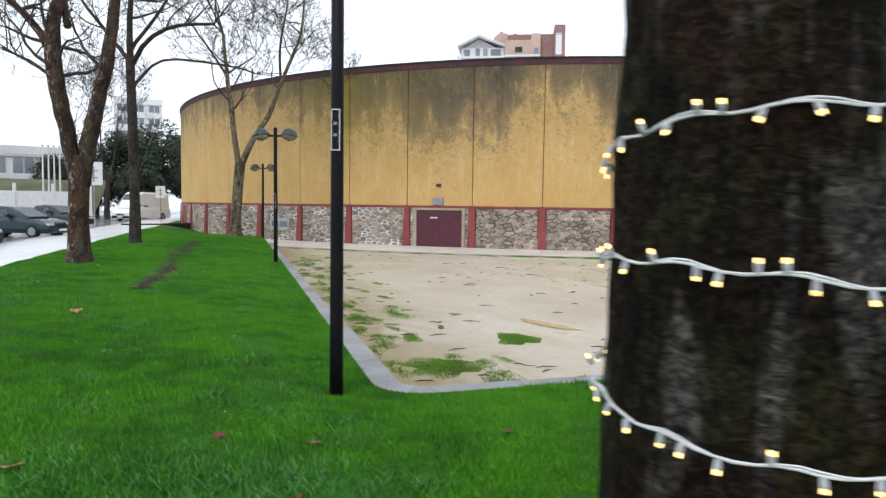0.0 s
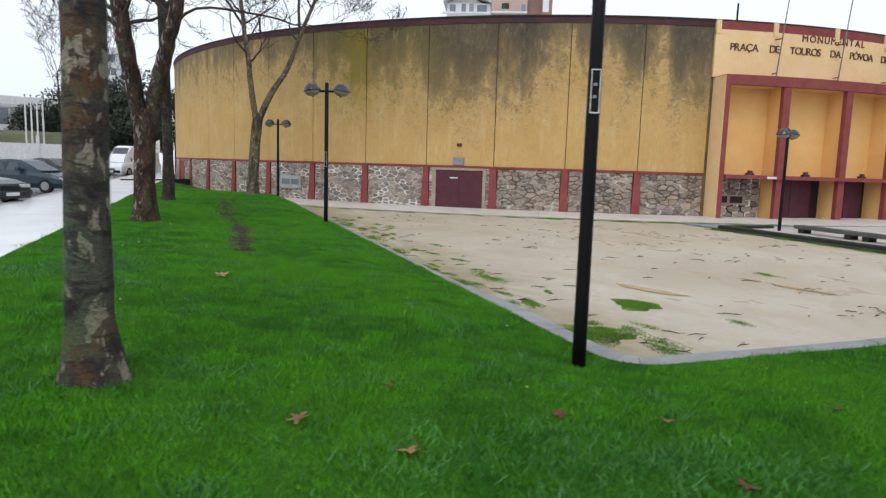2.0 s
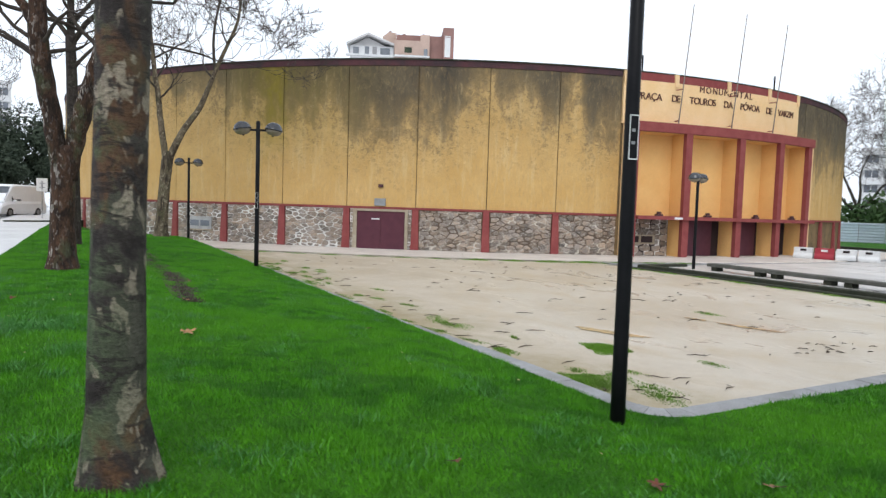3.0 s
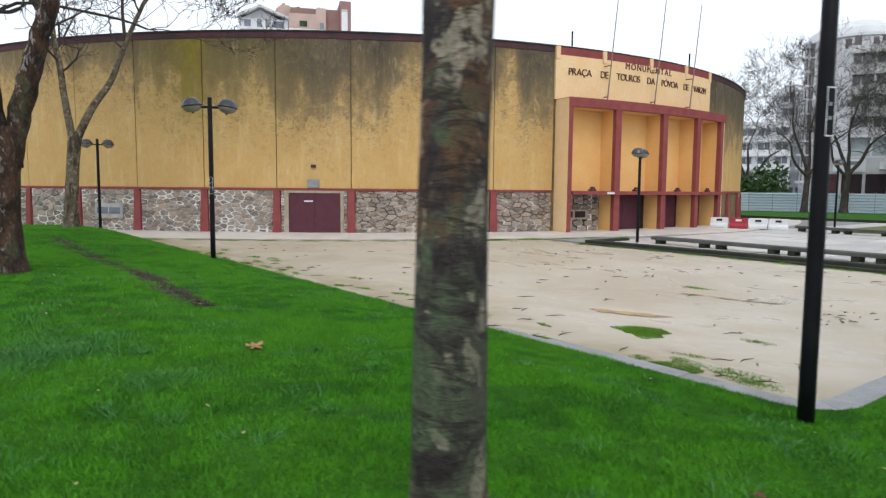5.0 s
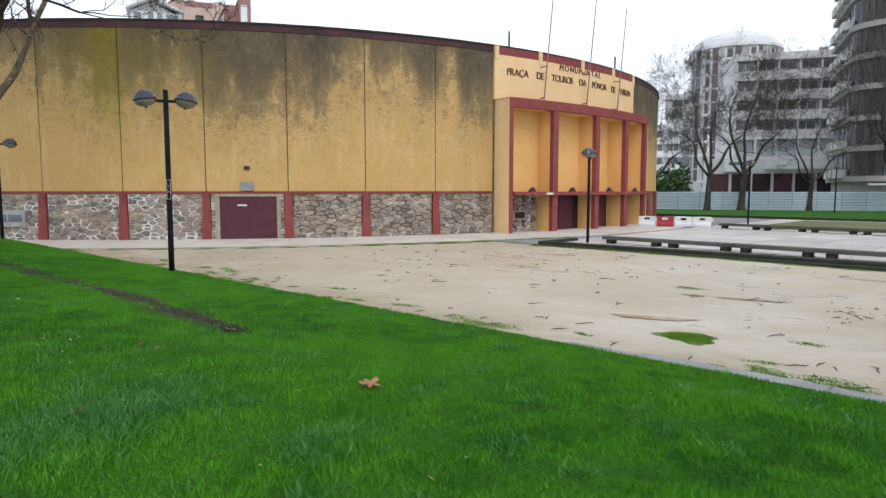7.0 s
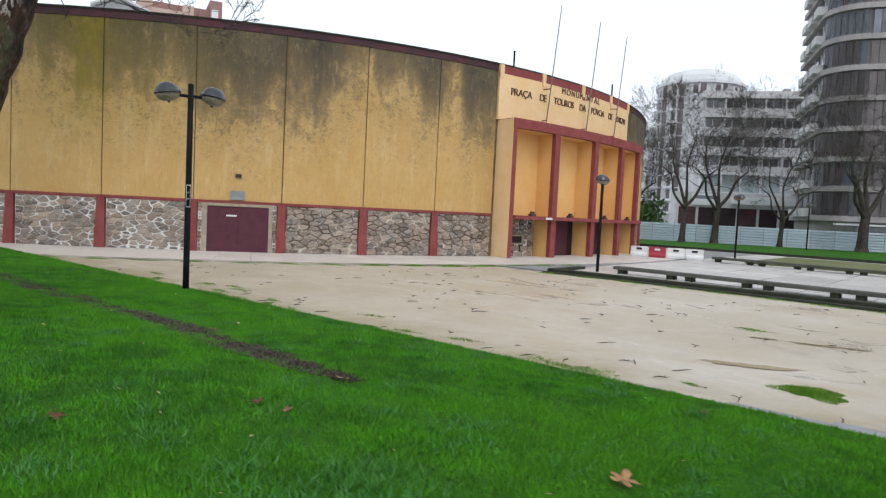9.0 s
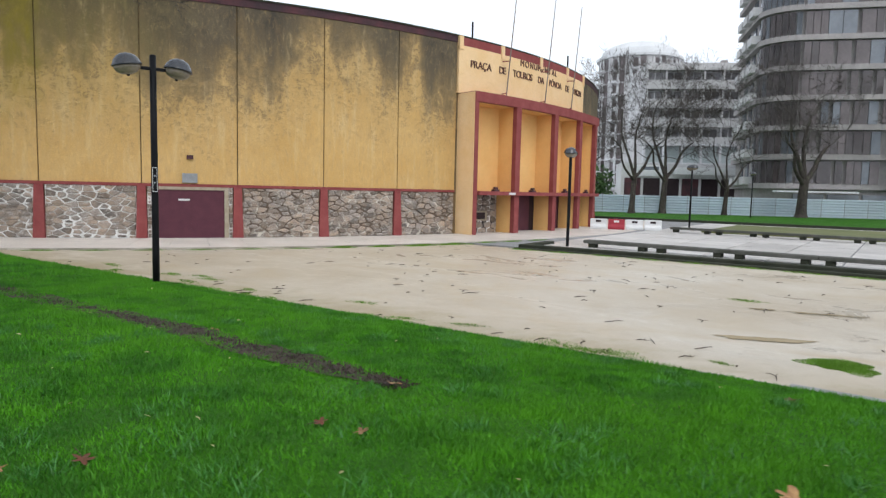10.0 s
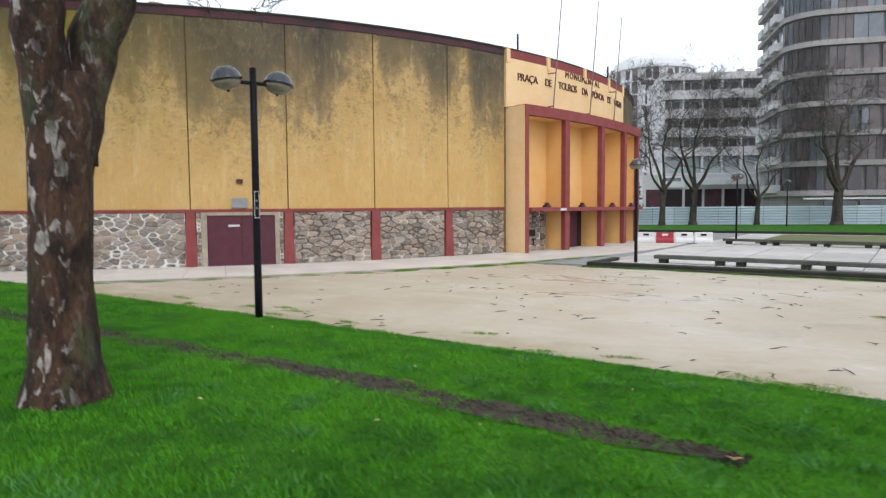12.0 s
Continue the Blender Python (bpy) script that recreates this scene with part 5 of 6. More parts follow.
# rounded corner block: curved glazed bays, floor bands and balcony fronts
def corner_block():
    u = Vector((0.36, -0.93, 0)).normalized()
    ang = math.degrees(math.atan2(u.y, u.x))
    h = thing("apartment_block", (78.9, 24.2, 0), "tall grey apartment block with rounded corner and brown glazed bays", "building", rz=ang)
    pitch, ground, floors = 3.35, 3.6, 10
    H = ground + pitch * floors

    def outline(off):
        pts = []
        for i in range(9):
            a = radians(180 + 90 * i / 8)
            pts.append((3.6 + (3.6 + off) * math.cos(a), 3.6 + (3.6 + off) * math.sin(a)))
        pts += [(14, -off), (14, -off - 0.9), (30, -off - 0.9), (30, 16), (-off, 16)]
        return pts

    def prism(off, z0, z1):
        bm = bmesh.new()
        o = outline(off)
        lo, hi = [bm.verts.new((x, y, z0)) for x, y in o], [bm.verts.new((x, y, z1)) for x, y in o]
        k = len(o)
        for i in range(k):
            bm.faces.new((lo[i], lo[(i + 1) % k], hi[(i + 1) % k], hi[i]))
        bm.faces.new(hi)
        bm.faces.new(list(reversed(lo)))
        return bm

    part("wall", prism(-0.25, -1, H), M["band"], h)
    for f in range(floors + 1):
        z = ground + f * pitch
        part("floor_band", prism(0.45, z - 0.42, z + 0.18), M["band"], h, "pale rounded balcony band")
    rng = random.Random(3)
    for f in range(floors):
        z = ground + f * pitch + 0.23
        hh = pitch - 0.80
        # panes round the curve
        for i in range(8):
            a0, a1 = radians(180 + 90 * i / 8 + 1), radians(180 + 90 * (i + 1) / 8 - 1)
            bm = bmesh.new()
            q = [bm.verts.new((3.6 + r * math.cos(a), 3.6 + r * math.sin(a), zz)) for r, a, zz in ((3.7, a0, z), (3.7, a1, z), (3.7, a1, z + hh), (3.7, a0, z + hh))]
            bm.faces.new(q)
            bmesh.ops.solidify(bm, geom=list(bm.faces), thickness=0.05)
            part("window", bm, M["blind"] if rng.random() < (0.75 if f < 6 else 0.25) else M["glass"], h)
        x = 3.9
        while x < 29:
            w = rng.choice((0.72, 0.72, 0.95, 1.4))
            base = -0.10 if x < 13.7 else -1.0
            if x < 14 < x + w + 0.3:
                x = 14.3
                continue
            mt = rng.choice((M["blind"], M["blind"], M["glass"], M["blind"] if f < 6 else M["glass"], M["rail_glass"] if x > 14 else M["blind"]))
            part("window", boxed(x, x + w, base - 0.06, base + 0.02, z, z + hh), mt, h)
            x += w + rng.choice((0.06, 0.06, 0.45))
        part("column", boxed(13.5, 13.95, -1.25, 0.3, z - 0.23, z + hh + 0.02), M["facade_white"], h)
        for yy in (4.5, 8.0, 11.5):
            bw = part("balcony", boxed(-1.1, 0.24, yy - 1.2, yy + 1.2, z - 0.2, z + 0.75), M["facade"], h)
            part("side_window", boxed(0.10, 0.249, yy - 0.8, yy + 0.8, z + 0.76, z + hh), M["glass"], h)
    part("awning", boxed(1.5, 10, -1.9, -0.46, 2.75, 2.95), M["white"], h, "white shop awning")
    for i in range(7):
        part("shopfront", boxed(3.8 + i * 3.6, 7.0 + i * 3.6, -0.02, 0.26, 0.2, 2.6), M["glass"], h)


corner_block()


def round_tower(x, y, r, floors, pitch):
    t = thing("apartment_tower", (x, y, 0), "round grey and white apartment tower with a white roof drum", "building")
    H = 4 + floors * pitch
    part("wall", lathe(bmesh.new(), [(r, -1), (r, H)], 40), M["facade"], t)
    part("roof_drum", lathe(bmesh.new(), [(r + 0.6, H + 0.002), (r + 0.6, H + 0.55), (r - 0.2, H + 0.75), (r - 0.6, H + 1.9), (r - 1.8, H + 2.9), (r - 4.0, H + 3.7), (r - 7.0, H + 4.1)], 40), M["facade_white"], t, "white drum roof")
    for f in range(floors):
        z = 4 + f * pitch
        for k in range(20):
            a = radians(118 + k * 9.5)
            out = Matrix.Translation((0, 0, 0)) @ Matrix.Rotation(a, 4, "Z")
            wide = k % 3 != 1
            if wide:
                part("window", boxed(r - 0.05, r + 0.06, -0.62, 0.62, z + (0.12 if k % 3 == 0 else 0.4), z + pitch - (0.12 if k % 3 == 0 else 0.5), m=out), M["blind"], t)
            if k % 3 == 2:
                part("balcony", boxed(r - 0.1, r + 1.0, -1.1, 1.1, z - 0.1, z + 0.35, m=out), M["facade_white"], t, "white balcony slab")
    for k in range(20):
        a = radians(118 + k * 9.5 + 4.7)
        if k % 3 != 0:
            part("fin", boxed(r - 0.1, r + 0.35, -0.22, 0.22, 3, H - 0.3, m=Matrix.Rotation(a, 4, "Z")), M["facade_white"] if k % 2 else M["facade"], t)
    return t


round_tower(143.0, 61.0, 8.8, 10, 2.75)


def terrace_block():
    """Grey block: two white-framed glazed storeys below, deep balconies with solid fronts above."""
    h = thing("apartment_block", (104.0, 46.5, 0), "mid-rise grey block with deep balconies over white-framed glazing", "building", rz=-62)
    w, d, ground_h, pitch, floors, bay_w = 24.0, 14.0, 4.4, 3.05, 6, 3.0
    H = ground_h + floors * pitch
    part("wall", boxed(0, w, 0, d, -1.0, H), M["facade"], h)
    nb = int(w / bay_w)
    front_hi = mesh_of(boxed(0.0, bay_w, -0.09, 0.0, 0.0, 1.12, bevel=0.02), "balcony_front", M["facade"])
    front_lo = mesh_of(boxed(0.1, bay_w - 0.1, -0.06, 0.0, 0.0, 1.0), "balcony_front", M["rail_glass"])
    post_hi = mesh_of(boxed(-0.12, 0.12, -1.15, -0.003, 0.0, pitch - 0.34), "post", M["facade"])
    post_lo = mesh_of(boxed(-0.16, 0.16, -1.30, -0.003, 0.0, pitch - 0.34), "post", M["facade_white"])
    pane_hi = mesh_of(boxed(0.25, bay_w - 0.25, -0.09, -0.003, 0.0, pitch - 0.6), "window", M["haze_pane"])
    pane_lo = mesh_of(boxed(0.2, bay_w - 0.2, -0.50, -0.44, 1.0, pitch - 0.36), "window", M["rail_glass"])
    mull = mesh_of(boxed(bay_w / 2 - 0.05, bay_w / 2 + 0.05, -0.13, -0.092, 0.0, pitch - 0.6), "frame", M["facade_white"])
    for f in range(floors + 1):
        z = ground_h + f * pitch
        part("floor_band", boxed(-0.2, w + 0.2, -1.32, -0.002, z - 0.33, z), M["facade_white"] if f < 3 else M["facade"], h)
    for f in range(floors):
        z = ground_h + f * pitch + 0.003
        for i in range(nb):
            lo = f < 2
            part("balcony_front", front_lo if lo else front_hi, None, h).location = (i * bay_w, -1.22, z)
            wd = part("window", pane_lo if lo else pane_hi, None, h)
            wd.location = (i * bay_w, 0, z)
            if not lo:
                part("frame", mull, None, wd)
            part("post", post_lo if lo else post_hi, None, h).location = (i * bay_w + 0.17, 0, z)
    part("parapet", boxed(-0.2, w + 0.2, -0.2, d + 0.2, H + 0.002, H + 1.0), M["facade"], h)
    for x0 in (4.0, 13.0, 16.0, 20.5):
        part("chimney", boxed(x0, x0 + 1.0, 4, 5, H + 1.002, H + 2.2), M["band"], h)
    for i in range(nb):
        part("shopfront", boxed(i * bay_w + 0.25, (i + 1) * bay_w - 0.25, -0.06, -0.003, 0.3, 3.4), M["glass"], h)


terrace_block()
slab_house("apartment_block", (150.0, 79.0, 0), -62, 12, 12, 7, 2.9, (M["facade_white"], M["facade_white"], M["glass"], M["facade_white"]), "white apartment block with balconies behind the trees", gap=4.0)
slab_house("apartment_block", (131.0, 78.0, 0), -62, 10, 12, 4, 2.9, (M["facade_white"], M["facade_white"], M["glass"], M["facade_white"]), "lower white apartment block behind the trees", gap=3.3)
# restaurant front below the middle block
cafe = thing("restaurant", (92.0, 45.5, 0), "low restaurant front with white awnings and a white sign board", "building", rz=-62)
part("wall", boxed(0, 20, 0, 6, -0.5, 6.8), M["facade"], cafe)
part("awning", boxed(7.6, 17, -2.2, -0.002, 5.2, 6.2), M["white"], cafe, "long white awning")
part("sign_board", boxed(2.2, 6.0, -0.4, -0.002, 4.9, 6.6), M["white"], cafe, "white sign board with a dark mark")
part("sign_mark", boxed(2.8, 5.4, -0.42, -0.402, 5.8, 6.3), M["glass"], cafe)
# most panes near black, the dark below the awning put into their colour
for i in range(7):
    part("window", boxed(0.5 + i * 2.8, 2.9 + i * 2.8, -0.08, -0.003, 0.3, 4.6), M["dim"] if i % 3 else M["red_faded"], cafe)

# block behind the bullring
tower = thing("apartment_block", (44.5, 134.0, 0), "apartment block with brown brick top storeys above the bullring", "building", rz=-24)
part("wall", boxed(0.4, 9.4, 0, 12, 0, 35.3), M["facade_white"], tower, "white top storey")
bm = bmesh.new()
gable = [(-0.3, 35.25), (4.05, 37.35), (9.45, 35.35), (9.45, 35.75), (4.05, 37.75), (-0.3, 35.6)]
ends = [[bm.verts.new((gx, gy, gz)) for gx, gz in gable] for gy in (-1.2, 12.4)]
for k in range(6):
    bm.faces.new((ends[0][k], ends[0][(k + 1) % 6], ends[1][(k + 1) % 6], ends[1][k]))
bm.faces.new(list(reversed(ends[0])))
bm.faces.new(ends[1])
part("roof", bm, M["facade"], tower, "grey sloping roof slab")
bm = bmesh.new()
ends = [[bm.verts.new((gx, gy, gz)) for gx, gz in ((0.45, 35.302), (7.9, 35.302), (4.05, 37.2))] for gy in (0.4, 12)]
for k in range(3):
    bm.faces.new((ends[0][k], ends[0][(k + 1) % 3], ends[1][(k + 1) % 3], ends[1][k]))
bm.faces.new(list(reversed(ends[0])))
bm.faces.new(ends[1])
part("gable_wall", bm, M["facade"], tower)
part("wall", boxed(9.5, 16.8, -0.5, 3, 0, 36.7), M["facade_pink"], tower, "pale pink wall")
part("wall", boxed(14.9, 16.8, -0.5, 3, 36.702, 38.0), M["facade_pink"], tower)
part("wall", boxed(9.9, 19.6, 3.02, 13, 0, 38.7), M["facade_brown"], tower, "brown brick top storey")
part("wall", boxed(16.82, 19.6, 0.6, 3.0, 0, 38.1), M["facade_brown"], tower)
part("wall", boxed(19.602, 21.8, -0.8, 13, 0, 39.6), M["facade_brown"], tower)
bm = bmesh.new()
ends = [[bm.verts.new((gx, gy, gz)) for gx, gz in ((6.7, 36.0), (9.88, 36.0), (9.88, 39.2), (8.2, 39.4), (7.0, 38.4))] for gy in (4.0, 11.0)]
for k in range(5):
    bm.faces.new((ends[0][k], ends[0][(k + 1) % 5], ends[1][(k + 1) % 5], ends[1][k]))
bm.faces.new(list(reversed(ends[0])))
bm.faces.new(ends[1])
part("stair_head", bm, M["facade_pink"], tower, "pink rendered stair head")
for x0, x1, z0, z1, y, mt in ((1.0, 2.2, 33.4, 35.0, 0, "glass"), (3.4, 4.3, 33.4, 35.2, 0, "glass"), (5.0, 5.9, 33.4, 35.2, 0, "haze_pane"), (6.6, 8.6, 33.4, 35.0, 0, "glass"), (11.6, 13.1, 34.2, 35.3, -0.5, "leaf_dark"), (15.6, 16.4, 33.5, 35.1, -0.5, "glass"), (19.9, 21.1, 33.6, 37.6, -0.8, "white")):
    part("window", boxed(x0, x1, y - 0.06, y - 0.003, z0, z1), M[mt], tower)
part("window_head", boxed(19.9, 21.1, -1.0, -0.864, 37.7, 37.9), M["facade_white"], tower)
for x0, x1, z in ((-0.4, 9.4, 33.0), (9.5, 16.8, 33.2)):
    part("floor_band", boxed(x0, x1, -1.4, -0.502, z, z + 0.35), M["facade_white"], tower)
for x0, w, z0, z1 in ((8.3, 0.5, 39.35, 39.9), (11.2, 0.6, 38.7, 39.4), (12.4, 2.0, 38.7, 39.2), (15.5, 0.5, 38.7, 39.5), (17.6, 1.4, 38.7, 39.0), (19.7, 1.0, 39.6, 39.85)):
    part("chimney", boxed(x0, x0 + w, 5, 6, z0, z1), M["facade_brown"], tower)
slab_house("far_block", (-27.0, 168.0, 0), 8, 10, 12, 7, 3.0, (M["facade_white"], M["facade_white"], M["glass"], M["facade_white"]), "pale white block of flats in the distance", gap=3.2, balcony=0.3)
slab_house("far_block", (12.0, 172.0, 0), 0, 16, 12, 7, 3.0, (M["facade_white"], M["facade_white"], M["glass"], M["facade_white"]), "pale distant block behind the bullring", gap=3.2, balcony=0.3)
low = slab_house("low_building", (-42.0, 92.0, 0.4), 14, 24, 12, 1, 3.4, (M["facade_white"], M["facade"], M["glass"], M["facade_white"]), "long low white building behind a wall", gap=3.0, ground=4.2, balcony=0.2)
wall_l = thing("boundary_wall", (-34, 66.0, 0.4), "white boundary wall with posts along the road", "wall", rz=6)
part("wall", boxed(0, 21, 0, 0.25, -0.2, 2.6), M["facade_white"], wall_l)
for i in range(8):
    part("post", boxed(i * 3.0 - 0.12, i * 3.0 + 0.12, -0.06, 0.31, -0.2, 3.3), M["facade_white"], wall_l)
bank = sheet("grass_bank", steps(-60, -14, 12), steps(72, 86, 6), lambda x, y: 0.5 + 4.0 * smooth01((y - 72) / 12) + 0.4 * noise.noise((x * 0.2, y * 0.2, 0)), M["bank"])
tagged(bank, "dull green bank behind the wall", "bank", kind="structure")

pole_me = mesh_of(tube(bmesh.new(), [(0, 0, -1.5), (0, 0, 3.0), (0, 0, 5.6)], [0.09, 0.08, 0.05], 10), "pole", M["white"])
for i in range(4):
    f = thing("flagpole", (-17.5 + 0.4 * i, 70.5 + 0.3 * i, 1.6), "white flagpole without a flag behind the boundary wall", "flagpole", "flagpoles on the bank")
    part("pole", pole_me, None, f)
    part("finial", lathe(bmesh.new(), [(0.03, 5.6), (0.09, 5.66), (0.09, 5.72), (0.02, 5.78)], 10), M["steel"], f)


# ---- evergreen trees and shrubs ----
def leafy(name, x, y, z, w, h, seed, mat, label, n=2600, size=0.45, trunk=True):
    rng = random.Random(seed)
    t = thing(name, (x, y, z), label, "tree" if trunk else "shrub")
    if trunk:
        part("trunk", tube(bmesh.new(), [(0, 0, -0.2), (0.05, 0, h * 0.35), (0, 0.05, h * 0.7)], [0.28, 0.2, 0.08], 8), M["bark_dark"], t)
    verts, faces = [], []
    lobes = [(rng.uniform(-0.5, 0.5) * w, rng.uniform(-0.5, 0.5) * w, rng.uniform(0.25, 0.85) * h, rng.uniform(0.22, 0.42) * w) for i in range(14)]
    for i in range(n):
        lx, ly, lz, lr = rng.choice(lobes)
        v = Vector((rng.gauss(0, 1), rng.gauss(0, 1), rng.gauss(0, 1))).normalized() * lr * rng.uniform(0.55, 1.08)
        c = Vector((lx, ly, lz)) + v
        a = Vector((rng.gauss(0, 1), rng.gauss(0, 1), rng.gauss(0, 1))).normalized()
        b = a.cross(v.normalized() + Vector((0.01, 0.02, 0))).normalized()
        s = size * rng.uniform(0.5, 1.2)
        k = len(verts)
        verts += [c - a * s, c + b * s * 0.5, c + a * s, c - b * s * 0.5]
        faces.append((k, k + 1, k + 2, k + 3))
    me = bpy.data.meshes.new("crown")
    me.from_pydata(verts, [], faces)
    me.materials.append(mat)
    part("crown", me, None, t)
    return t


for i, (x, y, w, h) in enumerate(((-9.5, 94, 5.5, 12.5), (-13.5, 96, 6, 11.8), (-17.5, 95, 6, 9.5), (-6.0, 97, 5, 11.0), (-21.5, 98, 6, 7.8), (-11.5, 90, 4, 8), (-2.5, 99, 5, 10.5))):
    leafy("evergreen_tree", x, y, 0.4, w, h, 90 + i, M["leaf_dark"], "dense dark evergreen tree beside the road", n=10000, size=0.21)
leafy("shrub", 66.5, 40.2, 0.1, 4.6, 4.6, 120, M["leaf_green"], "green bushy shrub beside the site fence", n=2200, size=0.28, trunk=False)
for i, (x, y) in enumerate(((-14.2, 69.5), (-12.4, 72.0))):
    bare_tree(x, y, 0.4, [(-0.2, 0.35, 0), (1.0, 0.26, 0), (3.5, 0.2, 0.1)], [[(0.1, 0, 3.3, 0.15), (-0.5, 0.2, 6, 0.1), (-0.6, 0.2, 9, 0.05)], [(0.1, 0, 3.3, 0.15), (0.7, 0.2, 6, 0.1), (1.0, 0.4, 9.5, 0.05)]], 140 + i, "tall bare dark tree beyond the boundary wall", bark="bark_far", depth=4, grow=1.6, least=0.02, up=0.12)

# ---- vehicles ----
M["car_blue"] = surface("teal_car_paint", (0.014, 0.034, 0.048), (0.018, 0.04, 0.055), 1, 20, 0.25, 0.2, relief=0.0, spec=0.6)
M["car_black"] = surface("dark_car_paint", (0.02, 0.024, 0.028), (0.025, 0.03, 0.034), 1, 20, 0.25, 0.2, relief=0.0, spec=0.6)
M["car_white"] = surface("white_van_paint", (0.78, 0.80, 0.84), (0.72, 0.74, 0.78), 1, 20, 0.35, relief=0.0)
M["tyre"] = surface("tyre_rubber", (0.014, 0.014, 0.015), (0.02, 0.02, 0.02), 4, 40, 0.85)
M["lamp_glass"] = surface("headlight_glass", (0.5, 0.52, 0.54), (0.42, 0.44, 0.46), 4, 20, 0.1, relief=0.0, spec=0.8)


def loft(bm, sections):
    """Joins cross-sections of equal count, capped at both ends."""
    rs = [[bm.verts.new(p) for p in s] for s in sections]
    k = len(rs[0])
    for a, b in zip(rs, rs[1:]):
        for i in range(k):
            bm.faces.new((a[i], a[(i + 1) % k], b[(i + 1) % k], b[i]))
    bm.faces.new(list(reversed(rs[0])))
    bm.faces.new(rs[-1])
    return bm


def vehicle(name, x, y, z, rz, L, W, low_line, roof_line, paint, label, wheel=0.31, van=False):
    """low_line: (x, top of body); roof_line: (x, roof height, half-width share). The front is at +x."""
    v = thing(name, (x, y, z), label, "van" if van else "car", rz=rz)
    secs = [[(px, s * W / 2 * k, pz) for s, k, pz in ((-1, 0.92, 0.22), (-1, 1.0, 0.42), (-1, 1.0, top * 0.82), (-1, 0.90, top), (1, 0.90, top), (1, 1.0, top * 0.82), (1, 1.0, 0.42), (1, 0.92, 0.22))] for px, top in low_line]
    part("body", loft(bmesh.new(), secs), paint, v, smooth=False)
    base = low_line[len(low_line) // 2][1]
    cab = [[(px, s * W / 2 * k, pz) for s, k, pz in ((-1, 0.89, base - 0.02), (-1, 0.80, h - 0.10), (-1, 0.70, h), (1, 0.70, h), (1, 0.80, h - 0.10), (1, 0.89, base - 0.02))] for px, h in roof_line]
    part("cabin", loft(bmesh.new(), cab), paint, v)
    x0, x1 = roof_line[1][0], roof_line[-2][0]
    top = max(h for _, h in roof_line)
    for s in (-1, 1):
        m = 2 if not van else 1
        for i in range(m):
            a = (x0 + (x1 - x0) * i / m + 0.06) if not van else x1 - 0.9
            b = (x0 + (x1 - x0) * (i + 1) / m - 0.06) if not van else x1 + 0.15
            bm = bmesh.new()
            q = [(a - 0.05, s * W / 2 * 0.895, base + 0.03), (b + 0.05, s * W / 2 * 0.895, base + 0.03), (b - 0.08, s * W / 2 * 0.815, min(top - 0.14, base + 0.7)), (a + 0.08, s * W / 2 * 0.815, min(top - 0.14, base + 0.7))]
            bm.faces.new([bm.verts.new(p) for p in q])
            bmesh.ops.solidify(bm, geom=list(bm.faces), thickness=0.012)
            part("side_window", bm, M["glass"], v)
        part("headlight", boxed(L / 2 - 0.22, L / 2 - 0.02, s * W * 0.36 - 0.2, s * W * 0.36 + 0.2, 0.52, 0.68, bevel=0.03), M["lamp_glass"], v)
        for wx in (L * 0.31, -L * 0.30):
            side = s * (W / 2 - 0.10)
            m = pose(wx, side, wheel, 90, 0, 0)
            bm = lathe(bmesh.new(), [(wheel * 0.62, -0.11), (wheel * 0.95, -0.11), (wheel, -0.07), (wheel, 0.07), (wheel * 0.95, 0.11), (wheel * 0.62, 0.11)], 20)
            bmesh.ops.transform(bm, matrix=m, verts=bm.verts)
            w = part("wheel", bm, M["tyre"], v)
            bm = lathe(bmesh.new(), [(wheel * 0.60, -0.118), (wheel * 0.60, 0.118)], 12)
            bmesh.ops.transform(bm, matrix=m, verts=bm.verts)
            part("rim", bm, M["steel"], w)
        part("mirror", boxed(x1 - 0.05, x1 + 0.12, s * (W / 2 + 0.06) - 0.09, s * (W / 2 + 0.06) + 0.09, base + 0.02, base + 0.16, bevel=0.02), paint, v)
    # windscreen
    (xa, ha), (xb, hb) = roof_line[-2], roof_line[-1]
    bm = bmesh.new()
    d = 0.02
    q = [(xb - 0.12 + d, -W * 0.40, base + 0.08), (xb - 0.12 + d, W * 0.40, base + 0.08), (xa + 0.06 + d, W * 0.345, ha - 0.06), (xa + 0.06 + d, -W * 0.345, ha - 0.06)]
    bm.faces.new([bm.verts.new(p) for p in q])
    bmesh.ops.solidify(bm, geom=list(bm.faces), thickness=0.012)
    part("windscreen", bm, M["glass"], v)
    part("bumper", boxed(L / 2 - 0.12, L / 2 + 0.06, -W * 0.44, W * 0.44, 0.25, 0.48, bevel=0.04), M["tyre"] if van else paint, v)
    part("grille", boxed(L / 2 - 0.05, L / 2 + 0.012, -W * 0.2, W * 0.2, 0.52, 0.64), M["tyre"], v)
    part("number_plate", boxed(L / 2 + 0.062, L / 2 + 0.07, -0.26, 0.26, 0.32, 0.43), M["white"], v)
    return v


def sedan(x, y, z, rz, paint, label):
    return vehicle("car", x, y, z, rz, 4.3, 1.72,
                   [(-2.15, 0.80), (-2.0, 0.90), (-1.2, 0.93), (0.6, 0.92), (1.6, 0.82), (2.05, 0.70), (2.15, 0.55)],
                   [(-1.75, 0.95), (-1.15, 1.36), (-0.4, 1.43), (0.15, 1.38), (1.0, 0.96)], paint, label)


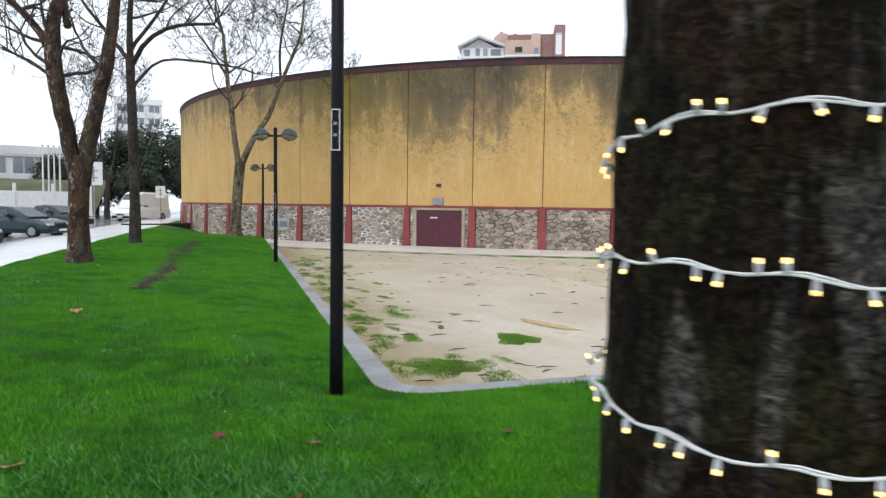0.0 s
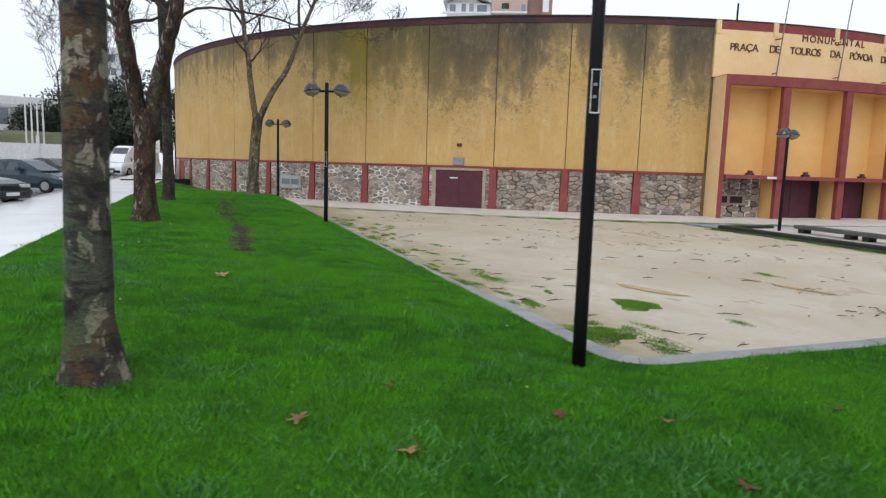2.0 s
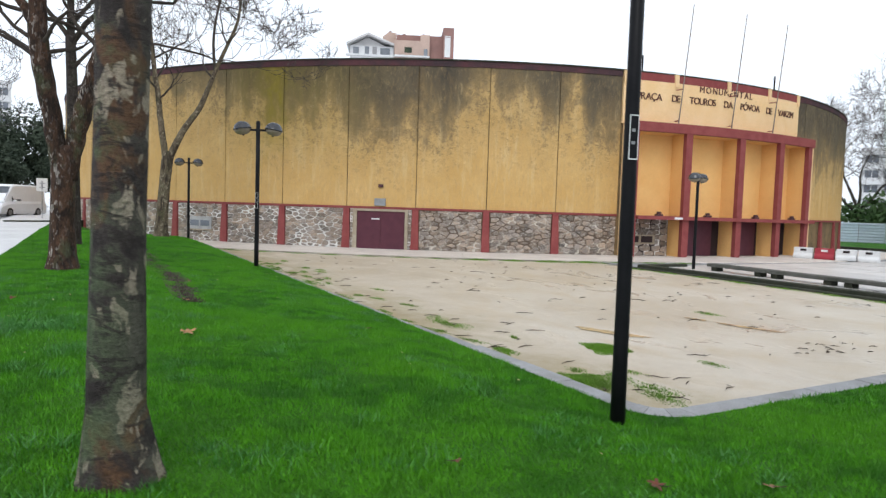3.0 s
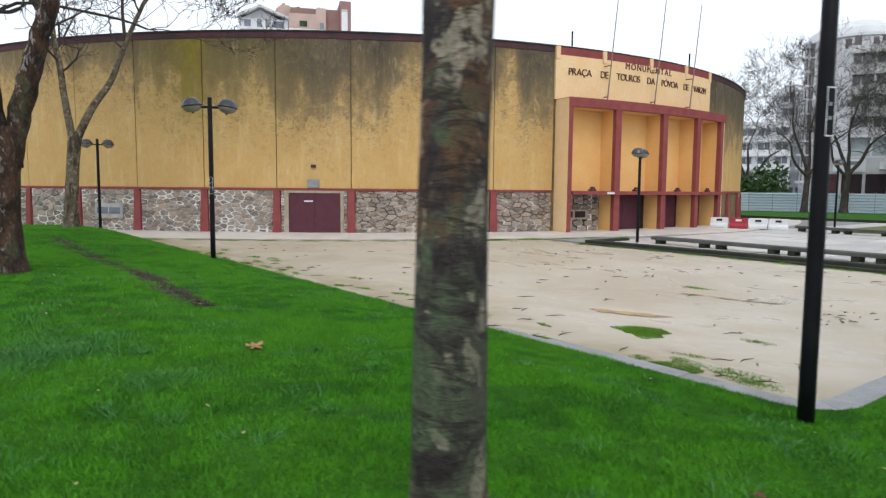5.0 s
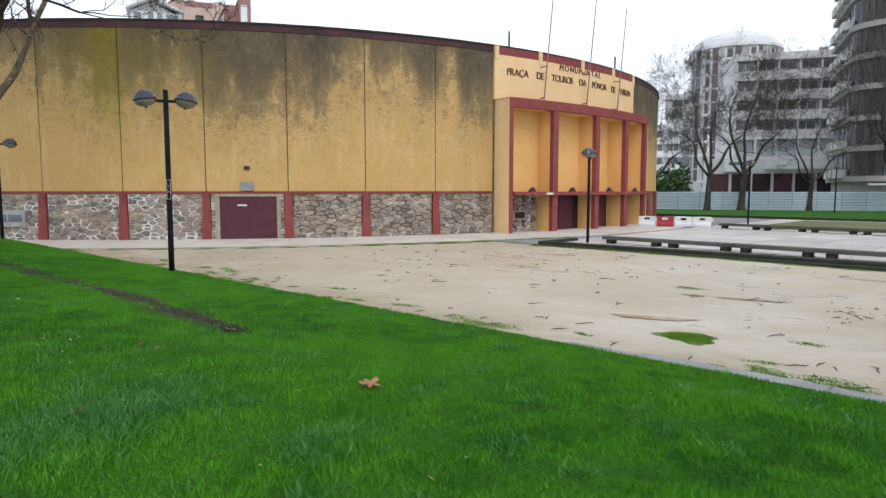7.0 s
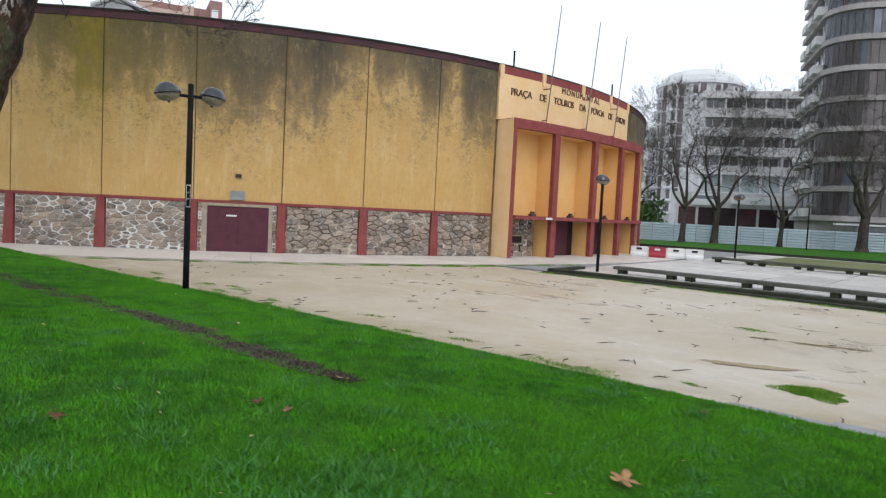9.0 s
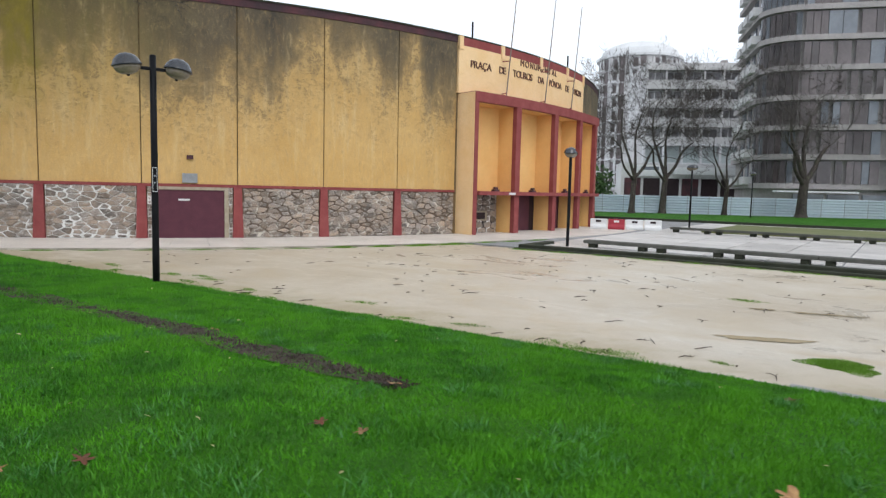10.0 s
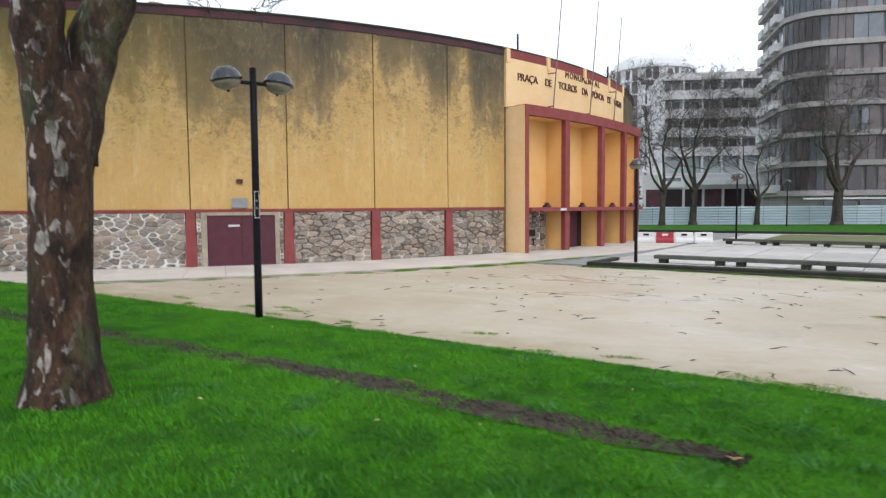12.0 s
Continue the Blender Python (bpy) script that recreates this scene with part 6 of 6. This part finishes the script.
sedan(-9.74, 35.03, 0.45, -24, M["car_blue"], "dark teal sedan on the wet road")
sedan(-11.2, 48.3, 0.45, -35, M["car_black"], "small dark hatchback farther along the wet road")
sedan(-10.1, 26.8, 0.45, -30, M["car_black"], "dark hatchback waiting on the wet road")
vehicle("van", -8.5, 66.0, 0.45, 240, 5.6, 2.0,
        [(-2.8, 1.2), (-2.7, 1.25), (0.5, 1.25), (1.9, 1.2), (2.5, 1.0), (2.8, 0.75)],
        [(-2.78, 2.4), (-2.6, 2.55), (0.8, 2.58), (1.2, 2.45), (2.2, 1.2)], M["car_white"], "white high-roof delivery van parked by the road", wheel=0.36, van=True)


# ---- road signs, low steps ----
def sign(x, y, z, w, h, top, rz, label):
    s = thing("road_sign", (x, y, z), label, "road sign", rz=rz)
    part("pole", tube(bmesh.new(), [(0, 0.05, -0.1), (0, 0.05, top)], [0.035, 0.035], 8), M["steel"], s)
    b = part("board", boxed(-w / 2, w / 2, -0.02, 0.02, top - h, top, bevel=0.01), M["white"], s)
    part("mark", boxed(-0.05, 0.05, -0.026, -0.021, top - h * 0.85, top - h * 0.2), M["grey_box"], b)
    for f in (0.36, 0.66):
        part("mark", boxed(-w * 0.25, w * 0.25, -0.0265, -0.0215, top - h * (f + 0.05), top - h * f), M["grey_box"], b)


sign(-7.85, 41.8, 0.55, 0.92, 1.3, 3.82, 5, "white direction board on a steel pole")
sign(-6.05, 58.0, 0.45, 0.7, 0.95, 3.0, 5, "small white road sign beyond the lawn")
for i in range(3):
    bm = bmesh.new()
    pts = [(-7.6 + i * 0.5 + 4.5 * q + 0.0, 49.0 + i * 1.0 + 3.5 * q * q, 0.5 - 0.12 * i) for q in steps(0, 1, 8)]
    for a, b in zip(pts, pts[1:]):
        va = [bm.verts.new(p) for p in ((a[0], a[1], a[2] - 0.5), (b[0], b[1], b[2] - 0.5), (b[0], b[1], b[2] + 0.16), (a[0], a[1], a[2] + 0.16))]
        vb = [bm.verts.new((v.co.x, v.co.y + 0.3, v.co.z)) for v in va]
        for k in range(4):
            bm.faces.new((va[k], va[(k + 1) % 4], vb[(k + 1) % 4], vb[k]))
        bm.faces.new(va)
        bm.faces.new(list(reversed(vb)))
    tagged(part("low_step_wall", bm, M["mossy"]), "dark curved low step beside the bullring", "step")

# ---- things lying about ----
M["pale_leaf"] = surface("pale_scrap", (0.55, 0.52, 0.30), (0.45, 0.40, 0.2), 20, 60, 0.7, relief=0.0, vary=0.2)
DIRT = [(-1.75, 29.2), (-1.75, 24.0), (-1.70, 19.6), (-1.60, 16.5), (-1.66, 15.0), (-1.72, 13.1)]


def dirt_x(y):
    for (xa, ya), (xb, yb) in zip(DIRT, DIRT[1:]):
        if yb <= y <= ya:
            return xa + (xb - xa) * (ya - y) / (ya - yb)
    return None


def bare(x, y):
    """How bare the trodden strip is at a place."""
    c = dirt_x(y)
    if c is None:
        return 0.0
    w = (0.20 + 0.10 * noise.noise((0.3, y * 0.8, 2))) * (1.0 if y < 18 else 0.62) * smooth01((y - 13.0) / 0.7)
    return smooth01(1.6 - abs(x - c + 0.07 * noise.noise((y * 1.5, 0, 0))) / max(w, 0.01))


bm = bmesh.new()
prev = None
for i in range(162):
    y = 13.1 + i * 0.099
    c = dirt_x(y)
    f = 0.25 + 0.75 * smooth01((y - 13.05) / 0.9)
    row = [bm.verts.new((c + o * f, y, lawn_z(c + o * f, y) + 0.012 + 0.012 * noise.noise((c * 9 + o * 9, y * 9, 1)))) for o in (-0.28, -0.17, -0.06, 0.06, 0.17, 0.28)]
    if prev:
        for k in range(5):
            bm.faces.new((prev[k], prev[k + 1], row[k + 1], row[k]))
    prev = row
strip_o = part("bare_strip", bm, M["soil"], None, smooth=True)
tagged(strip_o, "narrow trodden strip of bare soil in the lawn", "soil", kind="structure")


verts, faces = [], []
rng = random.Random(33)
for i in range(1500):
    y = 13.1 + 16 * rng.random() ** 1.7
    x = dirt_x(y) + rng.gauss(0, 0.10)
    r = rng.uniform(0.006, 0.022)
    z = lawn_z(x, y) + 0.012
    k = len(verts)
    a = rng.uniform(0, 6.28)
    verts += [(x + r * math.cos(a + q * 2.09), y + r * math.sin(a + q * 2.09), z - 0.004) for q in range(3)] + [(x + rng.uniform(-0.3, 0.3) * r, y + rng.uniform(-0.3, 0.3) * r, z + r * rng.uniform(0.7, 1.3))]
    faces += [(k, k + 1, k + 3), (k + 1, k + 2, k + 3), (k + 2, k, k + 3)]
me = bpy.data.meshes.new("clod")
me.from_pydata(verts, [], faces)
me.materials.append(M["soil"])
tagged(new("clod", me), "small clods of dark soil on the bare strip", "soil", kind="stuff")


def lobed_leaf(size, rng, mat, x, y, z, label):
    """A curled five-lobed plane leaf with a stalk."""
    bm = bmesh.new()
    c = bm.verts.new((0, 0, 0.012))
    n = 30
    rim = []
    for k in range(n):
        a = 2 * math.pi * k / n
        r = size * 0.5 * (0.30 + 0.70 * abs(math.cos(2.5 * (a - math.pi / 2))) ** 1.3) * (0.75 if -2.2 < a - 2 * math.pi * (a > math.pi) < -0.9 else 1.0) * rng.uniform(0.78, 1.14)
        rim.append(bm.verts.new((r * math.cos(a), r * math.sin(a), 0.012 + 0.25 * size * (r / size) ** 2 * (0.7 + math.sin(3 * a + size * 40)))))
    for k in range(n):
        bm.faces.new((c, rim[k], rim[(k + 1) % n]))
    me = mesh_of(bm, "fallen_leaf", mat)
    ob = new("fallen_leaf", me)
    ob.matrix_basis = pose(x, y, z, rng.uniform(-14, 14), rng.uniform(-14, 14), rng.uniform(0, 360))
    stalk = part("stalk", tube(bmesh.new(), [(0, -size * 0.1, 0.012), (0.01, -size * 0.45, 0.02), (0.03, -size * 0.7, 0.03)], [0.003, 0.0025, 0.002], 5), M["twig"], ob)
    return tagged(ob, label, "leaf", "fallen leaves")


rng = random.Random(21)
for x, y, s, kind in ((-1.85, 4.95, 0.15, "dry"), (-1.31, 4.41, 0.18, "dry"), (-0.14, 4.80, 0.13, "red"), (0.48, 4.46, 0.12, "dry"), (-2.18, 10.22, 0.23, "dry"),
                      (0.25, 10.53, 0.13, "red"), (-2.99, 12.82, 0.12, "red"), (-2.95, 12.5, 0.12, "dry"), (-4.2, 13.4, 0.14, "red"), (-4.17, 10.98, 0.13, "red"), (-1.43, 16.06, 0.12, "dry"),
                      (1.87, 4.37, 0.12, "red"), (-4.55, 13.56, 0.10, "dry"), (-1.85, 13.15, 0.14, "dry"), (-1.1, 5.6, 0.10, "red"), (0.3, 3.6, 0.16, "red")):
    lobed_leaf(s, rng, M["dry_leaf"] if kind == "dry" else M["red_leaf"], x, y, lawn_z(x, y) + (0.035 if kind == "dry" else 0.022), "dry orange-brown fallen leaf on the lawn" if kind == "dry" else "small red-brown fallen leaf on the lawn")

# tiny pale scraps in the grass
for i in range(46):
    x, y = rng.uniform(-4.6, 1.0), rng.uniform(4.5, 20)
    bm = bmesh.new()
    a, b = rng.uniform(0.012, 0.03), rng.uniform(0.008, 0.018)
    q = [bm.verts.new(p) for p in ((-a, 0, 0), (0, -b, 0.004), (a, 0, 0.002), (0, b, 0.006))]
    bm.faces.new(q)
    bmesh.ops.solidify(bm, geom=list(bm.faces), thickness=0.002)
    ob = tagged(new("leaf_scrap", mesh_of(bm, "leaf_scrap", M["pale_leaf"])), "tiny pale leaf scrap in the grass", "leaf", "leaf scraps")
    ob.matrix_basis = pose(x, y, lawn_z(x, y) + 0.034, rng.uniform(-25, 25), rng.uniform(-25, 25), rng.uniform(0, 360))

# twigs on the sand
for i in range(204):
    if i < 15:
        x, y = ((6.55, 12.74), (4.34, 12.97), (4.18, 8.42), (3.37, 7.76), (3.32, 9.84), (5.41, 14.0), (6.2, 17.5), (8.2, 23.8), (3.3, 22.4), (8.6, 12.0), (9.1, 10.9), (4.4, 12.2), (5.7, 9.4), (3.9, 8.6), (7.5, 15.5), (10.5, 13.5))[i]
    else:
        x, y = rng.uniform(2.2, 16.5), rng.uniform(7.6, 30)
        if i > 170:
            x, y = rng.uniform(4.5, 16.3), rng.uniform(7.4, 21)
        elif i > 150:
            x, y = rng.gauss(8.4, 0.8), rng.gauss(8.95, 0.25)
        elif i > 110:
            x, y = 2.0 + abs(rng.gauss(0, 0.8)), rng.uniform(8, 24)
        if math.hypot(x - CX, y - CY) < 39.6:
            continue
    L = (rng.uniform(0.06, 0.16) if 150 < i < 171 or rng.random() < 0.55 else rng.uniform(0.15, 0.38)) if i > 14 else rng.uniform(0.25, 0.50)
    bm = bmesh.new()
    a = rng.uniform(-0.5, 0.5)
    c = rng.uniform(-0.5, 0.5)
    pts = [(-L / 2, L * 0.3 * c, 0.006), (-L * 0.15, L * 0.25 * a, 0.018), (L * 0.2, -L * 0.12 * c, 0.014), (L / 2, L * 0.5 * a, 0.010)]
    tube(bm, pts, [0.004, 0.009, 0.006, 0.002], 5)
    ob = tagged(new("twig", mesh_of(bm, "twig", M["twig"])), "dark wet fallen twig on the sand", "twig", "twigs on the sand")
    ob.matrix_basis = pose(x, y, sand_z(x, y) + 0.006, 0, 0, rng.uniform(-60, 30))
    if i % 3 == 0:
        part("side_shoot", tube(bmesh.new(), [(L * 0.1, 0.01, 0.012), (L * 0.25, 0.07, 0.02), (L * 0.3, 0.13, 0.014)], [0.006, 0.005, 0.003], 5), M["twig"], ob)


def puddle(x, y, long, wide, rz, seed, label):
    """A flat sheet of water with an uneven shore."""
    bm = bmesh.new()
    shore = []
    for k in range(48):
        a = 2 * math.pi * k / 48
        r = 1 + 0.5 * noise.noise((math.cos(a) * 1.9, math.sin(a) * 1.9, seed)) + 0.22 * noise.noise((math.cos(a) * 6, math.sin(a) * 6, seed))
        shore.append(bm.verts.new((long * r * math.cos(a), wide * r * math.sin(a) + wide * 0.4 * math.cos(a) ** 2, 0)))
    bm.faces.new(shore)
    ob = new("puddle", mesh_of(bm, "puddle", M["water"]))
    ob.matrix_basis = pose(x, y, sand_z(x, y) + 0.012, 0, 0, rz)
    tagged(ob, label, "puddle", kind="structure")


puddle(5.70, 11.60, 0.76, 0.17, -68, 4, "shallow brown puddle on the sand")
puddle(8.96, 10.98, 0.68, 0.09, -75, 9, "narrow puddle in a rut of the sand")
puddle(8.73, 12.10, 0.27, 0.07, -73, 13, "small narrow puddle on the sand")


# ---- grass ----
def blades(name, spots, width, height, label, lean=1.0, mat="blade"):
    """Upright blades of one triangle each at (x, y, z, scale)."""
    n = len(spots)
    s = np.asarray(spots)
    rg = np.random.default_rng(17 + n)
    a = rg.uniform(0, 2 * np.pi, n)
    h = height * s[:, 3] * rg.uniform(0.55, 1.25, n)
    w = width * rg.uniform(0.7, 1.3, n)
    la, ll = rg.uniform(0, 2 * np.pi, n), rg.uniform(0, lean, n) * h
    co = np.empty((n, 3, 3))
    co[:, 0] = s[:, :3] + np.stack([w * np.cos(a), w * np.sin(a), np.full(n, -0.01)], 1)
    co[:, 1] = s[:, :3] - np.stack([w * np.cos(a), w * np.sin(a), np.full(n, 0.01)], 1)
    co[:, 2] = s[:, :3] + np.stack([ll * np.cos(la), ll * np.sin(la), h], 1)
    me = bpy.data.meshes.new(name)
    me.vertices.add(n * 3)
    me.vertices.foreach_set("co", co.reshape(-1))
    me.loops.add(n * 3)
    me.loops.foreach_set("vertex_index", np.arange(n * 3, dtype=np.int32))
    me.polygons.add(n)
    me.polygons.foreach_set("loop_start", np.arange(0, n * 3, 3, dtype=np.int32))
    me.update(calc_edges=True)
    me.materials.append(M[mat])
    return tagged(new(name, me), label, "grass", kind="stuff")


def lawn_grid(x0, x1, y0, y1, step):
    return {(i, j): lawn_z(x0 + i * step, y0 + j * step) for i in range(int((x1 - x0) / step) + 2) for j in range(int((y1 - y0) / step) + 2)}


def scatter(x0, x1, y0, y1, count, seed, skip):
    rg = np.random.default_rng(seed)
    g = lawn_grid(x0, x1, y0, y1, 0.25)
    xs, ys = rg.uniform(x0, x1, count), rg.uniform(y0, y1, count)
    sc = rg.uniform(0, 1, count)
    ni, nj = int((x1 - x0) / 0.25) + 2, int((y1 - y0) / 0.25) + 2
    arr = np.array([[g[i, j] for j in range(nj)] for i in range(ni)])
    cl = np.array([[noise.noise(((x0 + i * 0.25) * 1.7, (y0 + j * 0.25) * 1.7, 5)) for j in range(nj)] for i in range(ni)])
    fi, fj = (xs - x0) / 0.25, (ys - y0) / 0.25
    i, j = fi.astype(int), fj.astype(int)
    u, v = fi - i, fj - j

    def bil(t):
        return t[i, j] * (1 - u) * (1 - v) + t[i + 1, j] * u * (1 - v) + t[i, j + 1] * (1 - u) * v + t[i + 1, j + 1] * u * v
    z, clump = bil(arr), bil(cl)
    size = 0.80 + 0.85 * clump + 0.25 * (sc - 0.5)
    keep = skip(xs, ys, sc)
    return np.stack([xs, ys, z, np.clip(size, 0.4, 1.5)], 1)[keep]


def on_lawn(xs, ys, sc):
    ok = (xs < KX - 0.01) | (ys < KY - 0.01) | ((xs < KX + KR) & (ys < KY + KR) & (np.hypot(xs - KX - KR, ys - KY - KR) > KR + 0.01))
    c = np.interp(ys, [p[1] for p in reversed(DIRT)], [p[0] for p in reversed(DIRT)])
    near = (ys > 13.2) & (ys < 29) & (np.abs(xs - c) < 0.155 + 0.07 * np.sin(ys * 3.1) + 0.05 * np.sin(ys * 11) + 0.04 * np.sin(ys * 29) - 0.07 * (ys > 18)) & (sc > 0.16 + 0.42 * (ys > 18.5))
    return ok & ~near


blades("grass", scatter(-5.1, 3.2, 2.2, 12.5, 560000, 1, on_lawn), 0.0045, 0.040, "short dense bright green grass on the lawn")
blades("grass", scatter(-5.1, 1.62, 12.5, 22.0, 260000, 2, on_lawn), 0.006, 0.040, "short dense bright green grass on the bank")
blades("grass", scatter(-5.1, 1.62, 22.0, 42.0, 130000, 3, on_lawn), 0.010, 0.05, "short green grass farther along the bank")
blades("grass", scatter(-5.1, 12.0, -6.0, 2.2, 200000, 5, on_lawn), 0.009, 0.046, "short green grass behind the start of the walk")
blades("grass", scatter(12.0, 24.0, -6.0, 6.8, 120000, 6, on_lawn), 0.012, 0.05, "short green grass beside the court")
blades("grass", scatter(3.2, 12.0, 2.2, 6.95, 110000, 4, on_lawn), 0.0065, 0.046, "short green grass south of the sand court")

# coarser tussocks that stand out of the mown grass
rg = np.random.default_rng(44)
spots = []
for i in range(230):
    x, y = rg.uniform(-5.0, 1.2), 2.6 + 15.0 * rg.random() ** 1.4
    if bare(x, y) > 0.1:
        continue
    m = int(rg.integers(60, 190))
    r = rg.uniform(0.06, 0.20)
    ox, oy = rg.normal(0, r, m), rg.normal(0, r * 0.7, m)
    for u, v in zip(ox, oy):
        if x + u < KX - 0.05:
            spots.append((x + u, y + v, lawn_z(x + u, y + v), float(np.clip(1.2 - 0.35 * math.hypot(u, v) / r, 0.5, 1.2))))
for x, y, rx, ry, m in ((-4.0, 10.8, 0.38, 0.26, 5200), (-4.4, 10.6, 0.25, 0.2, 1800), (-3.23, 9.37, 0.22, 0.12, 900), (-3.38, 11.3, 0.2, 0.12, 700), (-0.9, 4.3, 0.5, 0.2, 1800), (0.1, 3.9, 0.4, 0.2, 1400)):
    for u, v in zip(rg.normal(0, rx, m), rg.normal(0, ry, m)):
        spots.append((x + u, y + v, lawn_z(x + u, y + v), 0.95))
blades("grass", spots, 0.0050, 0.066, "coarser tussocks of darker grass on the lawn", lean=1.9, mat="tussock")


def patch(x, y, rx, ry, rz, n, seed, height, label):
    rg = np.random.default_rng(seed)
    a, r = rg.uniform(0, 2 * np.pi, n), rg.uniform(0, 1, n) ** 0.62
    r = r * (1 + 0.25 * np.sin(3 * a + seed) + 0.12 * np.sin(7 * a))
    px, py = rx * r * np.cos(a), ry * r * np.sin(a)
    c, s = math.cos(radians(rz)), math.sin(radians(rz))
    X, Y = x + c * px - s * py, y + s * px + c * py
    z = np.array([sand_z(p, q) for p, q in zip(X, Y)])
    return blades("grass_tuft", np.stack([X, Y, z, np.clip(1.25 - 0.8 * r, 0.35, 1.3)], 1), 0.006, height, label, lean=1.3, mat="tuft")


patch(2.78, 8.82, 0.60, 0.52, -10, 9500, 1, 0.038, "patch of grass growing in the sand by the kerb")
patch(4.58, 10.42, 0.36, 0.46, -12, 6500, 2, 0.06, "round tuft of grass in the sand")
for i, (x, y, r, n) in enumerate(((3.2, 7.85, 0.30, 700), (2.35, 12.9, 0.45, 1500), (2.84, 10.95, 0.24, 1100), (3.1, 13.6, 0.25, 500), (2.25, 14.8, 0.4, 1300), (2.3, 17.5, 0.5, 1500), (2.4, 20.5, 0.55, 1500), (3.4, 8.2, 0.35, 900), (5.4, 8.9, 0.2, 300), (9.7, 12.6, 0.3, 500), (2.3, 24.5, 0.7, 1600))):
    patch(x, y, r * 0.7, r * 1.5, 0, n, 40 + i, 0.035, "thin moss and grass on the sand")
rng = random.Random(91)
for i in range(60):
    y = 8.4 + 19 * rng.random() ** 1.3
    r = rng.uniform(0.5, 1.0)
    patch(2.0 + rng.random() ** 2.2 * 1.9, y, r * rng.uniform(0.12, 0.26), r * rng.uniform(0.2, 0.6), rng.uniform(-20, 20), int(330 * r), 200 + i, 0.04, "thin moss and grass on the sand")
for i in range(9):
    patch(16.55, 9.0 + i * 1.6, 0.22, 0.8, 0, 700, 60 + i, 0.05, "weeds along the plinth")
for i in range(14):
    a = radians(-134 + i * 2.4)
    patch(CX + 39.2 * math.cos(a), CY + 39.2 * math.sin(a), 0.9 if i > 8 else 0.6, 0.26 if i > 8 else 0.14, math.degrees(a) + 90, 2200 if i > 6 else 700, 80 + i, 0.07 if i > 6 else 0.045, "weeds along the pavement edge")
